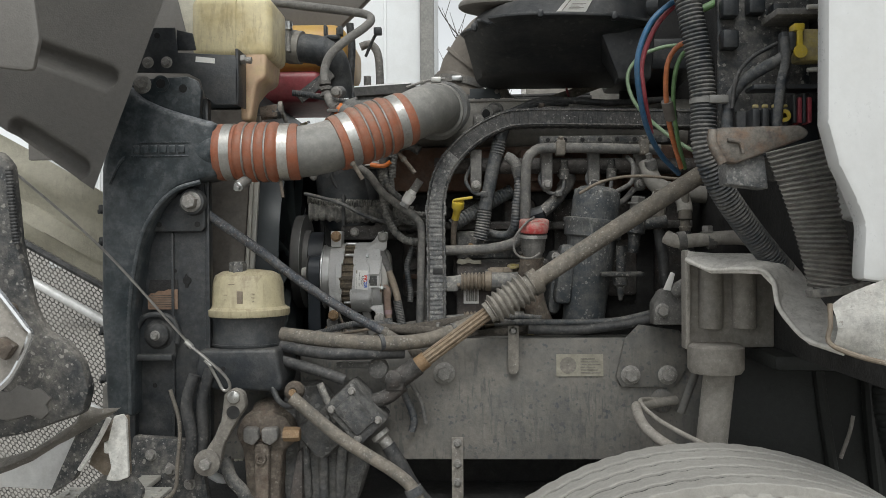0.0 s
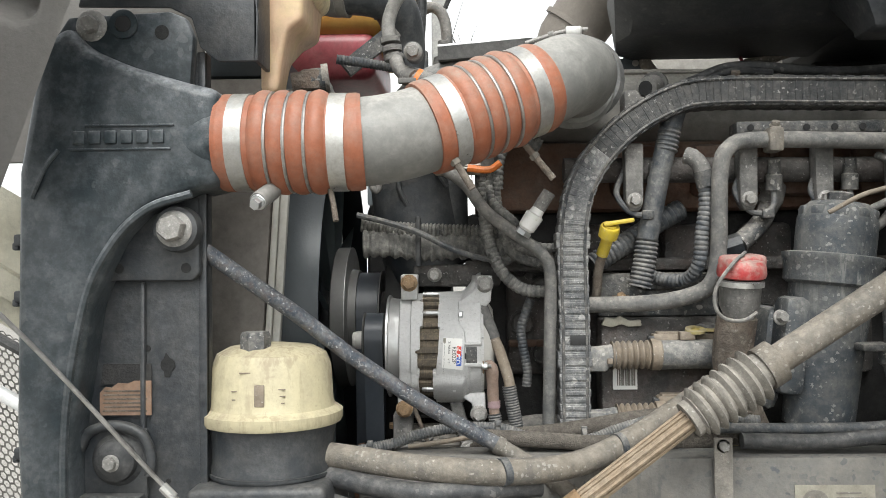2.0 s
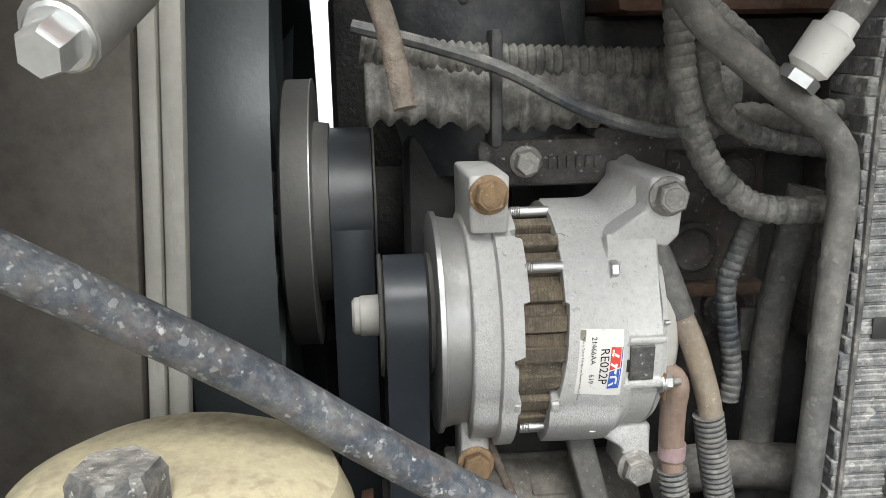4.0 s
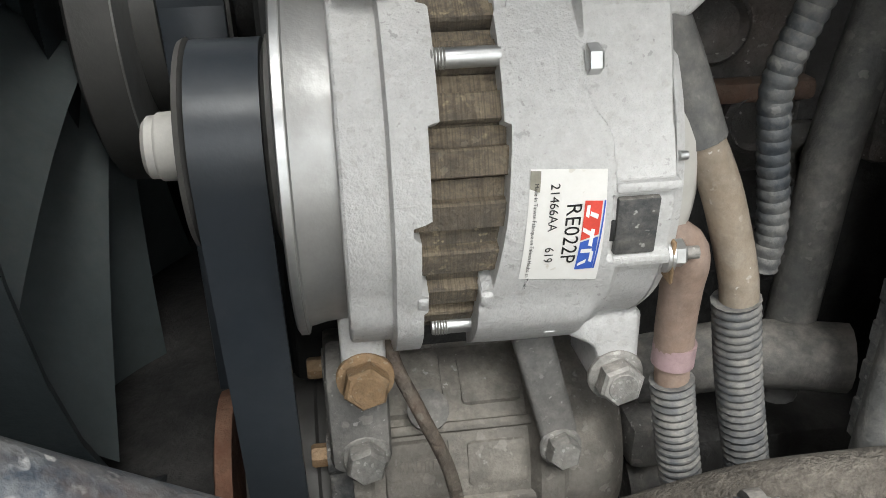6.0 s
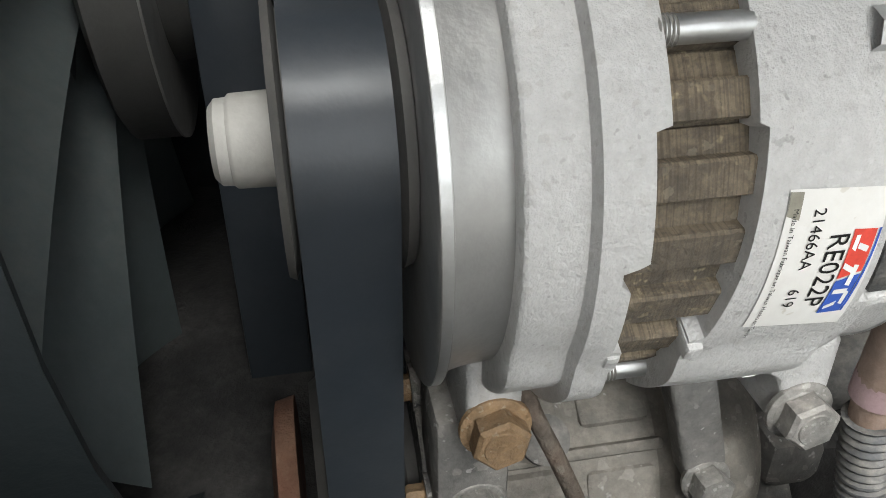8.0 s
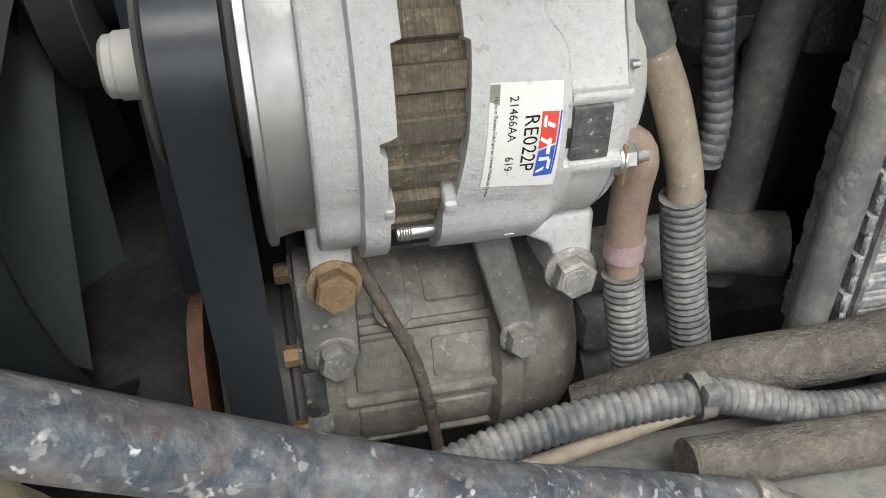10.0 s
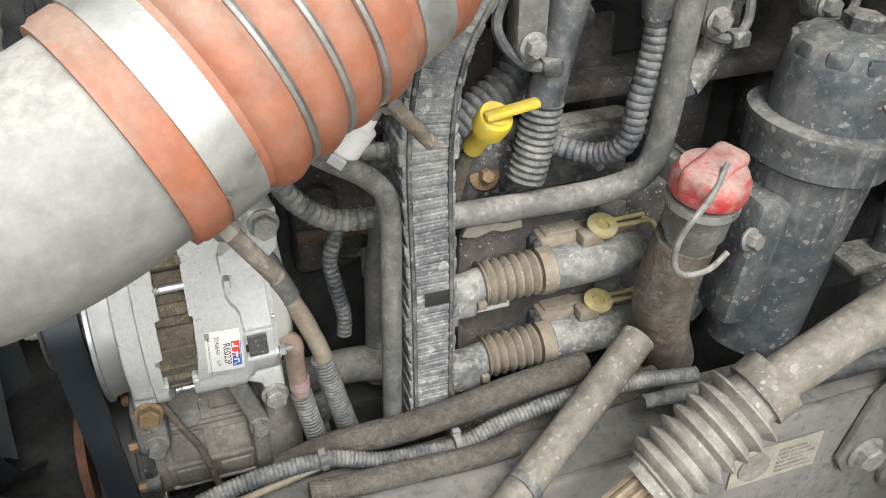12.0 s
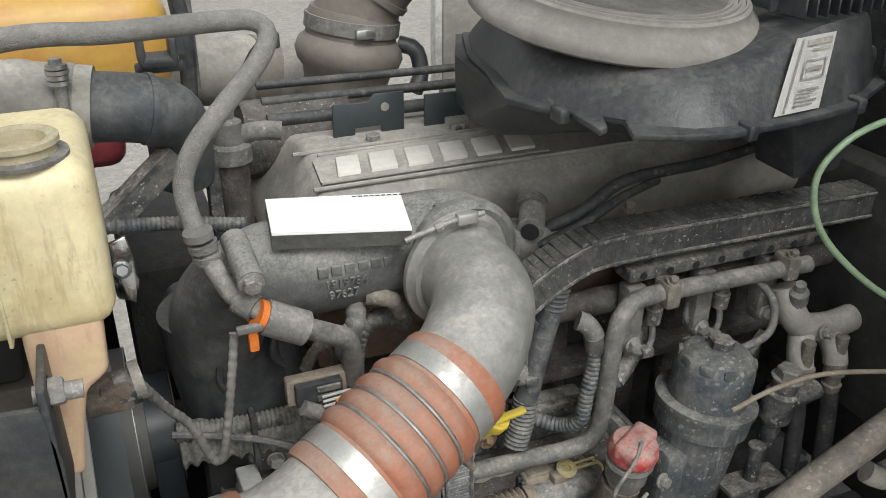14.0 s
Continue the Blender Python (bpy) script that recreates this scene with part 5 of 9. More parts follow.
part("mount_arc", tube([(-0.632, 1.778, 1.122), (-0.620, 1.776, 1.142), (-0.590, 1.776, 1.150), (-0.558, 1.776, 1.140), (-0.546, 1.778, 1.112), (-0.548, 1.778, 1.090)], 0.0065, 10), "black_plastic", side)
part("mount_bolt", hexa((-0.588, 1.760, 1.108), (0, -1, 0), 0.008, 0.007, 1.3), "bolt_steel", side)
part("step_edge", box(-0.562, -0.556, 1.784, 1.793, 0.88, 1.32, 0.002), "black_plastic", side)
part("slot_hole", prism([(-0.534, 1.205), (-0.528, 1.205), (-0.525, 1.215), (-0.527, 1.228), (-0.532, 1.235), (-0.536, 1.226)], 1.7905, 1.7915), "gap_shade", side)
part("mount_bracket", box(-0.648, -0.552, 1.782, 1.79, 1.06, 1.145, 0.004), "black_plastic", side)

topb = thing("tank_bracket", (-0.5, 1.78, 1.58), "black steel bracket plate holding the coolant tank", "bracket")
part("plate", prism([(-0.632, 1.653), (-0.602, 1.745), (-0.545, 1.745), (-0.540, 1.693), (-0.42, 1.686), (-0.413, 1.640), (-0.416, 1.584), (-0.462, 1.584), (-0.484, 1.602), (-0.494, 1.637), (-0.52, 1.650)], 1.775, 1.781, bev=0.0015), "black_plastic", topb)
part("flange", box(-0.420, -0.414, 1.775, 1.84, 1.584, 1.70, 0.002), "black_plastic", topb)
part("upright", prism([(-0.545, 1.70), (-0.545, 1.743), (-0.512, 1.735), (-0.505, 1.70)], 1.785, 1.792, bev=0.002), "black_plastic", topb)
for bx, bz in ((-0.602, 1.673), (-0.563, 1.673)):
    part("bolt", hexa((bx, 1.774, bz), (0, -1, 0), 0.009, 0.008), "bolt_steel", topb)
part("hole", lathe([(0, 0), (0, 0.006), (0.001, 0.006), (0.001, 0)], (-0.582, 1.7745, 1.728), (0, -1, 0), 14), "gap_shade", topb)
part("tag", box(-0.502, -0.462, 1.7735, 1.7748, 1.671, 1.682, 0.0, Matrix.Translation((-0.482, 0, 1.676)) @ Matrix.Rotation(radians(6), 4, "Y") @ Matrix.Translation((0.482, 0, -1.676))), "label_white", topb, "small silver tag")
stud = part("stud", tube([(-0.425, 1.80, 1.682), (-0.392, 1.80, 1.680)], 0.007, 12), "bolt_steel", topb)
part("nut", hexa((-0.414, 1.80, 1.682), (1, 0, 0), 0.011, 0.010, 1.3), "bolt_steel", topb)

rad = thing("radiator", (-0.47, 2.2, 0.8), "bronze brown radiator core with a silver edge and black fan shroud", "radiator")
def leaned(t):
    """The radiator leans a little rearward at its top."""
    for v in t.verts:
        v.co.x += 0.067 * (v.co.z - 1.22)
    return t
part("core_side", leaned(box(-0.57, -0.4515, 1.942, 2.72, 0.80, 1.60, 0.004)), "bronze_panel", rad)
part("top_tank", leaned(box(-0.56, -0.47, 1.945, 2.6, 1.602, 1.662, 0.01)), "black_smooth", rad)
b = leaned(box(-0.4500, -0.4408, 1.944, 1.962, 0.80, 1.585, 0.002))
merge(b, leaned(box(-0.4400, -0.4290, 1.946, 1.958, 0.80, 1.585, 0.002)))
part("edge_strip", b, "dull_alu", rad, "silver metal edge strip")
sh = bmesh.new()
n_ = 40
rows_ = []
for x_, r_ in ((-0.435, 0.335), (-0.42, 0.325), (-0.40, 0.318), (-0.385, 0.316)):
    rows_.append([sh.verts.new((x_, FC[0] + r_ * math.cos(2 * math.pi * k / n_), FC[1] + r_ * math.sin(2 * math.pi * k / n_))) for k in range(n_)])
for a_, c_ in zip(rows_, rows_[1:]):
    for k in range(n_):
        sh.faces.new((a_[k], a_[(k + 1) % n_], c_[(k + 1) % n_], c_[k]))
bmesh.ops.recalc_face_normals(sh, faces=sh.faces[:])
bmesh.ops.solidify(sh, geom=sh.faces[:], thickness=0.004)
part("fan_shroud", sh, "black_smooth", rad, "black plastic fan shroud")
# dark fins, with the shade inside the shroud put into their colour
part("core_face", leaned(box(-0.475, -0.4500, 1.965, 2.70, 0.82, 1.57, 0.002)), "gap_shade", rad)

# ---- coolant tank on the bracket ----
tank = thing("coolant_tank", (-0.42, 1.86, 1.56), "stained cream plastic coolant tank with a pink tapering foot", "coolant tank")
b = box(-0.535, -0.360, 1.845, 2.005, 1.696, 1.830, 0.020, seg=4)
part("body", b, "tank_cream", tank)
b = box(-0.4375, -0.4345, 1.8425, 2.0075, 1.6975, 1.8325, 0.001)
part("seam", b, "tank_cream", tank)
b = bmesh.new()
secs = ((1.715, -0.430, -0.372, 1.850, 2.0), (1.655, -0.430, -0.375, 1.850, 1.98), (1.642, -0.430, -0.394, 1.850, 1.97), (1.605, -0.430, -0.402, 1.852, 1.91), (1.562, -0.430, -0.408, 1.852, 1.90))
rws = [[b.verts.new(q) for q in ((x0, y0, z), (x1, y0, z), (x1, y1, z), (x0, y1, z))] for z, x0, x1, y0, y1 in secs]
for a_, c_ in zip(rws, rws[1:]):
    for k in range(4):
        b.faces.new((a_[k], a_[(k + 1) % 4], c_[(k + 1) % 4], c_[k]))
b.faces.new(rws[0])
b.faces.new(rws[-1])
bmesh.ops.recalc_face_normals(b, faces=b.faces[:])
bmesh.ops.bevel(b, geom=b.edges[:], offset=0.009, segments=3, profile=0.5, affect="EDGES", clamp_overlap=True)
part("foot", b, "tank_pink", tank, "pink stained lower leg of the tank")
part("neck_gasket", lathe([(0, 0.034), (0.003, 0.034), (0.004, 0.027), (0.004, 0)], (-0.406, 1.880, 1.8285), (0, 0, 1), 36), "dusty_grey", tank, "grey rubber neck gasket")
part("filler_neck", lathe([(0, 0.0265), (0.007, 0.026), (0.009, 0.029), (0.013, 0.029), (0.014, 0.026), (0.012, 0.0205), (0.003, 0.020), (0.003, 0)], (-0.406, 1.880, 1.8305), (0, 0, 1), 40), "cream_cap", tank, "open cream filler neck")
sens = thing("level_sensor", (-0.370, 1.918, 1.585), "dirty grey plug on the coolant tank's sensor", "sensor")
b = tube([(-0.402, 1.918, 1.586), (-0.372, 1.921, 1.590)], 0.0150, 18)
box(-0.390, -0.362, 1.905, 1.936, 1.576, 1.604, 0.005, bm=b)
part("plug", b, "hanger_dirt", sens)
part("plug_body", tube([(-0.376, 1.921, 1.590), (-0.358, 1.923, 1.592)], 0.0172, 10), "dusty_black", sens)
part("collar", tube([(-0.362, 1.923, 1.595), (-0.353, 1.924, 1.596)], 0.0185, 16), "mud_steel", sens)
part("lead", tube([(-0.358, 1.924, 1.594), (-0.337, 1.950, 1.540), (-0.318, 1.965, 1.503), (-0.301, 1.970, 1.452), (-0.293, 1.972, 1.444), (-0.285, 1.970, 1.470), (-0.271, 1.975, 1.540), (-0.262, 1.985, 1.585)], 0.0046, 10, 0.003, lambda s, n: 1.0 + 0.12 * math.sin(s / 0.011 * 6.283)), "grey_hose", sens)

# ---- power steering reservoir ----
RC = (-0.415, 1.843)
res = thing("steering_reservoir", (RC[0], RC[1], 1.0), "cream plastic reservoir cap on a black round base", "reservoir")
Z1 = (0, 0, 1)
part("base", lathe([(0, 0.0), (0, 0.079), (0.086, 0.078), (0.092, 0.076), (0.115, 0.077), (0.135, 0.081), (0.135, 0)], (RC[0], RC[1], 1.008), Z1, 44), "black_plastic", res)
part("saddle", prism([(RC[0] - 0.082, 1.078), (RC[0] + 0.080, 1.080), (RC[0] + 0.092, 1.010), (RC[0] + 0.088, 0.992), (RC[0] - 0.050, 0.996), (RC[0] - 0.090, 1.020)], RC[1] - 0.088, RC[1] + 0.06, bev=0.008, seg=3), "black_plastic", res)
part("saddle_hole", lathe([(0, 0), (0, 0.005), (0.001, 0.005), (0.001, 0)], (RC[0] - 0.030, RC[1] - 0.0885, 1.040), (0, -1, 0), 12), "gap_shade", res)
part("base_lip", lathe([(0, 0.079), (0, 0.0815), (0.004, 0.0815), (0.004, 0.079)], (RC[0], RC[1], 1.082), Z1, 44), "black_plastic", res)
capp = part("cap", lathe([(0, 0.0), (0, 0.0865), (0.004, 0.0885), (0.014, 0.0885), (0.020, 0.079), (0.026, 0.077), (0.070, 0.0745), (0.086, 0.068), (0.094, 0.053), (0.098, 0.02), (0.098, 0)], (RC[0], RC[1], 1.143), Z1, 56), "cream_cap", res, "stained cream cap with level marks")
part("cap_bolt", hexa((RC[0] - 0.012, RC[1] - 0.036, 1.232), Z1, 0.0185, 0.026, 0), "dusty_black", res, "dark hex nut")
CR = 0.0757
b = box(RC[0] - 0.004, RC[0] + 0.008, RC[1] - CR - 0.002, RC[1] - CR + 0.001, 1.172, 1.198, 0.001)
part("level_window", b, "cable_tan", capp)
for k, (mx, mz, mw) in enumerate(((-0.028, 1.190, 0.014), (-0.028, 1.180, 0.012), (0.026, 1.192, 0.016), (0.026, 1.184, 0.016), (0.026, 1.176, 0.014), (-0.012, 1.212, 0.030))):
    yy_ = RC[1] - math.sqrt(max(0.0, 0.0768 ** 2 - mx ** 2)) + (0.0015 if mz > 1.2 else 0.0)
    part("level_mark", box(RC[0] + mx - mw * 0.35, RC[0] + mx + mw * 0.35, yy_ + 0.0004, yy_ + 0.0030, mz - 0.0006, mz + 0.0006), "cable_tan", capp)

# ---- brace rod ----
rod = thing("brace_rod", (-0.27, 1.84, 1.05), "dark blue painted steel brace rod splashed with paint and rust", "rod")
part("bar", tube([(-0.510, 1.792, 1.375), (-0.45, 1.817, 1.3285), (-0.382, 1.844, 1.2755), (-0.314, 1.862, 1.2195), (-0.238, 1.877, 1.165), (-0.180, 1.892, 1.128), (-0.124, 1.902, 1.096)], 0.0102, 24, 0.012), "painted_rod", rod)
part("end_bolt", hexa((-0.509, 1.752, 1.383), (0, -1, 0), 0.016, 0.016, 1.35), "bolt_steel", rod)
part("end_eye", lathe([(0, 0.0), (0, 0.028), (0.018, 0.026), (0.022, 0.018), (0.022, 0)], (-0.509, 1.776, 1.383), (0, -1, 0), 24), "black_plastic", rod)
part("tan_end", tube([(-0.130, 1.901, 1.0995), (-0.085, 1.893, 1.073), (-0.055, 1.875, 1.055), (-0.030, 1.860, 1.040)], 0.0110, 18), "tan_pipe", rod)
part("end_lip", tube([(-0.131, 1.9012, 1.100), (-0.123, 1.900, 1.0955)], 0.0124, 20), "tan_pipe", rod)

# ---- steel cable holding the hood ----
cab = thing("hood_cable", (-0.45, 1.65, 1.0), "thin twisted steel hood cable with a shackle", "cable")
part("wire", tube([(-0.80, 1.52, 1.47), (-0.633, 1.60, 1.295), (-0.486, 1.655, 1.108), (-0.422, 1.66, 1.05)], 0.0025, 8), "wire_steel", cab)
part("loop", tube([(-0.486, 1.653, 1.105), (-0.445, 1.645, 1.075), (-0.412, 1.655, 1.040), (-0.405, 1.66, 1.018), (-0.418, 1.662, 1.012), (-0.430, 1.66, 1.035), (-0.445, 1.655, 1.065)], 0.003, 8), "wire_steel", cab)
for p_ in ((-0.482, 1.654, 1.103), (-0.443, 1.65, 1.068)):
    part("crimp", tube([(p_[0] - 0.006, p_[1], p_[2] + 0.006), (p_[0] + 0.006, p_[1], p_[2] - 0.006)], 0.0055, 8), "clamp_steel", cab)

# ---- engine side: wiring duct ----
duct = thing("wiring_duct", (0.1, 2.0, 1.08), "black segmented plastic wiring duct spattered with pale mud", "wiring duct")
DUCT = [(-0.016, 2.005, 1.075), (-0.015, 2.005, 1.236), (-0.015, 2.005, 1.385), (0.006, 2.008, 1.465), (0.060, 2.012, 1.530), (0.132, 2.016, 1.572), (0.200, 2.018, 1.583), (0.40, 2.018, 1.580), (0.62, 2.02, 1.574)]
dl, dlen = smooth_path(DUCT, 0.0105)
for i, (a_, c_) in enumerate(zip(dl, dl[1:])):
    mid, d_ = (a_ + c_) / 2, (c_ - a_)
    ln = d_.length
    d_.normalize()
    yv = Vector((0, 1, 0))
    zv = d_.cross(yv).normalized()
    m_ = Matrix((d_, yv, zv)).transposed().to_4x4()
    m_.translation = mid
    big = 0.0222 if i % 2 else 0.0211
    if i in (11, 12, 27, 28):
        big = 0.0245
    # upper run takes the shaded copy, painting the shade below the air cleaner
    part("segment", box(-ln / 2 - 0.0006, ln / 2 + 0.0006, -0.021, 0.021, -big, big, 0.0014, m_, seg=1), "duct_mud" if mid.z < 1.50 else "duct_shaded", duct)
    if mid.z < 1.40:
        part("cross_rib", box(-ln * 0.30, ln * 0.22, -0.0222, -0.018, -big * 0.72, big * 0.72, 0.0008, m_, seg=1), "duct_mud", duct)
for s_ in (0.0165, -0.0165):
    pts = [(q.x, q.y - 0.022, q.z) for q in dl]
    ed = [Vector(p_) + Vector((d2.z, 0, -d2.x)) * s_ for p_, d2 in zip(pts, [((dl[min(i + 1, len(dl) - 1)] - dl[max(i - 1, 0)]).normalized()) for i in range(len(dl))])]
    part("edge_rail", tube(ed, 0.0022, 6, 0.02), "dusty_black", duct)
part("torn_patch", box(-0.022, 0.004, 1.982, 1.984, 1.222, 1.236, 0.0005), "print_black", duct)

def pipe(name, pts, r, material, label, category, seg=14, rib=None, ends=None, step=None):
    """A single hose, wire or pipe."""
    t = ribbed(pts, r, *rib, seg=seg) if rib else tube(pts, r, seg, step)
    return solo(name, t, material, label, category)

# ---- pipes and looms over the block ----
fp = thing("fuel_pipe", (0.2, 2.0, 1.28), "dusty grey steel pipe bent up the engine side", "pipe")
part("tube", tube([(0.0, 2.03, 1.276), (0.10, 2.02, 1.279), (0.155, 2.005, 1.290), (0.181, 1.995, 1.308), (0.190, 1.99, 1.351), (0.193, 1.985, 1.467), (0.208, 1.99, 1.500), (0.246, 1.995, 1.511), (0.40, 1.995, 1.508), (0.50, 1.995, 1.505)], 0.0118, 16, 0.008), "grey_hose", fp)
for cx in (0.272, 0.462):
    cl = part("clamp", box(cx - 0.011, cx + 0.011, 1.979, 2.012, 1.493, 1.528, 0.005), "tan_pipe", fp, "brown rusty pipe clamp")
    part("bolt", hexa((cx, 1.987, 1.531), (0, -0.6, 1), 0.0062, 0.006), "tan_pipe", cl)
strip = thing("injector_rail", (0.35, 2.04, 1.46), "dusty cast rail with bolt holes over the injectors", "rail")
part("bar", box(0.225, 0.545, 2.012, 2.05, 1.522, 1.541, 0.004), "dusty_black", strip)
for k in range(8):
    part("bolt_hole", lathe([(0, 0), (0, 0.005), (0.001, 0.005), (0.001, 0)], (0.245 + 0.04 * k, 2.011, 1.531), (0, -1, 0), 12), "gap_shade", strip)
part("cross_bar", tube([(-0.02, 2.06, 1.478), (0.30, 2.06, 1.475), (0.60, 2.06, 1.472)], 0.019, 14, 0.05), "engine_iron", strip)
for cx in (0.078, 0.243, 0.352, 0.46):
    br = part("bracket_arm", prism([(cx - 0.014, 1.512), (cx + 0.014, 1.512), (cx + 0.013, 1.425), (cx + 0.007, 1.412), (cx - 0.007, 1.412), (cx - 0.013, 1.425)], 2.015, 2.04, bev=0.004), "dusty_grey", strip)
    part("bolt", hexa((cx, 2.012, 1.428), (0, -1, 0), 0.0085, 0.008), "bolt_steel", br)
for k, cx in enumerate((0.112, 0.285, 0.395)):
    inj = thing("injector_lead", (cx, 2.04, 1.41), "black injector plug with a thin bent lead", "connector", group="injector leads")
    part("plug", lathe([(0, 0.012), (0.022, 0.012), (0.024, 0.0095), (0.045, 0.0085), (0.045, 0)], (cx, 2.035, 1.442), (0, -0.1, 1), 14), "dusty_black", inj)
    part("wire", tube([(cx, 2.033, 1.443), (cx - 0.004, 2.025, 1.42), (cx - 0.018, 2.02, 1.408), (cx - 0.04, 2.022, 1.412), (cx - 0.058, 2.03, 1.44), (cx - 0.045, 2.035, 1.475)], 0.0045, 8), "loom", inj)
    part("small_plug", box(cx - 0.024, cx - 0.006, 2.012, 2.028, 1.400, 1.414, 0.003), "dusty_black", inj)

cnd = thing("breather_hose", (0.1, 2.03, 1.30), "grey ribbed breather hose coming out of the duct", "hose")
part("hose", tube([(0.142, 2.03, 1.56), (0.130, 2.03, 1.52), (0.114, 2.03, 1.45), (0.102, 2.03, 1.39), (0.098, 2.03, 1.37)], 0.0155, 16), "loom", cnd)
part("ribbed_end", ribbed([(0.0985, 2.03, 1.372), (0.093, 2.03, 1.335), (0.086, 2.03, 1.302)], 0.0175, 0.0065, 0.16, 16), "loom", cnd)
part("ribbed_cuff", ribbed([(0.134, 2.03, 1.535), (0.127, 2.03, 1.50)], 0.0172, 0.0065, 0.16, 16), "loom", cnd)
lm = thing("sensor_loom", (0.165, 2.0, 1.31), "dusty ribbed wiring loom with an elbow plug", "wiring")
part("loom", ribbed([(0.175, 2.0, 1.455), (0.176, 2.0, 1.42), (0.170, 2.0, 1.38), (0.166, 2.005, 1.335), (0.152, 2.03, 1.312), (0.120, 2.06, 1.314), (0.085, 2.075, 1.328)], 0.0105, 0.007, 0.14, 12), "loom", lm)
part("elbow_plug", tube([(0.150, 2.005, 1.492), (0.160, 2.0, 1.487), (0.172, 2.0, 1.470), (0.176, 2.0, 1.445)], 0.0125, 12), "dusty_grey", lm)
part("tape", tube([(0.172, 2.0, 1.468), (0.177, 2.0, 1.445)], 0.0135, 10), "dusty_black", lm)
pipe("ribbed_conduit", [(0.02, 2.06, 1.335), (0.07, 2.07, 1.365), (0.12, 2.09, 1.395), (0.165, 2.10, 1.42)], 0.017, "loom", "dusty ribbed conduit running behind the dipstick", "conduit", rib=(0.008, 0.16))
el = thing("elbow_connector", (0.25, 2.03, 1.35), "black elbow hose fitting with quick connector", "fitting")
part("connector", tube([(0.195, 2.035, 1.352), (0.235, 2.03, 1.365)], 0.0165, 8), "black_plastic", el)
part("sleeve", tube([(0.232, 2.03, 1.364), (0.268, 2.045, 1.395), (0.290, 2.07, 1.425)], 0.0145, 14), "dusty_black", el)
part("hook", tube([(0.285, 2.07, 1.42), (0.300, 2.075, 1.445), (0.290, 2.10, 1.465)], 0.018, 14), "dusty_grey", el)

# ---- dipstick ----
dip = thing("oil_dipstick", (0.04, 1.98, 1.30), "yellow plastic oil dipstick handle in its tube", "dipstick")
DD = (0.14, -0.55, 0.80)
part("grip", lathe([(0, 0.0085), (0.010, 0.009), (0.012, 0.0140), (0.026, 0.0145), (0.029, 0.0132), (0.029, 0.009), (0.031, 0.009), (0.031, 0)], (0.033, 2.000, 1.366), DD, 24), "yellow_plastic", dip)
part("handle", box(-0.016, 0.028, -0.0055, 0.0055, -0.003, 0.0035, 0.0025, Matrix.Translation((0.042, 1.980, 1.394)) @ Matrix.Rotation(radians(-8), 4, "Y")), "yellow_plastic", dip)
part("sleeve", tube([(0.034, 1.998, 1.370), (0.029, 2.012, 1.350)], 0.0088, 14), "yellow_plastic", dip)
part("tube", tube([(0.030, 2.009, 1.354), (0.025, 2.025, 1.325), (0.024, 2.045, 1.28)], 0.007, 12), "hanger_dirt", dip)

# ---- oil filter housing ----
filt = thing("oil_filter", (0.325, 1.972, 1.10), "dark grey oil filter housing with a domed screw cap", "oil filter")
FX, FY = 0.336, 1.976
part("cap", lathe([(0, 0.053), (0.035, 0.0535), (0.052, 0.053), (0.066, 0.049), (0.076, 0.038), (0.079, 0.02), (0.079, 0)], (FX, FY, 1.345), (0, 0, 1), 48), "filter_grey", filt)
part("cap_nut", hexa((FX, FY, 1.423), (0, 0, 1), 0.0175, 0.014, 1.1), "dusty_black", filt)
for k in range(10):
    a = 2 * math.pi * k / 10
    part("cap_lug", box(-0.010, 0.010, -0.006, 0.004, -0.012, 0.004, 0.004, Matrix.Translation((FX + 0.046 * math.cos(a), FY + 0.046 * math.sin(a), 1.410)) @ Matrix.Rotation(a + math.pi / 2, 4, "Z"), seg=2), "filter_grey", filt)
part("collar", lathe([(0, 0.058), (0.004, 0.064), (0.030, 0.0655), (0.036, 0.069), (0.042, 0.069), (0.044, 0.060), (0.044, 0.05)], (FX, FY, 1.305), (0, 0, 1), 48), "filter_grey", filt)
b = lathe([(0, 0.047), (0.10, 0.050), (0.19, 0.056), (0.20, 0.056), (0.20, 0)], (FX, FY, 1.11), (0, 0, 1), 36)
part("body", b, "filter_grey", filt)
b = box(0.25, 0.285, 1.975, 2.14, 1.12, 1.27, 0.02)
box(0.262, 0.30, 1.935, 1.99, 1.15, 1.285, 0.012, bm=b)
part("bracket", b, "filter_grey", filt)
part("filler_leg", tube([(0.255, 1.985, 1.08), (0.225, 1.972, 1.13), (0.205, 1.960, 1.19), (0.203, 1.950, 1.25)], 0.027, 18), "hanger_dirt", filt, "brown dusty cast filler leg")
part("lug_bolt", hexa((0.255, 1.93, 1.255), (0.2, -1, 0.2), 0.008, 0.009), "bolt_steel", filt)

filt.matrix_world = Matrix.Translation((0.307, 1.972, 1.10)) @ Matrix.Rotation(radians(6.5), 4, "Y")

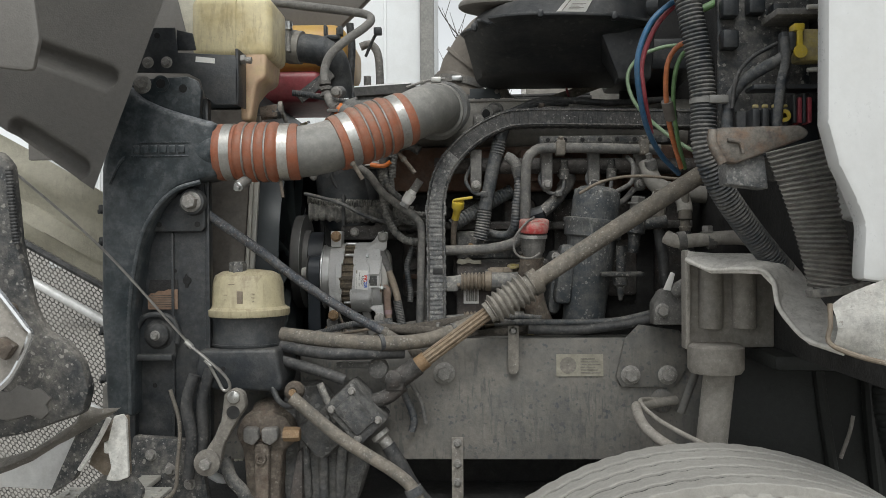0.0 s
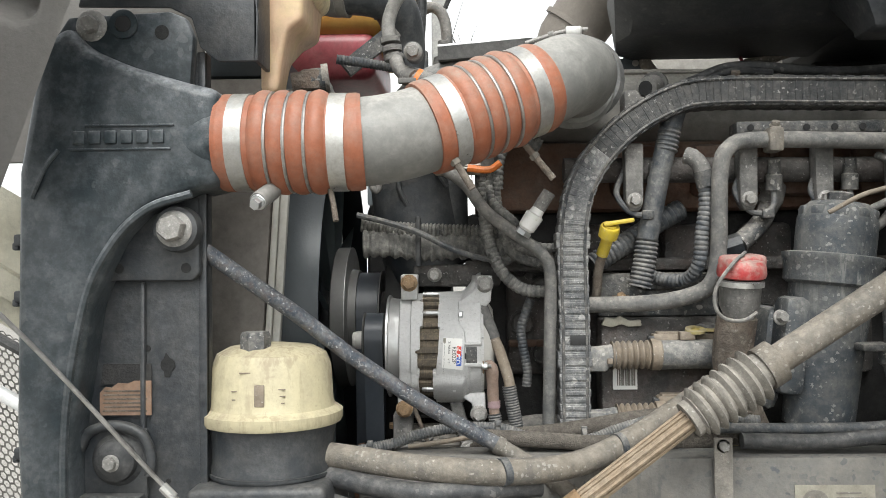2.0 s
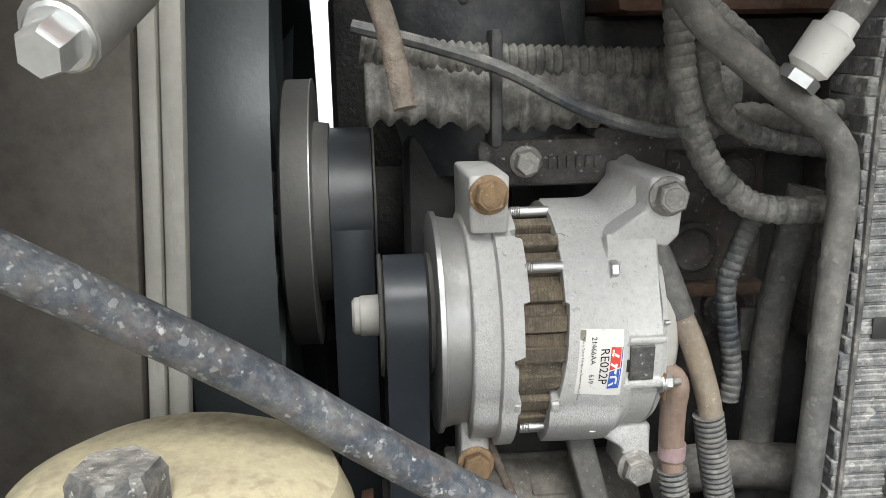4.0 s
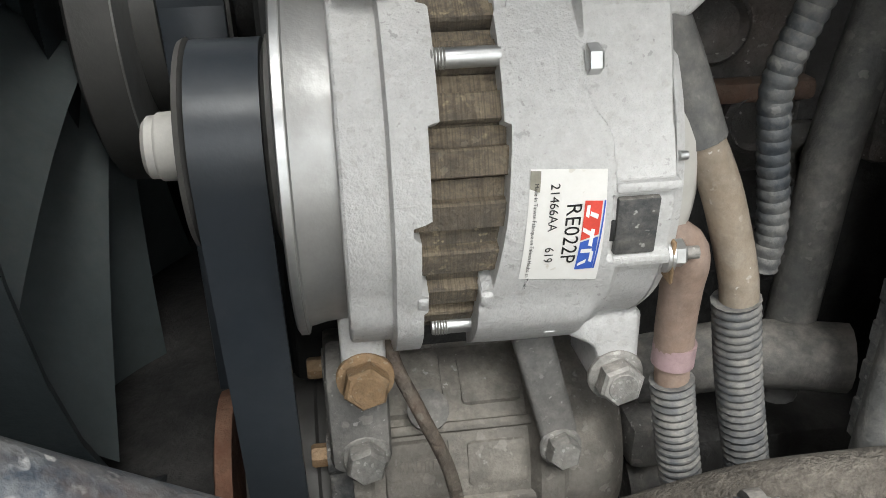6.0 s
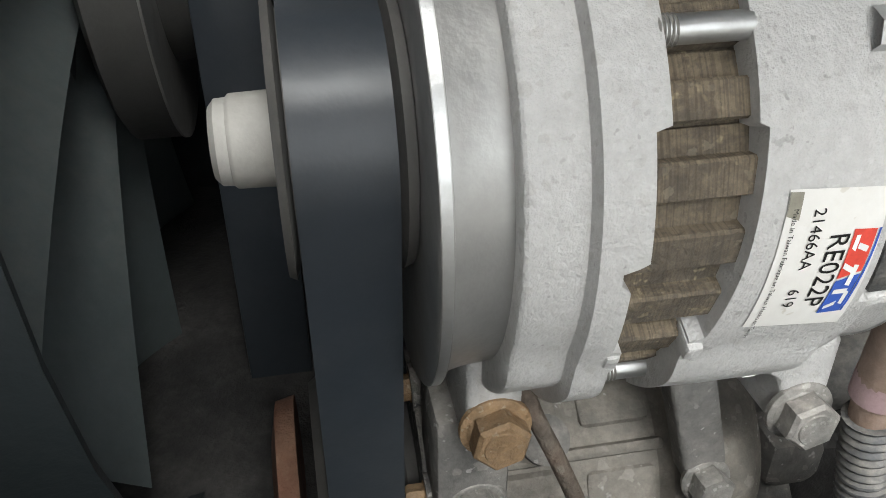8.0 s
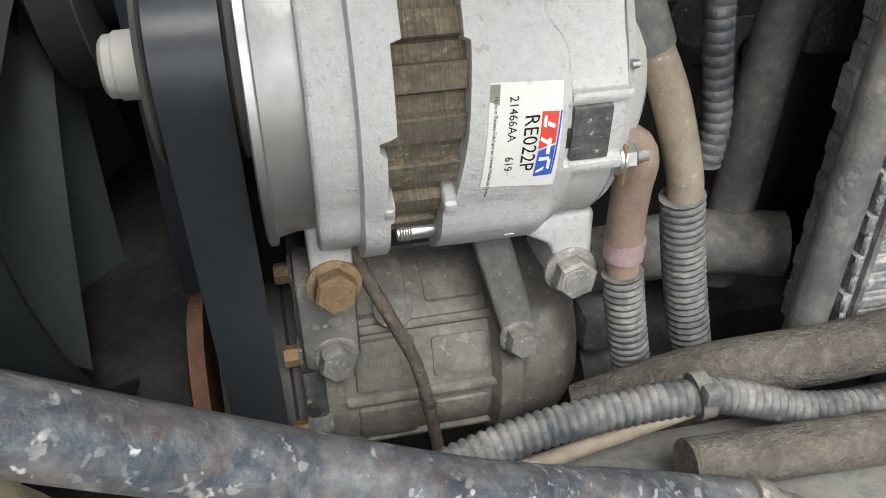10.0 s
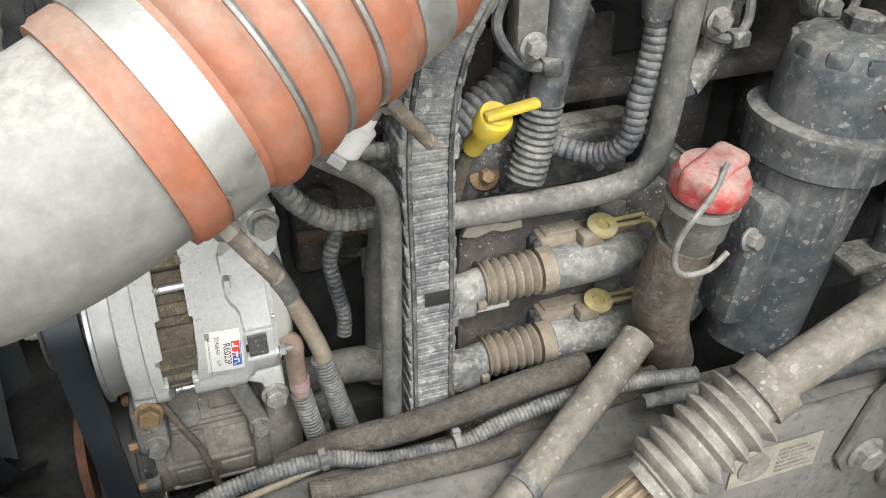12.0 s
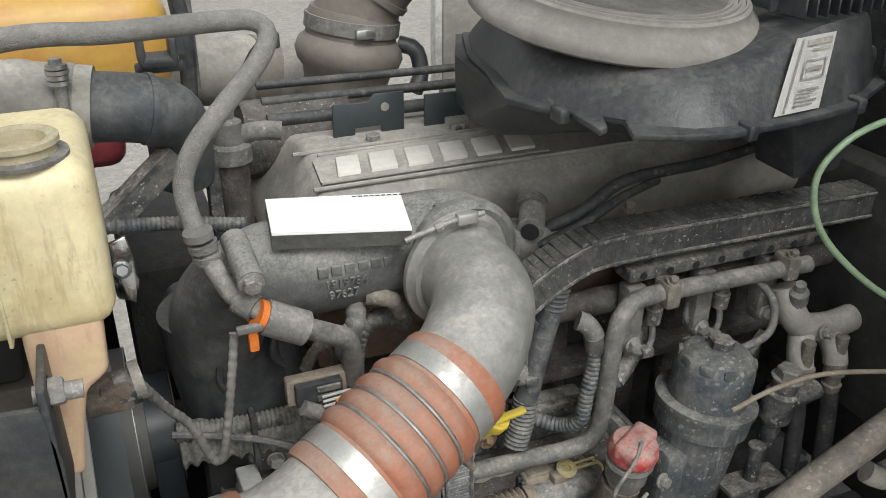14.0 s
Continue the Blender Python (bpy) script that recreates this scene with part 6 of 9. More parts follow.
# ---- oil filler with red cap ----
fill = thing("oil_filler", (0.212, 1.955, 1.22), "grey oil filler neck with a dusty red cap on a cord", "filler cap")
FD = (0.03, -0.12, 1)
part("neck", lathe([(0, 0.018), (0.02, 0.022), (0.03, 0.027), (0.055, 0.028), (0.06, 0.031), (0.066, 0.031), (0.066, 0)], (0.203, 1.948, 1.248), FD, 28), "dusty_grey", fill)
part("neck_band", lathe([(0, 0.0285), (0, 0.0315), (0.007, 0.0315), (0.007, 0.0285)], (0.2045, 1.941, 1.305), FD, 32), "clamp_steel", fill)
capm = lathe([(0, 0.028), (0.002, 0.0315), (0.008, 0.033), (0.018, 0.0315), (0.024, 0.028), (0.027, 0.016), (0.027, 0)], (0.2055, 1.939, 1.315), FD, 32)
box(-0.0325, 0.0325, -0.016, 0.016, -0.016, 0.010, 0.007, axis_matrix((0.2065, 1.936, 1.337), FD) @ Matrix.Rotation(0.25, 4, "Z"), capm, seg=3)
part("cap", capm, "red_cap", fill, "red plastic screw cap")
part("cord", tube([(0.206, 1.922, 1.350), (0.184, 1.905, 1.335), (0.162, 1.903, 1.305), (0.160, 1.903, 1.278), (0.174, 1.905, 1.262), (0.199, 1.908, 1.260), (0.217, 1.912, 1.270)], 0.0026, 8), "grey_hose", fill)

# ---- washer bolt and casting plate behind ----
wb = thing("casting_cover", (0.1, 2.08, 1.25), "dark cast cover plate with rusty washer bolt", "cover")
part("plate", box(0.03, 0.215, 2.072, 2.10, 1.255, 1.322, 0.008), "dusty_black", wb)
part("ridge", box(0.09, 0.20, 2.062, 2.08, 1.296, 1.318, 0.006), "dusty_black", wb)
part("bolt", hexa((0.065, 2.071, 1.285), (0, -1, 0.35), 0.007, 0.010, 2.1), "rust_bolt", wb)
part("torn_gasket", prism([(0.03, 1.246), (0.036, 1.258), (0.05, 1.255), (0.058, 1.26), (0.072, 1.252), (0.088, 1.254), (0.09, 1.244), (0.07, 1.243), (0.06, 1.247), (0.045, 1.242)], 2.036, 2.044, bev=0.002), "label_aged", wb, "torn pale gasket scrap")
part("screw", hexa((0.115, 2.073, 1.312), (0, -1, 0.2), 0.0055, 0.006, 1.4), "zinc", wb)

# ---- engine control unit and its two plugs ----
ecu = thing("control_unit", (0.14, 2.06, 1.03), "dark engine control module with a faded label", "control unit")
part("case", box(0.03, 0.25, 2.045, 2.10, 1.055, 1.255, 0.008), "engine_iron", ecu)
lw = part("label", box(0.047, 0.083, 2.0415, 2.0445, 1.150, 1.192, 0.0005), "label_white", ecu, "worn white label with a printed code")
for k in range(9):
    part("printed_bar", box(0.053 + 0.003 * k, 0.0545 + 0.003 * k + 0.0006 * (k % 3), 2.0405, 2.0413, 1.156, 1.186), "mud_steel", lw)
for zz, x0 in ((1.203, 0.028), (1.112, 0.034)):
    plug = thing("control_plug", (x0 + 0.1, 2.03, zz - 0.02), "dusty black plug with yellow locking lever and tan bellows boot", "connector", group="control unit plugs")
    boot = part("boot", ribbed([(x0 + 0.014, 2.02, zz), (x0 + 0.078, 2.02, zz + 0.001)], 0.0215, 0.0086, 0.28, 28), "cable_tan", plug, "tan ribbed bellows boot")
    part("boot_cuff", lathe([(0, 0.018), (0, 0.0225), (0.003, 0.0232), (0.013, 0.0232), (0.015, 0.021), (0.015, 0.018)], (x0 + 0.070, 2.02, zz + 0.001), X1, 32), "cable_tan", boot)
    b = tube([(x0 - 0.028, 2.015, zz - 0.004), (x0 + 0.000, 2.018, zz - 0.002), (x0 + 0.018, 2.02, zz)], 0.0165, 18)
    box(x0 - 0.03, x0 + 0.008, 2.0, 2.03, zz - 0.022, zz + 0.012, 0.006, bm=b)
    part("cable_tape", b, "plug_mud", plug)
    part("tape_tail", box(x0 + 0.004, x0 + 0.012, 1.995, 2.0, zz - 0.010, zz - 0.002, 0.001), "cable_tan", plug)
    b = tube([(x0 + 0.083, 2.02, zz), (x0 + 0.14, 2.02, zz + 0.001), (x0 + 0.183, 2.021, zz + 0.001)], 0.0212, 24, 0.006, lambda s, n: 1.0 - 0.18 * max(0.0, s / n - 0.75) * 4)
    part("shell", b, "plug_mud", plug)
    b = box(x0 + 0.076, x0 + 0.176, 2.026, 2.062, zz + 0.012, zz + 0.030, 0.003)
    box(x0 + 0.082, x0 + 0.118, 2.030, 2.056, zz + 0.029, zz + 0.033, 0.0015, bm=b)
    part("latch_housing", b, "cable_tan", plug)
    for k in range(3):
        part("latch_tooth", box(x0 + 0.070, x0 + 0.079, 2.026 + 0.011 * k, 2.033 + 0.011 * k, zz + 0.010, zz + 0.027, 0.002), "black_plastic", plug)
    part("latch_block", box(x0 + 0.112, x0 + 0.134, 2.012, 2.028, zz + 0.022, zz + 0.034, 0.002), "cable_tan", plug)
    lv = lathe([(0, 0.0065), (0, 0.0145), (0.0035, 0.0145), (0.0035, 0.0065), (0, 0.0065)], (x0 + 0.136, 2.023, zz + 0.034), (0, -0.3, 1), 28)
    box(x0 + 0.146, x0 + 0.183, 2.017, 2.0205, zz + 0.033, zz + 0.0365, 0.001, bm=lv)
    box(x0 + 0.146, x0 + 0.183, 2.026, 2.0295, zz + 0.034, zz + 0.0375, 0.001, bm=lv)
    part("lever", lv, "yellow_dirty", plug, "faded yellow locking lever")
    part("lever_arm", tube([(x0 + 0.178, 2.023, zz + 0.036), (x0 + 0.188, 2.016, zz + 0.030), (x0 + 0.189, 2.006, zz + 0.010), (x0 + 0.176, 2.000, zz - 0.012)], 0.0022, 8), "yellow_dirty", plug)
    part("rubber_lug", lathe([(0, 0.016), (0.010, 0.015), (0.013, 0.008), (0.013, 0.0)], (x0 + 0.158, 2.050, zz + 0.032), (0, 0, 1), 20), "dusty_grey", plug)
pipe("yellow_clip", [(0.15, 1.99, 1.075), (0.18, 1.985, 1.085), (0.215, 1.985, 1.078)], 0.006, "yellow_dirty", "yellow plastic locking clip under the plug", "clip")

# ---- thin tube, sensor and looms left of the duct ----
tt = thing("drain_tube", (-0.05, 1.985, 1.07), "dusty bent steel tube beside the wiring duct", "pipe")
part("tube", tube([(-0.20, 1.985, 1.475), (-0.168, 1.985, 1.452), (-0.140, 1.985, 1.414), (-0.095, 1.985, 1.378), (-0.061, 1.985, 1.352), (-0.049, 1.985, 1.322), (-0.051, 1.985, 1.22), (-0.055, 1.985, 1.075)], 0.0088, 14, 0.008), "grey_hose", tt)
ws = thing("pressure_sensor", (-0.06, 1.975, 1.38), "white plastic sensor plug with dark lead", "sensor")
part("body", lathe([(0, 0.008), (0.004, 0.0125), (0.026, 0.0135), (0.028, 0.010), (0.036, 0.009), (0.036, 0)], (-0.085, 1.975, 1.385), (0.55, -0.1, 0.83), 20), "label_white", ws)
part("plug", tube([(-0.066, 1.972, 1.414), (-0.050, 1.972, 1.438)], 0.0095, 10), "dusty_grey", ws)
part("base", hexa((-0.089, 1.976, 1.379), (0.55, -0.1, 0.83), 0.012, 0.008, 0), "zinc", ws)
loom_lines = (
    ([(-0.145, 2.02, 1.475), (-0.142, 2.02, 1.42), (-0.135, 2.02, 1.372), (-0.120, 2.02, 1.332), (-0.097, 2.02, 1.307), (-0.074, 2.02, 1.298), (-0.03, 2.02, 1.297)], 0.0105),
    ([(-0.125, 2.04, 1.47), (-0.120, 2.04, 1.42), (-0.108, 2.04, 1.368), (-0.086, 2.04, 1.346), (-0.059, 2.04, 1.338), (-0.03, 2.03, 1.335)], 0.0085),
    ([(-0.135, 2.02, 1.47), (-0.13, 2.015, 1.43), (-0.10, 2.01, 1.40), (-0.07, 2.015, 1.365), (-0.03, 2.01, 1.36)], 0.008),
    ([(-0.115, 2.06, 1.34), (-0.085, 2.05, 1.355), (-0.06, 2.04, 1.352), (-0.03, 2.03, 1.345)], 0.009),
)
for pts, r_ in loom_lines:
    pipe("engine_loom", pts, r_ * 0.9, "harness_dust", "dusty taped wiring loom on the engine side", "wiring", rib=(0.0070, 0.12))
pipe("thin_loom", [(-0.072, 2.05, 1.285), (-0.077, 2.05, 1.273), (-0.087, 2.05, 1.242), (-0.085, 2.05, 1.216), (-0.079, 2.05, 1.178), (-0.08, 2.05, 1.155)], 0.0072, "loom", "black ribbed loom down behind the drain tube", "wiring", rib=(0.0056, 0.11))
pipe("coolant_pipe", [(-0.02, 2.08, 1.30), (-0.036, 2.08, 1.209), (-0.040, 2.08, 1.144), (-0.044, 2.08, 1.06)], 0.0125, "grey_hose", "grey steel coolant pipe behind the alternator", "pipe")
pipe("lower_pipe", [(-0.12, 2.09, 1.075), (-0.07, 2.075, 1.09), (-0.02, 2.06, 1.092)], 0.018, "grey_hose", "dusty short coolant pipe stub", "pipe")
clp = thing("loom_clip", (-0.03, 2.115, 1.18), "steel loom clip with a bolt", "clip")
part("tab", box(-0.045, -0.015, 2.112, 2.118, 1.165, 1.20, 0.002), "dusty_grey", clp)
part("bolt", hexa((-0.028, 2.112, 1.182), (0, -1, 0), 0.007, 0.006), "bolt_steel", clp)

# upper harness over the alternator
hb_ = thing("harness_trunk", (-0.2, 2.1, 1.35), "creased dusty black wiring trunk over the alternator", "wiring")
rng_h = random.Random(12)
b = bmesh.new()
rings_ = []
for k in range(150):
    x_ = -0.328 + 0.00172 * k
    pleat = 0.0016 * math.sin(k * 0.72 + 1.4 * math.sin(k * 0.11)) + rng_h.uniform(-0.0005, 0.0005)
    sag = 0.0022 * math.sin(k * 0.085) - 0.00007 * k
    ring_ = []
    for q in range(24):
        a = 2 * math.pi * q / 24
        cy, cz = math.cos(a), math.sin(a)
        p_ = (abs(cy) ** 4 + abs(cz) ** 4) ** -0.25
        front_ = max(0.0, -cy) + max(0.0, -cz)
        ring_.append(b.verts.new((x_, 2.102 + (0.023 * p_ + pleat * front_) * cy, 1.3725 + sag + (0.0222 * p_ + 1.2 * pleat * front_) * cz)))
    rings_.append(ring_)
for a_, c_ in zip(rings_, rings_[1:]):
    for q in range(24):
        b.faces.new((a_[q], a_[(q + 1) % 24], c_[(q + 1) % 24], c_[q]))
b.faces.new(rings_[0])
b.faces.new(rings_[-1])
bmesh.ops.recalc_face_normals(b, faces=b.faces[:])
part("trunk", b, "harness_dust", hb_, "creased dusty black sleeve", 70)
part("loom", ribbed([(-0.33, 2.09, 1.402), (-0.27, 2.09, 1.393), (-0.18, 2.09, 1.388), (-0.09, 2.085, 1.385)], 0.0125, 0.006, 0.2, 14), "harness_dust", hb_)
part("tie", box(-0.246, -0.238, 2.072, 2.125, 1.335, 1.412, 0.003), "black_rubber", hb_)
part("thin_wire", tube([(-0.335, 2.07, 1.415), (-0.288, 2.065, 1.403), (-0.238, 2.06, 1.386), (-0.189, 2.055, 1.361), (-0.14, 2.055, 1.346), (-0.10, 2.06, 1.345)], 0.0045, 8), "loom", hb_)
mp = thing("alternator_bracket", (-0.19, 2.11, 1.1), "dark cast alternator bracket with raised bars", "bracket")
part("beam", box(-0.252, -0.115, 2.098, 2.15, 1.303, 1.338, 0.006), "engine_iron", mp)
part("bolt", hexa((-0.218, 2.094, 1.322), (0, -1, 0), 0.0095, 0.009, 1.2), "bolt_steel", mp)
for k in range(6):
    part("raised_bar", box(-0.202 + 0.0066 * k, -0.1972 + 0.0066 * k, 2.0955, 2.0985, 1.316, 1.325, 0.0006), "engine_iron", mp)
# near-black colour paints the shade in the gap behind the alternator
part("post", box(-0.30, -0.24, 2.13, 2.2, 0.9, 1.34, 0.01), "gap_shade", mp)
part("lower_beam", box(-0.27, -0.13, 2.09, 2.16, 1.10, 1.135, 0.006), "engine_dark", mp)

# alternator cables
c1 = thing("alternator_cable", (-0.1, 2.03, 1.05), "tan battery cable sleeved in grey ribbed loom", "cable")
part("sleeve", tube([(-0.152, 2.035, 1.285), (-0.142, 2.03, 1.262), (-0.129, 2.025, 1.228)], 0.0105, 12), "grey_hose", c1)
part("wire", tube([(-0.131, 2.0255, 1.234), (-0.120, 2.02, 1.208), (-0.109, 2.018, 1.172), (-0.106, 2.018, 1.155)], 0.0082, 12), "cable_tan", c1)
part("loom", ribbed([(-0.108, 2.018, 1.160), (-0.101, 2.018, 1.12), (-0.092, 2.015, 1.075), (-0.085, 2.01, 1.04)], 0.0105, 0.0039, 0.13, 14), "loom", c1)
c2 = thing("alternator_cable", (-0.12, 2.02, 1.05), "pink brown battery cable bent down from the terminal", "cable")
part("boot", tube([(-0.148, 2.022, 1.189), (-0.1400, 2.019, 1.1900), (-0.1335, 2.018, 1.1845), (-0.1318, 2.020, 1.166), (-0.1312, 2.022, 1.146), (-0.1300, 2.023, 1.132)], 0.0086, 20, 0.003, lambda s, n: 1.0 + 0.18 * math.exp(-((s / n - 0.30) / 0.16) ** 2)), "cable_pink", c2)
part("band", lathe([(0, 0.0086), (0, 0.0093), (0.0105, 0.0093), (0.0105, 0.0086)], (-0.1300, 2.023, 1.1275), (0.02, 0, 1), 24), "band_pink", c2, "faded pink band")
part("wire", tube([(-0.1302, 2.023, 1.135), (-0.1294, 2.023, 1.120), (-0.1280, 2.022, 1.105)], 0.0076, 16), "cable_pink", c2)
part("loom", ribbed([(-0.1294, 2.0225, 1.1185), (-0.1265, 2.021, 1.098), (-0.1220, 2.018, 1.070), (-0.1160, 2.012, 1.035)], 0.0100, 0.0039, 0.15, 18), "loom", c2)
part("terminal_stud", tube([(-0.1500, 2.0065, 1.1905), (-0.1335, 2.0055, 1.1905)], 0.0026, 12), "bolt_steel", c2)
part("terminal_nut", hexa((-0.1440, 2.0062, 1.1905), (1, 0, 0), 0.0056, 0.0048, 1.25), "zinc", c2)
part("terminal_washer", lathe([(0, 0.003), (0, 0.0072), (0.0014, 0.0072), (0.0014, 0.003)], (-0.1475, 2.0063, 1.1905), X1, 24), "zinc", c2)
part("lug", box(-0.1462, -0.1446, 2.0000, 2.0150, 1.1800, 1.1985, 0.0007, seg=1), "rust_bolt", c2, "copper cable lug")

# ---- looms and hoses along the chassis rail ----
lo = thing("rail_loom", (0.0, 1.94, 1.08), "grey ribbed wiring loom with zip ties along the rail", "wiring")
part("loom", ribbed([(-0.33, 1.92, 1.085), (-0.27, 1.93, 1.095), (-0.242, 1.936, 1.104), (-0.19, 1.942, 1.113), (-0.125, 1.945, 1.112), (-0.075, 1.94, 1.098), (-0.008, 1.935, 1.098), (0.036, 1.935, 1.112), (0.095, 1.93, 1.128), (0.16, 1.925, 1.13), (0.22, 1.92, 1.125)], 0.0078, 0.0038, 0.14, 12), "loom", lo)
for tx, tz in ((-0.127, 1.113), (-0.010, 1.104), (-0.30, 1.09)):
    ty = 1.945 if tx > -0.2 else 1.925
    tie = part("zip_tie", ring((tx, ty - (0.01 if tx > -0.05 else 0), tz), (1, 0, 0.1), 0.0085, 0.006, 0.0014, 20), "grey_hose", lo, "pale zip tie")
    part("zip_head", box(tx - 0.004, tx + 0.004, ty - 0.0115, ty - 0.005, tz + 0.004, tz + 0.012, 0.0015), "loom", tie)
pipe("rail_hose", [(-0.16, 1.985, 1.07), (-0.11, 1.975, 1.092), (-0.05, 1.968, 1.100), (0.0, 1.965, 1.108), (0.06, 1.965, 1.118), (0.13, 1.965, 1.125)], 0.0135, "hose_fuzzy", "fuzzy brown dusty hose along the rail", "hose")
pipe("rail_hose", [(-0.16, 1.975, 1.055), (-0.08, 1.96, 1.065), (0.02, 1.952, 1.075), (0.12, 1.95, 1.09), (0.2, 1.95, 1.10)], 0.013, "hose_fuzzy", "dusty brown hose below the loom on the rail", "hose")
pipe("rail_hose", [(-0.145, 1.918, 1.106), (-0.096, 1.918, 1.103), (-0.045, 1.918, 1.1), (-0.001, 1.918, 1.097), (0.04, 1.918, 1.099)], 0.0105, "hose_fuzzy", "fuzzy dark brown hose sagging under the loom", "hose")
pipe("cream_wire", [(-0.25, 1.935, 1.090), (-0.19, 1.94, 1.097), (-0.13, 1.943, 1.108)], 0.0035, "cable_tan", "thin cream wire beside the loom", "wire")
pipe("coolant_hose", [(0.005, 2.01, 1.055), (0.06, 1.995, 1.062), (0.12, 1.985, 1.068), (0.18, 1.98, 1.078)], 0.019, "dusty_black", "thick black coolant hose with mud spots", "hose")
pipe("rail_hose", [(0.19, 1.90, 1.103), (0.30, 1.90, 1.102), (0.40, 1.89, 1.115), (0.47, 1.88, 1.13)], 0.0105, "black_hose", "black taped hose running on the rail top", "hose")
pipe("rail_loom", [(0.16, 1.91, 1.118), (0.28, 1.905, 1.118), (0.38, 1.90, 1.122), (0.46, 1.89, 1.14)], 0.007, "loom", "thin dusty loom running on the rail top", "wiring")
big = thing("steering_hose", (-0.1, 1.83, 1.08), "thick tan return hose from the reservoir with ties", "hose")
part("hose", tube([(-0.34, 1.83, 1.102), (-0.21, 1.80, 1.091), (-0.10, 1.81, 1.085), (-0.02, 1.845, 1.090), (0.055, 1.885, 1.115), (0.11, 1.912, 1.142), (0.165, 1.94, 1.17)], 0.0158, 18, 0.012), "tan_pipe", big)
for s_ in ((-0.125, 1.803, 1.0865), (0.025, 1.868, 1.103)):
    part("tie", tube([(s_[0] - 0.004, s_[1] - 0.002, s_[2]), (s_[0] + 0.004, s_[1] + 0.002, s_[2] + 0.001)], 0.0172, 18), "loom", big)
pipe("steering_hose", [(-0.34, 1.82, 1.078), (-0.24, 1.79, 1.066), (-0.16, 1.80, 1.064), (-0.08, 1.83, 1.062)], 0.0125, "black_hose", "black hose from the reservoir base", "hose")
pipe("steering_hose", [(-0.34, 1.81, 1.05), (-0.25, 1.78, 1.03), (-0.20, 1.78, 1.012)], 0.0115, "black_hose", "short black hose below the reservoir", "hose")

# ---- steering shaft ----
st = thing("steering_shaft", (0.1, 1.81, 1.0), "tan steering shaft with rubber bellows and splined end", "steering shaft")
part("column", tube([(0.19, 1.816, 1.206), (0.36, 1.805, 1.318), (0.545, 1.79, 1.437)], 0.0185, 20, 0.03), "tan_pipe", st)
b = bmesh.new()
bl, L_ = smooth_path([(0.098, 1.806, 1.147), (0.198, 1.816, 1.211)], 0.0022)
tube([tuple(q) for q in bl], 0.035, 26, 0.0022, lambda s, n: (0.66 + 0.08 * (s / n)) + 0.30 * (1 - abs(((s / 0.0130) % 1.0) * 2 - 1)) ** 0.8 if 0.010 < s < n - 0.018 else 0.66, b)
part("bellows", b, "mud_steel", st, "ribbed dusty rubber bellows")
part("collar", tube([(0.190, 1.8155, 1.206), (0.208, 1.817, 1.217)], 0.0275, 24), "tan_pipe", st)
splined = part("splined_shaft", tube([(0.10, 1.807, 1.148), (-0.045, 1.798, 1.042)], 0.0125, 20, 0.02), "splined", st, "rusty splined shaft")
for k in range(10):
    a = 2 * math.pi * k / 10
    dd = Vector((-0.145, -0.009, -0.106)).normalized()
    s1_ = dd.orthogonal().normalized()
    s2_ = dd.cross(s1_)
    off = 0.0125 * (math.cos(a) * s1_ + math.sin(a) * s2_)
    part("spline", tube([tuple(Vector((0.098, 1.807, 1.147)) + off), tuple(Vector((-0.030, 1.799, 1.053)) + off)], 0.0026, 6, 0.05), "splined", splined)
part("shaft_collar", tube([(-0.030, 1.799, 1.053), (-0.050, 1.798, 1.038)], 0.0175, 20), "rust_bolt", st)
uj = bmesh.new()
tube([(-0.048, 1.798, 1.040), (-0.075, 1.797, 1.020), (-0.095, 1.797, 1.008)], 0.021, 12, bm=uj)
box(-0.115, -0.075, 1.778, 1.818, 0.988, 1.022, 0.008, bm=uj)
part("universal_joint", uj, "engine_iron", st, "dark greasy universal joint")
part("joint_cap", lathe([(0, 0.017), (0.012, 0.017), (0.015, 0.012), (0.015, 0)], (-0.098, 1.782, 1.016), (0, -1, 0), 20), "engine_iron", st)
part("joint_fork", tube([(-0.08, 1.80, 1.0), (-0.11, 1.80, 0.975), (-0.14, 1.80, 0.965)], 0.016, 12), "engine_iron", st)

# ---- steering gear and linkage ----
sg = thing("steering_gear", (-0.2, 1.80, 0.8), "grimy cast steering gear box", "steering gear")
gm = Matrix.Translation((-0.175, 1.80, 0.945)) @ Matrix.Rotation(radians(48), 4, "Y")
part("head", box(-0.055, 0.055, -0.045, 0.06, -0.04, 0.04, 0.008, gm), "gear_grey", sg)
for k in range(4):
    part("head_bolt", hexa(tuple(gm @ Vector((-0.04 if k % 2 else 0.04, -0.046, -0.028 if k < 2 else 0.028))), tuple(gm.to_3x3() @ Vector((0, -1, 0))), 0.007, 0.007, 1.2), "bolt_steel", sg)
part("head_plate", box(-0.036, 0.036, -0.052, -0.044, -0.026, 0.026, 0.004, gm), "gear_grey", sg)
part("casting", box(-0.06, 0.03, -0.02, 0.08, -0.13, -0.02, 0.02, gm), "gear_grey", sg)
part("lower_casting", prism([(-0.335, 0.99), (-0.26, 1.00), (-0.20, 0.92), (-0.15, 0.84), (-0.18, 0.74), (-0.33, 0.72), (-0.36, 0.85)], 1.82, 1.90, bev=0.015), "gear_grey", sg)
for k in range(3):
    part("casting_rib", tube([(-0.30 + 0.045 * k, 1.818, 0.965 - 0.03 * k), (-0.29 + 0.04 * k, 1.812, 0.86), (-0.285 + 0.035 * k, 1.818, 0.76)], 0.011, 10), "gear_grey", sg)
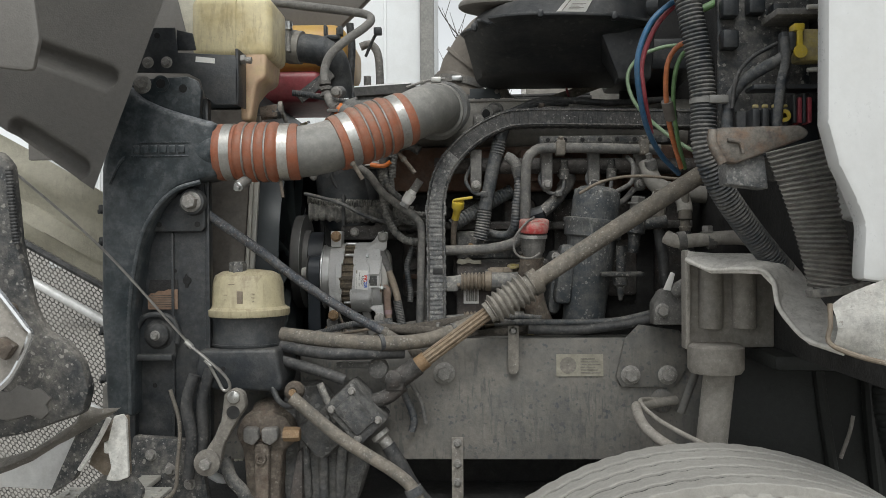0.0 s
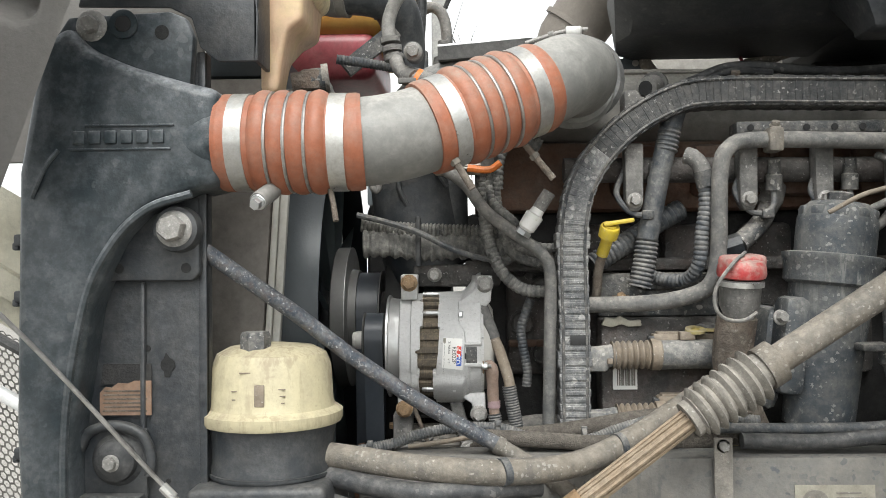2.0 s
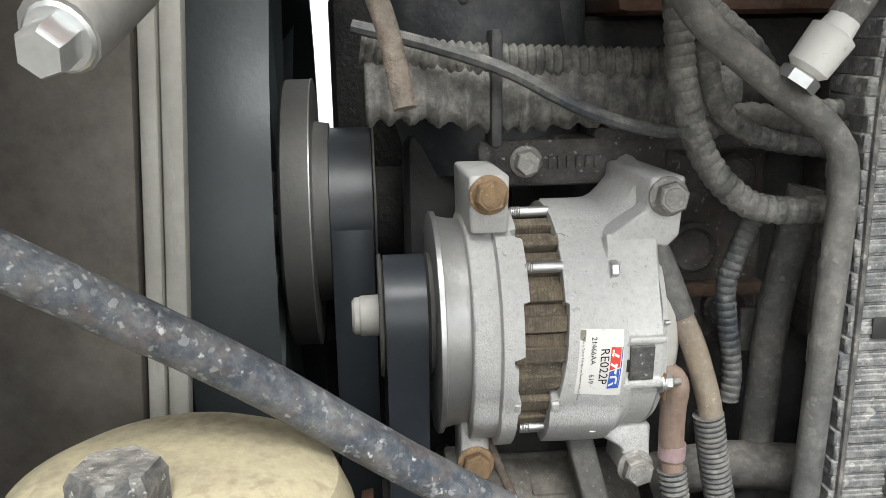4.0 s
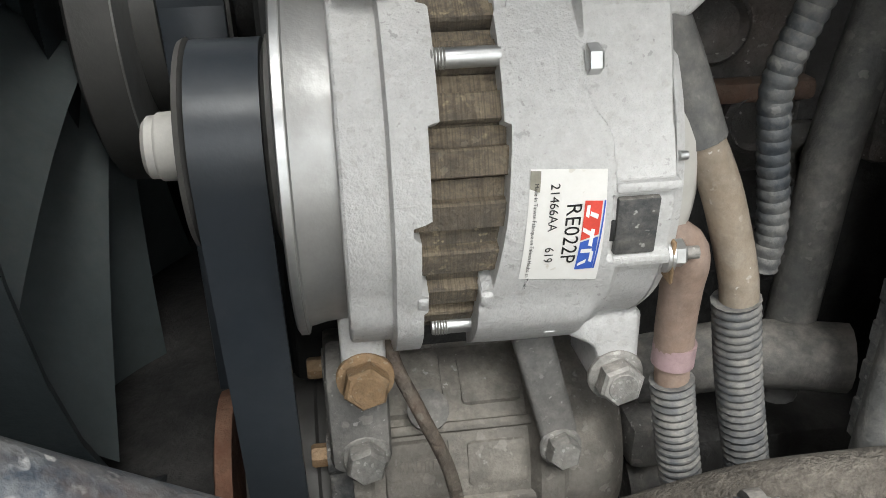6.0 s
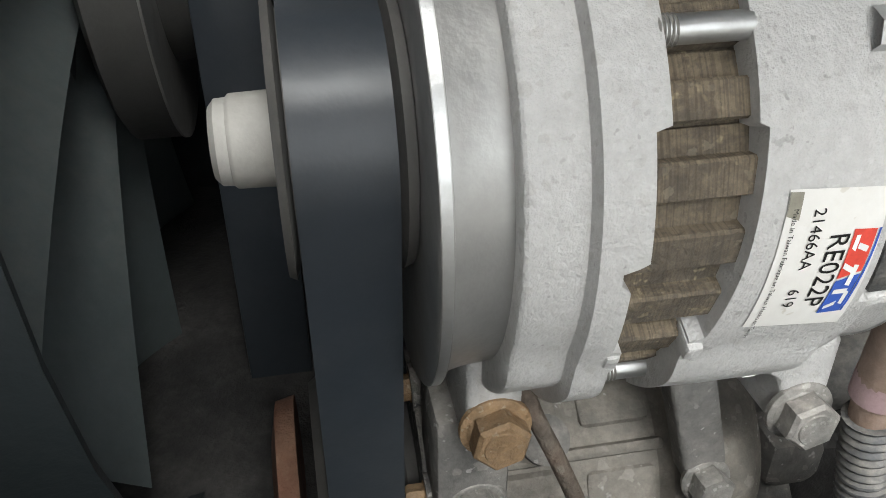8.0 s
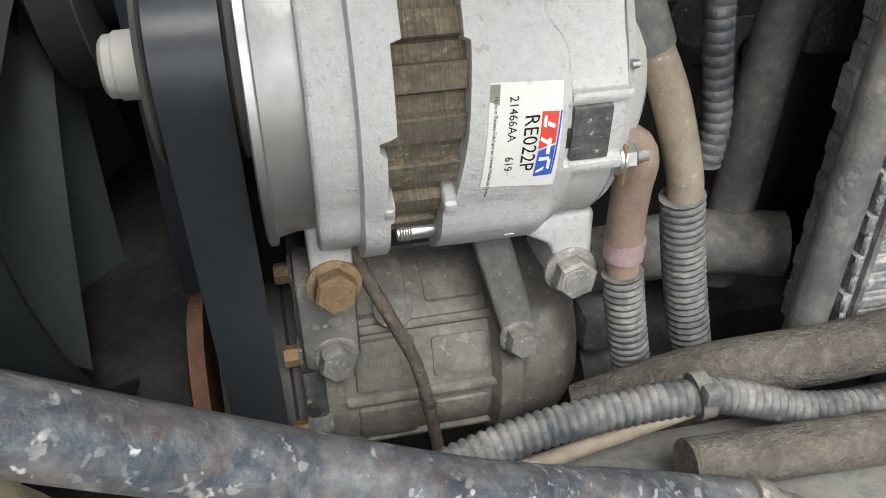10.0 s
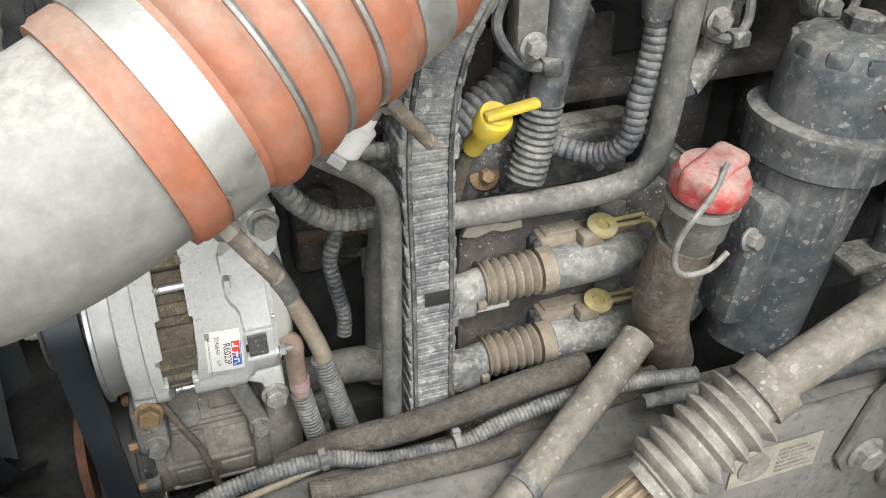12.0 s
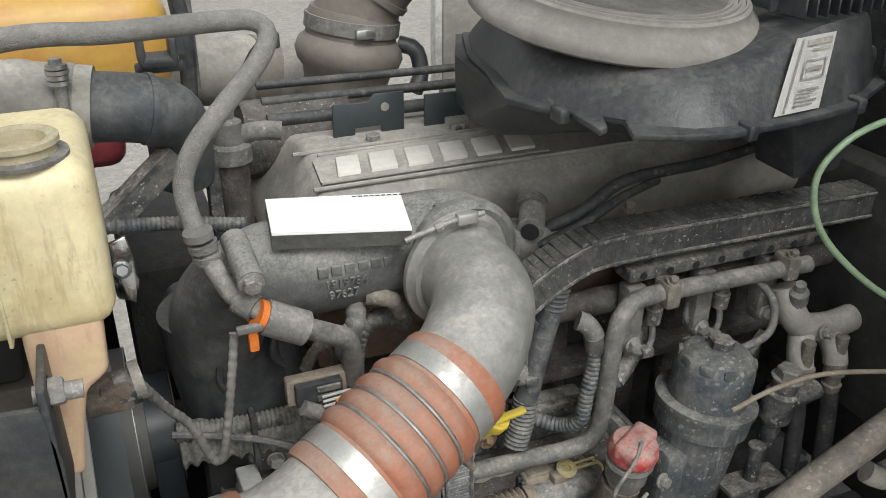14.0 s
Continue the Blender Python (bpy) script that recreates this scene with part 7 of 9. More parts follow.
b = lathe([(0, 0.020), (0.01, 0.021), (0.015, 0.013), (0.05, 0.012), (0.05, 0)], (-0.13, 1.79, 0.90), (0.6, -0.1, -0.75), 18)
part("hose_fitting", b, "bolt_steel", sg)
pipe("pressure_hose", [(-0.11, 1.785, 0.875), (-0.085, 1.785, 0.835), (-0.06, 1.79, 0.79), (-0.02, 1.80, 0.74), (0.05, 1.81, 0.70)], 0.0155, "black_hose", "black pressure hose leaving the steering gear", "hose")
lk = thing("control_lever", (-0.28, 1.80, 1.0), "dark steel lever arm above the steering gear", "lever")
part("arm", box(-0.225, -0.135, 1.83, 1.845, 1.028, 1.042, 0.004, Matrix.Identity(4)), "dusty_grey", lk)
part("knuckle", lathe([(0, 0.022), (0.02, 0.020), (0.025, 0.01), (0.025, 0)], (-0.135, 1.845, 1.028), (0, -1, 0), 20), "dusty_grey", lk)
pipe("rail_loom", [(-0.09, 1.84, 0.99), (-0.07, 1.845, 0.95), (-0.06, 1.85, 0.915), (-0.065, 1.85, 0.89)], 0.008, "loom", "dusty loom with plug beside the steering gear", "wiring")
dl_ = thing("stabilizer_link", (-0.15, 1.72, 0.75), "tan muddy link bar running down to the axle", "link bar")
part("bar", tube([(-0.30, 1.735, 0.985), (-0.20, 1.725, 0.905), (-0.09, 1.715, 0.838), (-0.05, 1.712, 0.80), (-0.03, 1.71, 0.74)], 0.0128, 16, 0.015), "tan_pipe", dl_)
part("end_ball", lathe([(0, 0.0), (0, 0.016), (0.01, 0.021), (0.022, 0.019), (0.03, 0.011), (0.03, 0)], (-0.300, 1.775, 0.993), (0, -1, 0), 20), "hanger_dirt", dl_)
part("ball_bolt", hexa((-0.300, 1.745, 0.993), (0, -1, 0), 0.008, 0.008, 1.2), "rust_bolt", dl_)
part("clip", tube([(-0.055, 1.713, 0.808), (-0.048, 1.712, 0.793)], 0.0185, 16), "loom", dl_)
for pts, r_, mt in (([(-0.345, 1.76, 1.00), (-0.33, 1.75, 0.975), (-0.31, 1.755, 0.962), (-0.285, 1.77, 0.968)], 0.006, "black_hose"), ([(-0.25, 1.775, 1.005), (-0.24, 1.77, 0.985), (-0.225, 1.765, 0.955), (-0.215, 1.77, 0.93)], 0.008, "dusty_black"), ([(-0.07, 1.85, 1.00), (-0.045, 1.85, 0.955), (-0.035, 1.855, 0.905)], 0.005, "grey_hose"), ([(-0.44, 1.74, 0.86), (-0.425, 1.735, 0.82), (-0.40, 1.735, 0.79), (-0.385, 1.74, 0.74)], 0.013, "dusty_black")):
    pipe("grimy_line", pts, r_, mt, "grimy dark line tucked round the steering gear", "hose")
pit = thing("shackle_arm", (-0.43, 1.69, 0.83), "dusty forged shackle arm with pivot bolt", "arm")
b = prism([(-0.425, 1.000), (-0.405, 1.012), (-0.385, 1.004), (-0.380, 0.975), (-0.400, 0.945), (-0.425, 0.90), (-0.432, 0.865), (-0.445, 0.842), (-0.470, 0.842), (-0.480, 0.865), (-0.465, 0.885), (-0.445, 0.915), (-0.430, 0.95)], 1.684, 1.710, bev=0.007)
part("arm", b, "mud_steel", pit)
part("eye_shadow", lathe([(0, 0), (0, 0.013), (0.002, 0.013), (0.002, 0)], (-0.405, 1.682, 0.965), (0, -1, 0), 18), "engine_dark", pit)
part("pivot", lathe([(0, 0.026), (0.008, 0.026), (0.012, 0.018), (0.014, 0)], (-0.457, 1.684, 0.866), (0, -1, 0), 24), "mud_steel", pit)
part("pivot_bolt", hexa((-0.457, 1.671, 0.866), (0, -1, 0), 0.012, 0.01, 0), "bolt_steel", pit)
part("top_eye", lathe([(0, 0.012), (0.005, 0.012), (0.008, 0.006), (0.008, 0)], (-0.404, 1.684, 0.995), (0, -1, 0), 18), "clamp_steel", pit)
can = thing("spring_hanger", (-0.36, 1.80, 0.7), "rust stained cast spring hanger with a brass nut", "hanger")
b = prism([(-0.43, 0.90), (-0.41, 0.94), (-0.365, 0.955), (-0.32, 0.938), (-0.302, 0.905), (-0.304, 0.88), (-0.33, 0.865), (-0.338, 0.70), (-0.40, 0.70), (-0.413, 0.868)], 1.775, 1.85, bev=0.012)
part("casting", b, "hanger_dirt", can)
part("rib", prism([(-0.386, 0.885), (-0.352, 0.885), (-0.356, 0.70), (-0.382, 0.70)], 1.758, 1.78, bev=0.008), "hanger_dirt", can)
part("web", prism([(-0.302, 0.86), (-0.29, 0.87), (-0.29, 0.70), (-0.33, 0.70)], 1.79, 1.86, bev=0.006), "engine_iron", can)
part("face_plate", prism([(-0.405, 0.918), (-0.376, 0.917), (-0.372, 0.895), (-0.385, 0.882), (-0.405, 0.890)], 1.750, 1.778, bev=0.005), "dusty_grey", can)
part("face_plate", prism([(-0.368, 0.916), (-0.335, 0.918), (-0.333, 0.895), (-0.350, 0.882), (-0.366, 0.890)], 1.750, 1.778, bev=0.005), "dusty_grey", can)
part("nut", hexa((-0.322, 1.758, 0.905), (1, 0, 0), 0.015, 0.034, 0), "rust_bolt", can, "rusty orange hex nut")
part("round_boss", lathe([(0, 0.012), (0.006, 0.011), (0.007, 0.005), (0.003, 0.004), (0.003, 0)], (-0.369, 1.757, 0.855), (0, -1, 0), 20), "hanger_dirt", can)
part("dirt_cap", lathe([(0, 0.035), (0.012, 0.03), (0.022, 0.015), (0.024, 0)], (-0.365, 1.81, 0.945), (0, -0.3, 1), 18), "hanger_dirt", can)
for pts in ([(-0.50, 1.74, 1.03), (-0.515, 1.735, 0.97), (-0.505, 1.735, 0.90), (-0.515, 1.74, 0.82)], [(-0.47, 1.75, 1.04), (-0.485, 1.745, 0.98), (-0.485, 1.745, 0.91), (-0.492, 1.75, 0.83)]):
    pipe("side_hose", pts, 0.012, "black_hose", "black rubber hose hanging beside the frame", "hose")
pipe("side_wire", [(-0.55, 1.74, 1.0), (-0.53, 1.735, 0.93), (-0.535, 1.735, 0.85), (-0.545, 1.735, 0.79), (-0.60, 1.72, 0.76)], 0.004, "tan_pipe", "thin dusty wire hanging by the frame", "wire")
fb = thing("lower_frame_bracket", (-0.58, 1.77, 0.75), "dirt covered steel bracket at the frame's front end", "bracket")
part("plate", prism([(-0.64, 0.90), (-0.50, 0.89), (-0.48, 0.76), (-0.66, 0.74)], 1.765, 1.79, bev=0.008), "dusty_black", fb)
for k in range(3):
    part("bolt", hexa((-0.60 + 0.04 * k, 1.762, 0.86 - 0.03 * k), (0, -1, 0), 0.009, 0.008), "bolt_steel", fb)
b = tube([(-0.655, 1.775, 0.885), (-0.66, 1.73, 0.89), (-0.655, 1.70, 0.885)], 0.006, 6)
for k in range(9):
    tube([(-0.655, 1.70, 0.885), (-0.635 + 0.002 * k, 1.69, 0.87 - 0.002 * k), (-0.615 + 0.003 * (k % 4), 1.68, 0.845 - 0.004 * k), (-0.625 - 0.002 * k, 1.68, 0.82)], 0.0022, 5, 0.01, bm=b)
solo("wire_bundle", b, "cable_tan", "frayed bundle of thin tan wires", "wiring")

# ---- front wheel ----
wheel = thing("truck_wheel", (0.44, 1.31, GROUND), "dusty grey truck tyre with circumferential tread grooves", "wheel")
TR, TC = 0.52, (0.445, 0.445)
def zigzag(t):
    """Steps the tread sideways round the wheel."""
    for v in t.verts:
        if math.hypot(v.co.x - TC[0], v.co.z - TC[1]) > 0.5:
            a = math.atan2(v.co.z - TC[1], v.co.x - TC[0]) / (2 * math.pi) * 90
            v.co.y += 0.0045 * (min(1.0, max(0.0, 3.5 * abs((a % 1.0) * 2 - 1) - 1.25)) - 0.5)
    return t
hub_at = (TC[0], 1.165, TC[1])
part("tyre", lathe([(0.0, 0.40), (0.004, 0.455), (0.014, 0.485), (0.028, 0.506), (0.266, 0.506), (0.280, 0.485), (0.290, 0.455), (0.294, 0.40), (0.294, 0.30), (0.0, 0.30)], hub_at, (0, 1, 0), 160), "tyre", wheel, angle=30)
ribs = [(0.027, 0.062), (0.073, 0.112), (0.123, 0.162), (0.173, 0.212), (0.223, 0.266)]
for y0, y1 in ribs:
    part("tread_rib", zigzag(lathe([(y0, 0.504), (y0 + 0.0012, 0.5190), (y0 + 0.003, 0.5205), (y1 - 0.003, 0.5205), (y1 - 0.0012, 0.5190), (y1, 0.504)], hub_at, (0, 1, 0), 450)), "tyre", wheel, "", 30)
# dark rings added between the ribs to paint the grooves' shade
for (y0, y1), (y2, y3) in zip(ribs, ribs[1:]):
    part("groove", zigzag(lathe([(y1 + 0.0004, 0.5165), (y1 + 0.001, 0.5075), (y2 - 0.001, 0.5075), (y2 - 0.0004, 0.5165)], hub_at, (0, 1, 0), 450)), "groove_shade", wheel, "dark ring painting shade into the tread groove")
part("rim", lathe([(0, 0.0), (0.02, 0.14), (0.10, 0.16), (0.10, 0.28), (0.0, 0.30), (0.25, 0.30), (0.25, 0)], (TC[0], 1.18, TC[1]), (0, 1, 0), 48), "dirty_white", wheel)

# ---- cab corner, mount and air spring ----
mount = thing("cab_mount", (0.55, 1.7, 1.06), "dusty grey pressed steel cab mount bracket", "bracket")
b = box(0.486, 0.660, 1.715, 1.725, 1.085, 1.268, 0.004)
part("back_plate", b, "mount_grey", mount)
for cx in (0.535, 0.60):
    part("pressed_rib", tube([(cx, 1.714, 1.27), (cx, 1.712, 1.20), (cx, 1.714, 1.125)], 0.024, 16), "mount_grey", mount)
b = bmesh.new()
front = [(0.468, 1.63, 1.26), (0.499, 1.585, 1.242), (0.536, 1.54, 1.244), (0.562, 1.5, 1.244), (0.573, 1.47, 1.225), (0.574, 1.45, 1.187), (0.582, 1.42, 1.161), (0.596, 1.38, 1.137), (0.633, 1.34, 1.124)]
back = [(0.489, 1.7, 1.272), (0.535, 1.69, 1.272), (0.588, 1.68, 1.271), (0.636, 1.66, 1.27), (0.654, 1.62, 1.262), (0.66, 1.58, 1.239), (0.666, 1.54, 1.217), (0.679, 1.5, 1.193), (0.722, 1.48, 1.176)]
bows = []
for f_, k_ in zip(front, back):
    f_, k_ = Vector(f_), Vector(k_)
    bows.append([b.verts.new(f_.lerp(k_, w_) + Vector((0, 0, 0.010 * math.sin(math.pi * w_)))) for w_ in (0, 0.25, 0.5, 0.75, 1)] + [b.verts.new(k_ + Vector((0, 0.06, -0.004)))])
for a_, c_ in zip(bows, bows[1:]):
    for k in range(5):
        b.faces.new((a_[k], c_[k], c_[k + 1], a_[k + 1])).smooth = True
bmesh.ops.recalc_face_normals(b, faces=b.faces[:])
bmesh.ops.solidify(b, geom=b.faces[:], thickness=0.006)
tube([(x_, y_ + 0.004, z_ + 0.002) for x_, y_, z_ in front], 0.0045, 10, 0.01, bm=b)
part("shelf", b, "lip_pale", mount, "pale worn curved top lip")
part("side_plate", box(0.660, 0.900, 1.722, 1.730, 1.055, 1.24, 0.003), "mount_grey", mount)
part("end_flange", box(0.480, 0.490, 1.69, 1.725, 1.085, 1.278, 0.003), "mount_grey", mount)
clev = thing("pivot_bracket", (0.46, 1.83, 1.12), "cast steel hinge block bolted to the rail", "hinge")
part("block", prism([(0.445, 1.120), (0.512, 1.120), (0.512, 1.185), (0.495, 1.200), (0.462, 1.192), (0.445, 1.165)], 1.815, 1.86, bev=0.005), "dusty_grey", clev)
part("bolt", hexa((0.463, 1.811, 1.150), (0, -1, 0), 0.012, 0.01, 1.3), "bolt_steel", clev)
part("pin", tube([(0.488, 1.815, 1.19), (0.51, 1.80, 1.205)], 0.016, 14), "dusty_grey", clev)
part("rag", prism([(0.462, 1.195), (0.478, 1.232), (0.487, 1.228), (0.478, 1.192)], 1.80, 1.806, bev=0.002), "label_white", clev, "torn white tape")
pp = thing("air_line_elbow", (0.53, 1.80, 1.28), "dusty grey elbow fittings with a bolt", "fitting")
part("pipe", tube([(0.47, 1.81, 1.305), (0.49, 1.80, 1.295), (0.53, 1.80, 1.297), (0.60, 1.79, 1.302), (0.66, 1.78, 1.295)], 0.0145, 14), "mount_grey", pp)
for cx in (0.50, 0.56):
    part("collar", tube([(cx - 0.008, 1.80, 1.296), (cx + 0.008, 1.80, 1.298)], 0.0185, 14), "dusty_grey", pp)
part("bolt", hexa((0.553, 1.80, 1.315), (0, 0, 1), 0.012, 0.012, 1.2), "bolt_steel", pp)
asp = thing("air_spring", (0.53, 1.68, 0.85), "grey dusty air spring canister on a tapered post", "air spring")
part("canister", lathe([(0, 0.020), (0.0, 0.048), (0.008, 0.053), (0.05, 0.053), (0.055, 0.045)], (0.535, 1.68, 1.042), (0, 0, 1), 36), "mount_grey", asp)
part("post", tube([(0.548, 1.70, 1.045), (0.530, 1.70, 0.88), (0.52, 1.70, 0.80)], 0.030, 20), "mount_grey", asp)
pipe("support_bar", [(0.515, 1.74, 1.04), (0.485, 1.75, 0.95)], 0.008, "frame_steel", "flat dusty brace beside the air spring", "brace")
pipe("air_hose", [(0.50, 1.86, 0.955), (0.42, 1.80, 0.955), (0.39, 1.72, 0.965), (0.40, 1.66, 0.935), (0.45, 1.62, 0.905), (0.52, 1.58, 0.895), (0.58, 1.57, 0.888)], 0.0098, "mount_grey", "dusty grey air hose looping over the tyre", "hose")
pipe("air_hose", [(0.475, 1.86, 0.955), (0.41, 1.78, 0.968), (0.43, 1.70, 0.945), (0.50, 1.62, 0.915), (0.56, 1.60, 0.895)], 0.005, "mount_grey", "thin dusty air line beside the hose", "hose")
lin = thing("wheel_liner", (0.9, 1.85, 0.6), "black plastic inner wheel arch liner", "liner")
part("panel", box(0.58, 1.7, 1.82, 1.835, 0.55, 1.13, 0.004), "liner_black", lin)
part("fold", box(0.62, 1.6, 1.60, 1.84, 1.055, 1.085, 0.01), "liner_black", lin)
for k in range(3):
    part("crease", tube([(0.78 + 0.1 * k, 1.815, 1.06), (0.80 + 0.09 * k, 1.813, 0.9), (0.83 + 0.08 * k, 1.815, 0.72)], 0.012, 8), "liner_black", lin)
part("grommet", lathe([(0, 0.01), (0.006, 0.008), (0.006, 0)], (0.80, 1.815, 0.93), (0, -1, 0), 12), "liner_black", lin)
pipe("splash_hose", [(0.88, 1.70, 1.10), (0.875, 1.69, 0.98), (0.90, 1.68, 0.84)], 0.035, "liner_black", "black ribbed duct hanging behind the wheel", "duct", rib=(0.012, 0.06), seg=20)
pipe("hanging_strap", [(0.845, 1.79, 0.935), (0.835, 1.785, 0.90), (0.815, 1.78, 0.85)], 0.004, "mount_grey", "short frayed strap on the liner", "strap")

cabc = thing("cab_corner", (0.8, 1.15, 1.2), "white painted cab corner panel with rust chips", "cab panel")
b = prism([(0.524, 1.75), (0.522, 1.449), (0.536, 1.395), (0.560, 1.345), (0.570, 1.316), (0.566, 1.245), (0.612, 1.240), (0.66, 1.27), (1.2, 1.3), (1.2, 2.6), (0.53, 2.6)], 1.13, 1.17, bev=0.008)
part("skin", b, "white_paint", cabc)
part("return_flange", prism([(0.62, 1.33), (0.66, 1.32), (0.66, 2.6), (0.62, 2.6)], 1.172, 1.34, bev=0.004), "white_paint", cabc)
sk = thing("cab_skirt", (0.6, 1.2, 1.1), "broken dirty white cab skirt edge with torn brown rim", "skirt panel")
b = bmesh.new()
rnd = random.Random(7)
cols = 14
rowsk = []
for i in range(cols + 1):
    u = i / cols
    x_ = 0.524 + 0.19 * u
    top_ = 1.214 + 0.07 * u ** 0.7
    bot_ = 1.160 - 0.050 * u + rnd.uniform(-0.006, 0.006)
    rowsk.append([b.verts.new((x_, 1.125 - 0.02 * math.sin(math.pi * v_) - 0.02 * u, bot_ + (top_ - bot_) * v_)) for v_ in (0, 0.25, 0.5, 0.75, 1)])
for a_, c_ in zip(rowsk, rowsk[1:]):
    for k in range(4):
        b.faces.new((a_[k], c_[k], c_[k + 1], a_[k + 1]))
bmesh.ops.solidify(b, geom=b.faces[:], thickness=0.005)
part("panel", b, "dirty_white", sk)
part("torn_edge", tube([(0.522, 1.124, 1.216), (0.521, 1.120, 1.19), (0.520, 1.12, 1.166), (0.55, 1.108, 1.151), (0.60, 1.100, 1.138), (0.66, 1.094, 1.120)], 0.0035, 8), "cable_tan", sk)
for hx_, hz_, hr_ in ((0.640, 1.160, 0.006), (0.585, 1.185, 0.004), (0.668, 1.215, 0.005)):
    part("rust_chip", lathe([(0, 0), (0, hr_), (0.001, hr_ * 0.8), (0.001, 0)], (hx_, 1.094, hz_), (0.2, -1, 0), 7), "rust", sk)

rust = thing("hinge_bracket", (0.49, 1.32, 1.40), "rusty brown pressed steel bracket on the cab wall", "bracket")
part("plate", prism([(0.421, 1.455), (0.432, 1.466), (0.555, 1.468), (0.568, 1.458), (0.560, 1.448), (0.458, 1.411), (0.440, 1.414), (0.428, 1.43)], 1.30, 1.335, bev=0.006), "hinge_rust", rust)
part("lip", tube([(0.424, 1.302, 1.462), (0.424, 1.300, 1.44), (0.438, 1.300, 1.412)], 0.007, 10), "hinge_rust", rust)
part("block", prism([(0.447, 1.418), (0.505, 1.425), (0.511, 1.374), (0.449, 1.382)], 1.315, 1.36, bev=0.003), "duct_mud", rust)
part("dent", tube([(0.445, 1.2985, 1.447), (0.463, 1.2975, 1.4425), (0.468, 1.2985, 1.427)], 0.0032, 8), "hinge_rust", rust)
boot = thing("cab_boot", (0.57, 1.30, 1.22), "dusty black ribbed rubber boot between cab and engine bay", "boot")
b = bmesh.new()
NB = 168
rowsb = []
for i in range(NB + 1):
    u = i / NB
    z_ = 1.437 - 0.215 * u
    xl, xr = 0.497 + 0.062 * u, 0.590 + 0.050 * u
    dep = 0.0036 * math.sin(2 * math.pi * u * 29)
    sag = 0.012 * math.sin(math.pi * u)
    ring_ = []
    for k in range(9):
        v_ = k / 8
        ring_.append(b.verts.new((xl + (xr - xl) * v_ - sag * (v_ - 0.5), 1.29 - 0.018 * math.sin(math.pi * v_) - dep + 0.0, z_ + 0.022 * (v_ - 0.5) * (1 - 1.6 * u))))
    rowsb.append(ring_)
for a_, c_ in zip(rowsb, rowsb[1:]):
    for k in range(8):
        b.faces.new((a_[k], a_[k + 1], c_[k + 1], c_[k]))
bmesh.ops.solidify(b, geom=b.faces[:], thickness=0.012)
part("ribs", b, "ribbed_rubber", boot, angle=60)
part("hem", prism([(0.557, 1.224), (0.560, 1.212), (0.636, 1.222), (0.642, 1.236)], 1.268, 1.30, bev=0.003), "grey_hose", boot)

# ---- firewall, fuse board, wires ----
fw = thing("firewall", (0.9, 1.8, 1.1), "dark grimy firewall panel of the cab", "panel")
# extended unseen up to 2.9 m to keep skylight off the engine's right side
part("panel", box(0.66, 0.69, 1.18, 3.1, 1.08, 2.9, 0.004), "engine_dark", fw)
part("ledge", box(0.60, 0.67, 1.85, 2.6, 1.25, 1.62, 0.02), "engine_dark", fw)
part("bulkhead", box(0.47, 0.66, 2.34, 2.36, 1.60, 2.4, 0.006), "engine_dark", fw)
fuse = thing("fuse_board", (0.63, 1.47, 1.45), "open black fuse board with yellow and dark plugs", "fuse board")
part("tray", box(0.52, 0.66, 1.50, 1.56, 1.44, 1.52, 0.004), "black_plastic", fuse)
part("back", box(0.50, 0.67, 1.545, 1.56, 1.40, 1.74, 0.004), "engine_dark", fuse)
part("yellow_block", box(0.605, 0.655, 1.445, 1.48, 1.592, 1.645, 0.004), "yellow_dirty", fuse, "pale yellow connector block")
b = box(0.595, 0.612, 1.435, 1.46, 1.64, 1.652, 0.002)
lathe([(0, 0.004), (0, 0.011), (0.005, 0.011), (0.005, 0.004)], (0.605, 1.440, 1.606), (0, -1, 0), 18, b)
box(0.600, 0.609, 1.436, 1.442, 1.606, 1.65, 0.001, bm=b)
part("yellow_lever", b, "yellow_plastic", fuse)
for k in range(4):
    part("plug", box(0.555 + 0.016 * k - 0.02, 0.568 + 0.016 * k - 0.02, 1.46, 1.50, 1.478, 1.518, 0.004), "black_plastic", fuse)
    part("plug_clip", box(0.556 + 0.016 * k - 0.02, 0.566 + 0.016 * k - 0.02, 1.462, 1.47, 1.518, 1.524, 0.002), "yellow_dirty", fuse)
part("yellow_ring", lathe([(0, 0.004), (0, 0.0105), (0.005, 0.0105), (0.005, 0.004), (0, 0.004)], (0.584, 1.455, 1.503), (0, -1, 0), 18), "yellow_plastic", fuse)
for k in range(2):
    part("red_fuse", box(0.610 + 0.016 * k, 0.617 + 0.016 * k, 1.46, 1.49, 1.492, 1.535, 0.002), "wire_red", fuse)
    part("dark_fuse", box(0.602 + 0.016 * k, 0.608 + 0.016 * k, 1.46, 1.49, 1.492, 1.540, 0.002), "black_plastic", fuse)
part("shelf", box(0.535, 0.66, 1.455, 1.50, 1.548, 1.556, 0.002), "black_plastic", fuse)
for k, pts in enumerate(([(0.592, 1.45, 1.63), (0.582, 1.45, 1.60), (0.555, 1.46, 1.585), (0.525, 1.48, 1.565), (0.505, 1.49, 1.53), (0.50, 1.49, 1.47)], [(0.580, 1.44, 1.63), (0.582, 1.44, 1.59), (0.575, 1.44, 1.555), (0.570, 1.44, 1.51), (0.568, 1.44, 1.48)])):
    pipe("taped_loom", pts, 0.0105 if k == 0 else 0.0080, "loom", "taped grey wiring loom into the fuse board", "wiring", rib=(0.012, 0.08))
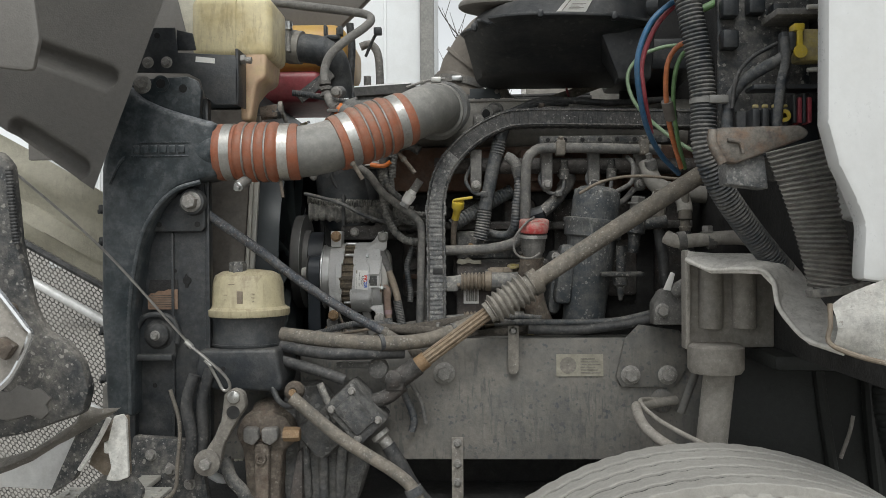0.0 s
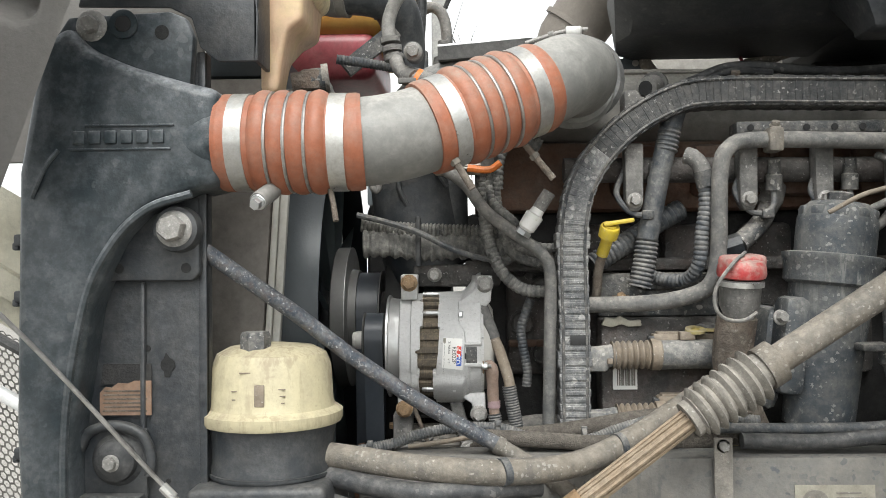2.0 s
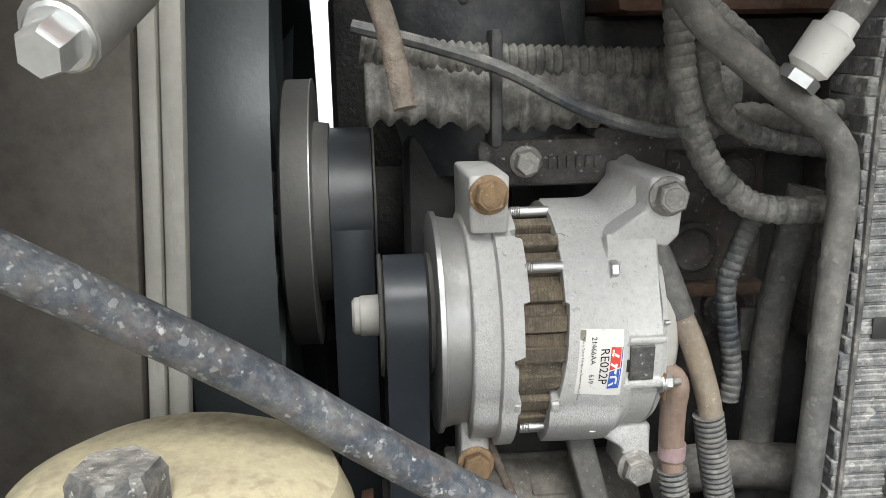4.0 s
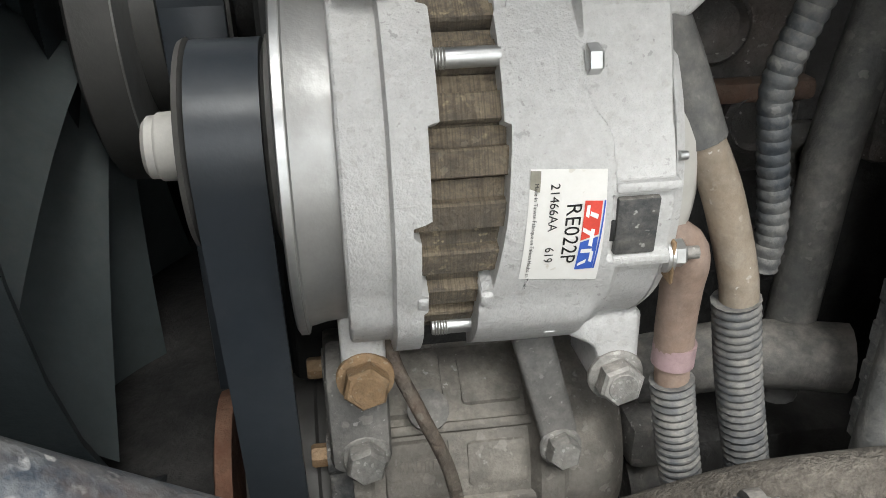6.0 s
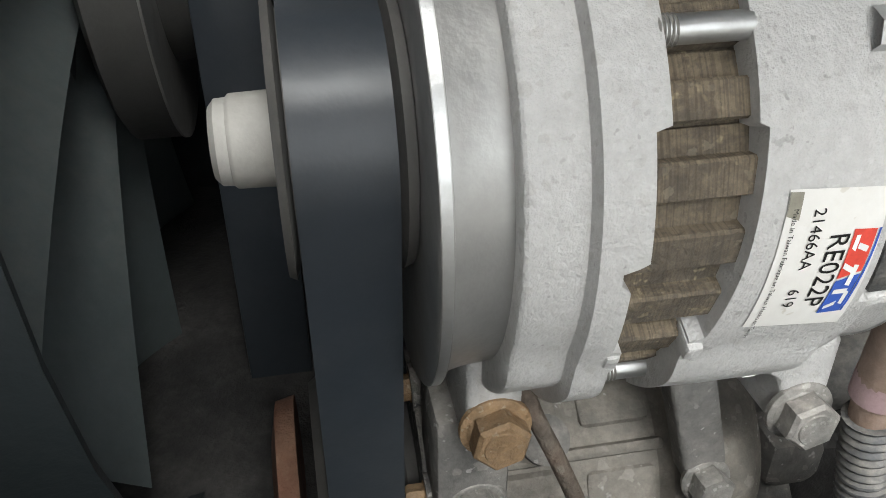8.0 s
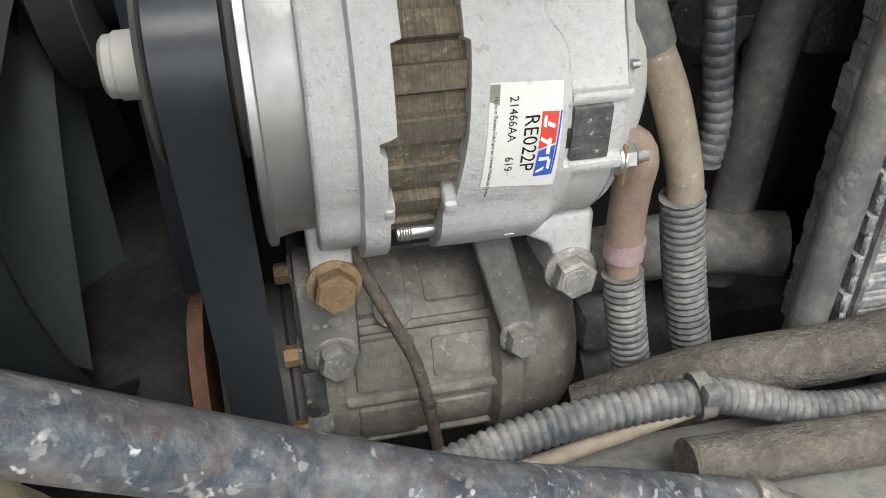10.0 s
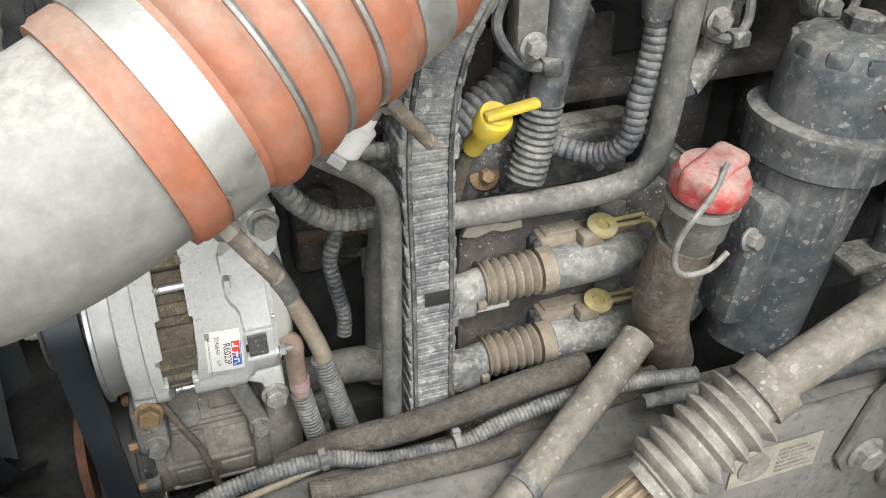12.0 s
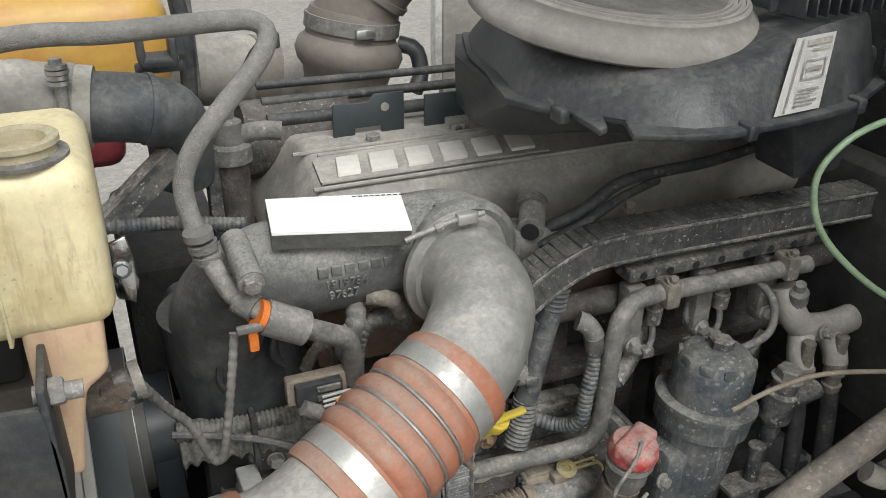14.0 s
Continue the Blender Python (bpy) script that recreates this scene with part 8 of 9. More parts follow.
for px_ in (0.582, 0.594):
    part("tall_plug", box(px_ - 0.007, px_ + 0.006, 1.438, 1.458, 1.606, 1.640, 0.004), "black_plastic", fuse)
part("white_panel", box(0.500, 0.66, 1.537, 1.545, 1.40, 1.74, 0.003), "dusty_black", fuse, "dusty dark mounting plate")
for kx, kz in ((0.515, 1.70), (0.56, 1.705), (0.60, 1.69), (0.515, 1.645), (0.635, 1.67)):
    part("relay", box(kx - 0.014, kx + 0.014, 1.508, 1.538, kz - 0.016, kz + 0.016, 0.004), "black_plastic", fuse)
part("upper_ledge", box(0.575, 0.66, 1.46, 1.54, 1.672, 1.684, 0.003), "dusty_grey", fuse)
for zz in (1.578, 1.682):
    part("pin", tube([(0.622, 1.452, zz), (0.66, 1.452, zz + 0.002)], 0.004, 10), "letter_grey", fuse)
pipe("dark_wire", [(0.505, 1.475, 1.52), (0.512, 1.472, 1.57), (0.535, 1.47, 1.602), (0.57, 1.467, 1.622), (0.59, 1.465, 1.63)], 0.0035, "black_hose", "thin dark wire arched over the board", "wire")
cnd2 = thing("large_conduit", (0.47, 1.5, 1.3), "large grey corrugated conduit hose with a zip tie", "conduit")
part("hose", ribbed([(0.425, 1.52, 1.80), (0.438, 1.50, 1.71), (0.456, 1.50, 1.613), (0.464, 1.50, 1.536), (0.466, 1.50, 1.458), (0.490, 1.51, 1.40), (0.530, 1.53, 1.345), (0.585, 1.56, 1.285), (0.63, 1.58, 1.24)], 0.0225, 0.0068, 0.15, 22), "loom", cnd2)
tie = part("zip_tie", tube([(0.464, 1.50, 1.5315), (0.464, 1.50, 1.5405)], 0.0238, 20), "pipe_grey", cnd2)
part("zip_head", box(0.468, 0.50, 1.474, 1.486, 1.529, 1.543, 0.002), "pipe_grey", cnd2)
wires = (
    ("blue_air_line", [(0.47, 1.58, 1.745), (0.429, 1.56, 1.724), (0.386, 1.55, 1.685), (0.363, 1.55, 1.625), (0.368, 1.57, 1.57), (0.392, 1.62, 1.51), (0.430, 1.68, 1.465), (0.48, 1.74, 1.43)], 0.0052, "wire_blue", "blue nylon air line curving down"),
    ("red_air_line", [(0.46, 1.58, 1.735), (0.425, 1.57, 1.712), (0.395, 1.57, 1.675), (0.374, 1.57, 1.617), (0.380, 1.58, 1.56), (0.405, 1.64, 1.50)], 0.0045, "wire_red", "red nylon air line curving down"),
    ("orange_wire", [(0.475, 1.60, 1.665), (0.445, 1.60, 1.652), (0.427, 1.60, 1.622), (0.428, 1.62, 1.57), (0.445, 1.66, 1.51), (0.480, 1.72, 1.44)], 0.0048, "wire_orange", "orange cable curving down to the shaft"),
    ("green_wire", [(0.475, 1.60, 1.655), (0.452, 1.60, 1.635), (0.440, 1.60, 1.60), (0.444, 1.63, 1.55), (0.462, 1.67, 1.49), (0.49, 1.73, 1.44)], 0.0042, "wire_green", "green cable curving down to the shaft"),
    ("pale_green_wire", [(0.56, 1.93, 1.728), (0.50, 1.93, 1.726), (0.445, 1.932, 1.706), (0.416, 1.935, 1.665), (0.428, 1.93, 1.607), (0.475, 1.92, 1.55), (0.545, 1.90, 1.495), (0.62, 1.89, 1.47)], 0.0042, "wire_pale", "thin pale green wire loop"),
    ("green_hose", [(0.48, 1.56, 1.71), (0.50, 1.56, 1.72), (0.53, 1.58, 1.745)], 0.007, "wire_green", "short green hose above the conduit"),
    ("orange_hose", [(0.525, 1.56, 1.74), (0.545, 1.56, 1.72), (0.552, 1.56, 1.68)], 0.006, "wire_orange", "short orange hose above the board"),
    ("cream_line", [(0.30, 1.88, 1.40), (0.35, 1.87, 1.425), (0.42, 1.86, 1.435), (0.52, 1.84, 1.425)], 0.0032, "cable_tan", "thin cream line behind the filter"),
)
for nm, pts, r_, mt, lb in wires:
    pipe(nm, pts, r_, mt, lb, "wire")
bd = thing("wire_tape", (0.44, 1.61, 1.52), "brown tape wrapped round the cables", "tape")
part("wrap", tube([(0.433, 1.63, 1.558), (0.445, 1.65, 1.528)], 0.012, 12), "bronze_panel", bd)
for k, (hx, hz) in enumerate(((0.485, 1.34), (0.545, 1.335))):
    fh = thing("fuel_hose", (hx, 1.95, 1.15), "black fuel hose with a brass quick fitting", "hose", group="fuel hoses")
    part("fitting", lathe([(0, 0.012), (0.012, 0.014), (0.014, 0.011), (0.028, 0.011), (0.03, 0.015), (0.05, 0.015), (0.052, 0.009), (0.09, 0.009), (0.09, 0)], (hx, 1.95, hz - 0.02), (0, 0, 1), 16), "tan_pipe", fh)
    part("hose", tube([(hx, 1.95, hz - 0.015), (hx + 0.01, 1.95, hz - 0.08), (hx + 0.02, 1.95, hz - 0.18)], 0.0125, 14), "black_hose", fh)
mf = thing("fuel_filter_head", (0.49, 1.98, 1.42), "grimy cast fuel manifold with bent lines", "manifold")
b = tube([(0.47, 2.0, 1.475), (0.478, 1.985, 1.44), (0.50, 1.98, 1.415), (0.55, 1.98, 1.405), (0.60, 1.99, 1.40)], 0.020, 16)
tube([(0.50, 1.98, 1.41), (0.488, 1.965, 1.385), (0.485, 1.955, 1.36)], 0.018, 16, bm=b)
tube([(0.54, 1.98, 1.405), (0.545, 1.96, 1.38), (0.545, 1.952, 1.36)], 0.017, 16, bm=b)
part("casting", b, "cover_tan", mf)
part("lug", lathe([(0, 0.014), (0.02, 0.013), (0.024, 0.007), (0.036, 0.007), (0.036, 0)], (0.478, 1.98, 1.46), (-0.3, -0.3, 1), 16), "dusty_grey", mf)
part("bolt", hexa((0.515, 1.955, 1.415), (0.2, -1, 0.3), 0.008, 0.01), "bolt_steel", mf)
part("line", tube([(0.43, 2.02, 1.49), (0.435, 1.98, 1.47), (0.43, 1.97, 1.43), (0.40, 1.975, 1.41), (0.37, 1.99, 1.395)], 0.0055, 10), "grey_hose", mf)
part("line", tube([(0.44, 1.99, 1.415), (0.41, 1.985, 1.385), (0.37, 1.99, 1.37)], 0.007, 10), "grey_hose", mf)
dv = thing("drain_valve", (0.425, 1.93, 1.2), "dark drain valve with hex caps beside the filter", "valve")
part("body", lathe([(0, 0.012), (0.04, 0.014), (0.045, 0.022), (0.085, 0.022), (0.09, 0.017), (0.11, 0.017), (0.11, 0)], (0.425, 1.935, 1.27), (0.1, -0.05, 1), 20), "dusty_black", dv)
part("hex_cap", hexa((0.436, 1.93, 1.381), (0.1, -0.05, 1), 0.017, 0.014, 1.25), "dusty_grey", dv)
part("outlet", tube([(0.43, 1.935, 1.33), (0.47, 1.935, 1.335), (0.50, 1.935, 1.34)], 0.0135, 14), "dusty_black", dv)
part("stem", lathe([(0, 0.004), (0.03, 0.010), (0.035, 0.016), (0.06, 0.016), (0.063, 0.01), (0.12, 0.012), (0.12, 0)], (0.395, 1.92, 1.165), (0.02, 0, 1), 16), "dusty_black", dv)
part("collar_plate", box(0.35, 0.445, 1.90, 1.94, 1.218, 1.228, 0.004), "dusty_black", dv)

# ---- air cleaner box above ----
air = thing("air_cleaner", (0.2, 1.95, 1.64), "black plastic air cleaner housing with a dusty round duct on top", "air cleaner")
rim_t = [(0.075, 2.22), (0.052, 2.02), (0.088, 1.955), (0.128, 1.890), (0.20, 1.865), (0.30, 1.870), (0.40, 1.900), (0.462, 1.955), (0.475, 2.32), (0.12, 2.32)]
rim_b = [(0.095, 2.26), (0.080, 2.17), (0.095, 2.115), (0.14, 2.10), (0.21, 2.095), (0.30, 2.095), (0.39, 2.095), (0.435, 2.11), (0.445, 2.30), (0.13, 2.30)]
b = bmesh.new()
rws = []
for z_, k_ in ((1.776, 0.0), (1.764, 0.12), (1.742, 0.48), (1.716, 0.84), (1.704, 0.97), (1.700, 1.06)):
    rws.append([b.verts.new((xa + (xb - xa) * k_, ya + (yb - ya) * k_, z_)) for (xa, ya), (xb, yb) in zip(rim_t, rim_b)])
for a_, c_ in zip(rws, rws[1:]):
    for k in range(len(rim_t)):
        b.faces.new((a_[k], a_[(k + 1) % len(rim_t)], c_[(k + 1) % len(rim_t)], c_[k]))
b.faces.new(rws[0])
b.faces.new(rws[-1])
bmesh.ops.recalc_face_normals(b, faces=b.faces[:])
part("sump", b, "cleaner_black", air, "", 30)
# block added beside the sump to shade the valve cover's right end
part("rear_box", box(0.43, 0.62, 2.06, 2.40, 1.700, 1.776, 0.012), "cleaner_black", air)
b = prism([(0.355, 1.935), (0.48, 1.94), (0.485, 2.10), (0.36, 2.10)], 1.658, 1.775, "xy", 0.012)
for v in b.verts:
    if v.co.z < 1.70:
        v.co.x = 0.462 + (v.co.x - 0.462) * 0.62
        v.co.y = 1.965 + (v.co.y - 1.965) * 0.45
part("rear_leg", b, "cleaner_black", air)
flange = [(0.081, 2.195), (0.070, 2.118), (0.043, 2.013), (0.060, 1.975), (0.083, 1.946), (0.081, 1.888), (0.092, 1.893), (0.106, 1.924), (0.118, 1.905), (0.103, 1.868), (0.150, 1.845), (0.193, 1.836), (0.275, 1.842), (0.358, 1.855), (0.462, 1.911), (0.49, 1.96), (0.49, 2.30), (0.12, 2.30)]
part("flange", prism(flange, 1.776, 1.783, "xy", 0.002), "cleaner_black", air)
foot_o = [(0.090, 2.20), (0.080, 2.11), (0.060, 2.02), (0.073, 1.975), (0.092, 1.945), (0.112, 1.912), (0.135, 1.880), (0.165, 1.858), (0.205, 1.850), (0.275, 1.855), (0.355, 1.868), (0.41, 1.893), (0.455, 1.922), (0.478, 1.97), (0.478, 2.28), (0.12, 2.28)]
b = bmesh.new()
levels = ((1.783, 0.0, 0.0), (1.800, 0.035, 0.002), (1.825, 0.10, 0.003), (1.845, 0.155, 0.004), (1.853, 0.20, 0.0))
rws = []
for z_, k_, up_ in levels:
    row_ = []
    for fx, fy in foot_o:
        s_ = k_ if fx < 0.3 else k_ * max(0.42, 1 - (fx - 0.3) * 5)
        low_ = 0.60 + 0.45 * min(1.0, max(0.0, (fx - 0.26) / 0.05))
        row_.append(b.verts.new((fx + (0.21 - fx) * s_ * 0.9, fy + (2.07 - fy) * s_, 1.783 + (z_ - 1.783) * low_)))
    rws.append(row_)
for a_, c_ in zip(rws, rws[1:]):
    for k in range(len(foot_o)):
        f_ = b.faces.new((a_[k], a_[(k + 1) % len(foot_o)], c_[(k + 1) % len(foot_o)], c_[k]))
        f_.smooth = True
b.faces.new(rws[-1])
b.faces.new(rws[0])
bmesh.ops.recalc_face_normals(b, faces=b.faces[:])
part("lid", b, "cleaner_black", air)
RAX = (0.05, -0.14, 1)
ringc = (0.205, 2.072, 1.846)
part("round_duct", lathe([(-0.004, 0.150), (-0.003, 0.160), (0.001, 0.166), (0.007, 0.1665), (0.013, 0.163), (0.019, 0.155), (0.025, 0.147), (0.030, 0.1445), (0.034, 0.144), (0.036, 0.141), (0.036, 0.118), (0.012, 0.112), (0.012, 0.0)], ringc, RAX, 80), "ring_tan", air, "dusty round rubber duct seal")
RN = Vector(RAX).normalized()
for k in range(3):
    r_ = 0.120 + 0.008 * k
    part("seal_rib", lathe([(0, r_), (0.003, r_ + 0.001), (0.003, r_ + 0.003), (0, r_ + 0.004)], tuple(Vector(ringc) + 0.0355 * RN), RAX, 64), "ring_tan", air)
part("filter_face", lathe([(0, 0), (0, 0.111), (0.002, 0.111), (0.002, 0)], tuple(Vector(ringc) + 0.0125 * RN), RAX, 48), "engine_dark", air)
for k in range(9):
    part("lid_rib", box(0.335 + 0.015 * k, 0.338 + 0.015 * k, 1.92, 2.01, 1.858, 1.882, 0.001, Matrix.Identity(4), seg=1), "cleaner_black", air)
part("lid_rib", box(0.325, 0.455, 1.96, 1.963, 1.858, 1.880, 0.001, seg=1), "cleaner_black", air)
lb_ = bmesh.new()
q = [(0.299, 1.8880, 1.849), (0.350, 1.889, 1.852), (0.313, 1.857, 1.786), (0.250, 1.850, 1.786)]
lb_.faces.new([lb_.verts.new(v) for v in q])
bmesh.ops.solidify(lb_, geom=lb_.faces[:], thickness=0.001)
instr = part("paper_label", lb_, "label_white", air, "white filter instruction label with small drawings")
def on_label(u, v_):
    a_, b_, c_, d_ = (Vector(w) for w in q)
    return (a_.lerp(b_, u)).lerp(d_.lerp(c_, u), v_) + Vector((0, -0.0016, 0.0004))
def label_bar(u0, u1, v0, v1):
    t = bmesh.new()
    t.faces.new([t.verts.new(on_label(u, v_)) for u, v_ in ((u0, v0), (u1, v0), (u1, v1), (u0, v1))])
    part("printed_bar", t, "mud_steel", instr)
label_bar(0.30, 0.9, 0.05, 0.13)
label_bar(0.45, 0.9, 0.18, 0.21)
for k in range(5):
    label_bar(0.35, 0.85 - 0.08 * (k % 3), 0.70 + 0.05 * k, 0.72 + 0.05 * k)
label_bar(0.35, 0.9, 0.32, 0.34)
label_bar(0.35, 0.9, 0.56, 0.58)
label_bar(0.35, 0.39, 0.32, 0.58)
label_bar(0.86, 0.90, 0.32, 0.58)
label_bar(0.45, 0.8, 0.42, 0.47)
label_bar(0.16, 0.20, 0.02, 0.98)
for bx, by in ((0.075, 1.955), (0.215, 1.845), (0.375, 1.87)):
    part("clip", box(bx - 0.006, bx + 0.006, by - 0.012, by + 0.01, 1.771, 1.787, 0.003), "cleaner_black", air)
part("outlet_boss", lathe([(0, 0.02), (0.03, 0.018), (0.03, 0)], (0.465, 1.925, 1.81), (0.7, -0.7, 0), 16), "cleaner_black", air)


# ---- behind and above the engine ----
tp = thing("turbo_intake_pipe", (0.0, 2.52, 1.5), "dusty brown intake pipe with a bulged rubber joint and clamp", "intake pipe")
TD = (0.16, 0.0, 1)
part("pipe", lathe([(0, 0.066), (0.155, 0.066), (0.17, 0.069), (0.182, 0.079), (0.197, 0.084), (0.212, 0.080), (0.222, 0.070), (0.226, 0.070), (0.25, 0.070), (0.262, 0.066), (0.262, 0)], (-0.005, 2.52, 1.52), TD, 40), "turbo_brown", tp)
part("clamp", lathe([(0, 0.070), (0, 0.0735), (0.021, 0.0735), (0.021, 0.070)], (0.0315, 2.52, 1.748), TD, 40), "grey_hose", tp)
part("clamp_screw", box(0.015, 0.045, 2.438, 2.45, 1.75, 1.765, 0.003), "zinc", tp)
part("upper_pipe", tube([(0.031, 2.52, 1.745), (0.041, 2.518, 1.785), (0.068, 2.508, 1.83), (0.115, 2.47, 1.875), (0.19, 2.39, 1.91)], 0.0655, 32), "turbo_brown", tp)
part("rib", tube([(0.056, 2.513, 1.813), (0.062, 2.511, 1.821)], 0.0705, 32), "turbo_brown", tp)
part("sensor", tube([(0.10, 2.50, 1.725), (0.125, 2.49, 1.715), (0.13, 2.48, 1.68), (0.115, 2.47, 1.655)], 0.013, 10), "black_plastic", tp)
pipe("tan_hose", [(0.148, 2.32, 1.74), (0.151, 2.31, 1.713), (0.160, 2.30, 1.684), (0.186, 2.30, 1.663), (0.243, 2.30, 1.661), (0.318, 2.30, 1.681), (0.408, 2.30, 1.712), (0.47, 2.31, 1.73)], 0.0125, "tan_pipe", "tan hose running over the valve cover with red ties", "hose")
for cx in (0.27,):
    pipe("red_tie", [(cx + 0.050, 2.288, 1.70), (cx + 0.055, 2.283, 1.678), (cx + 0.062, 2.288, 1.655)], 0.003, "wire_red", "red zip tie round the hose", "tie")
for k, x0 in enumerate((-0.065, 0.065)):
    bk = thing("cover_bracket", (x0 + 0.05, 2.30, 1.645), "dark steel bracket plate bolted behind the valve cover", "bracket", group="cover brackets")
    part("plate", prism([(x0, 1.655), (x0, 1.703), (x0 + 0.05, 1.703), (x0 + 0.058, 1.712), (x0 + 0.10, 1.712), (x0 + 0.10, 1.652), (x0 + 0.068, 1.652), (x0 + 0.068, 1.668), (x0 + 0.03, 1.668), (x0 + 0.03, 1.652)], 2.298, 2.303, bev=0.001), "black_smooth", bk)
    part("foot", box(x0, x0 + 0.07, 2.262, 2.303, 1.651, 1.655, 0.001), "dusty_black", bk)
    part("bolt", hexa((x0 + 0.05, 2.28, 1.657), (0, 0, 1), 0.009, 0.007), "bolt_steel", bk)
    part("hole", lathe([(0, 0), (0, 0.006), (0.001, 0.006), (0.001, 0)], (x0 + 0.072, 2.297, 1.694), (0, -1, 0), 12), "cover_tan", bk)
for k, (yy, zz, r_) in enumerate(((2.36, 1.672, 0.009), (2.39, 1.69, 0.007), (2.42, 1.705, 0.006))):
    pipe("rear_line", [(-0.14, yy, zz), (0.0, yy, zz - 0.002), (0.2, yy, zz - 0.004), (0.4, yy, zz)], r_, "black_hose", "dark hose line behind the valve cover", "hose")
egr = thing("egr_housing", (-0.15, 2.36, 1.5), "dusty black cast housing with valve fittings", "housing")
part("drum", tube([(-0.17, 2.40, 1.635), (-0.02, 2.40, 1.635)], 0.055, 28), "engine_iron", egr)
part("column", tube([(-0.205, 2.28, 1.52), (-0.205, 2.28, 1.66)], 0.022, 18), "engine_iron", egr)
part("valve", lathe([(0, 0.028), (0.02, 0.028), (0.024, 0.02), (0.05, 0.018), (0.055, 0.01), (0.08, 0.01), (0.08, 0)], (-0.205, 2.28, 1.655), (0, 0, 1), 20), "dusty_grey", egr)
part("fitting", tube([(-0.205, 2.28, 1.685), (-0.165, 2.275, 1.69), (-0.14, 2.27, 1.688)], 0.012, 12), "dusty_grey", egr)
part("post", box(-0.245, -0.23, 2.20, 2.23, 1.52, 1.70, 0.003), "dusty_black", egr)
part("upper_drum", tube([(-0.30, 2.70, 1.665), (-0.15, 2.72, 1.655), (0.0, 2.74, 1.615)], 0.062, 28), "cover_tan", egr)
part("drum_band", tube([(-0.10, 2.724, 1.643), (-0.06, 2.73, 1.632)], 0.065, 28), "turbo_brown", egr)
fh = thing("fuel_rail_end", (0.15, 2.07, 1.56), "cast pipe end with bores at the engine's front", "fitting")
part("tube", tube([(0.105, 2.055, 1.600), (0.120, 2.080, 1.608), (0.130, 2.105, 1.616)], 0.0165, 24), "dusty_grey", fh)
part("collar", tube([(0.1235, 2.086, 1.6105), (0.1275, 2.096, 1.6135)], 0.0205, 24), "grey_hose", fh)
part("plate", prism([(0.092, 1.555), (0.150, 1.562), (0.156, 1.585), (0.128, 1.598), (0.096, 1.588)], 2.058, 2.078, bev=0.005), "dusty_grey", fh)
part("bore", lathe([(0, 0.0), (0, 0.011), (0.001, 0.011), (0.001, 0)], (0.1035, 2.0525, 1.5995), (-0.6, -0.8, -0.1), 18), "gap_shade", fh)
part("plate", box(0.072, 0.115, 2.06, 2.10, 1.545, 1.60, 0.008), "dusty_grey", fh)
part("line", tube([(0.12, 2.07, 1.585), (0.18, 2.06, 1.612), (0.25, 2.075, 1.635), (0.40, 2.10, 1.63), (0.55, 2.12, 1.64)], 0.008, 10), "black_hose", fh)
part("line", tube([(0.12, 2.06, 1.575), (0.17, 2.045, 1.600), (0.23, 2.055, 1.622), (0.30, 2.08, 1.625)], 0.006, 10), "black_hose", fh)
part("bolt", hexa((0.234, 2.042, 1.613), (0, -0.5, 1), 0.0075, 0.008, 1.2), "hanger_dirt", fh)

# grey heater hose looping over
hh = thing("heater_hose", (-0.27, 2.0, 1.62), "thick grey braided hose looping up over the intake", "hose")
part("hose", tube([(-0.272, 2.035, 1.648), (-0.281, 2.055, 1.679), (-0.283, 2.07, 1.716), (-0.267, 2.072, 1.752), (-0.231, 2.085, 1.787), (-0.192, 2.105, 1.82), (-0.176, 2.12, 1.843), (-0.187, 2.126, 1.857), (-0.222, 2.115, 1.862), (-0.324, 2.08, 1.867), (-0.416, 2.06, 1.872), (-0.56, 2.03, 1.850)], 0.0104, 18, 0.008), "braided_hose", hh)
for k in range(3):
    part("crimp", tube([(-0.279 + 0.003 * k, 2.036, 1.678 - 0.013 * k), (-0.278 + 0.003 * k, 2.036, 1.670 - 0.013 * k)], 0.0150, 18), "braided_hose", hh)
part("metal_neck", tube([(-0.272, 2.034, 1.650), (-0.264, 2.02, 1.628), (-0.251, 2.0, 1.612), (-0.232, 1.985, 1.602)], 0.0105, 14), "dusty_grey", hh)
part("saddle", tube([(-0.252, 2.002, 1.613), (-0.238, 1.989, 1.605)], 0.0145, 14), "dusty_grey", hh)
qc = thing("quick_coupler", (-0.21, 1.98, 1.58), "grey quick coupler with an orange retaining clip", "coupler")
part("body", tube([(-0.232, 1.980, 1.600), (-0.192, 1.978, 1.578)], 0.0185, 16), "dusty_grey", qc)
b = ring((-0.236, 1.9805, 1.602), (0.85, 0, -0.5), 0.0125, 0.007, 0.004)
box(-0.250, -0.240, 1.972, 1.982, 1.566, 1.59, 0.002, bm=b)
part("clip", b, "orange_plastic", qc, "bright orange plastic clip")
part("tail", box(-0.262, -0.236, 1.962, 1.970, 1.594, 1.602, 0.002), "dusty_grey", qc)
part("hose", tube([(-0.195, 1.978, 1.580), (-0.165, 1.982, 1.562), (-0.145, 1.99, 1.545), (-0.138, 2.0, 1.510), (-0.137, 2.01, 1.48)], 0.0115, 14), "grey_hose", qc)
pipe("taped_harness", [(-0.123, 2.05, 1.451), (-0.119, 2.05, 1.496), (-0.105, 2.05, 1.52), (-0.08, 2.05, 1.526), (-0.055, 2.05, 1.513)], 0.0115, "harness_dust", "dusty taped wiring harness looping behind the coupler", "wiring", rib=(0.008, 0.12))
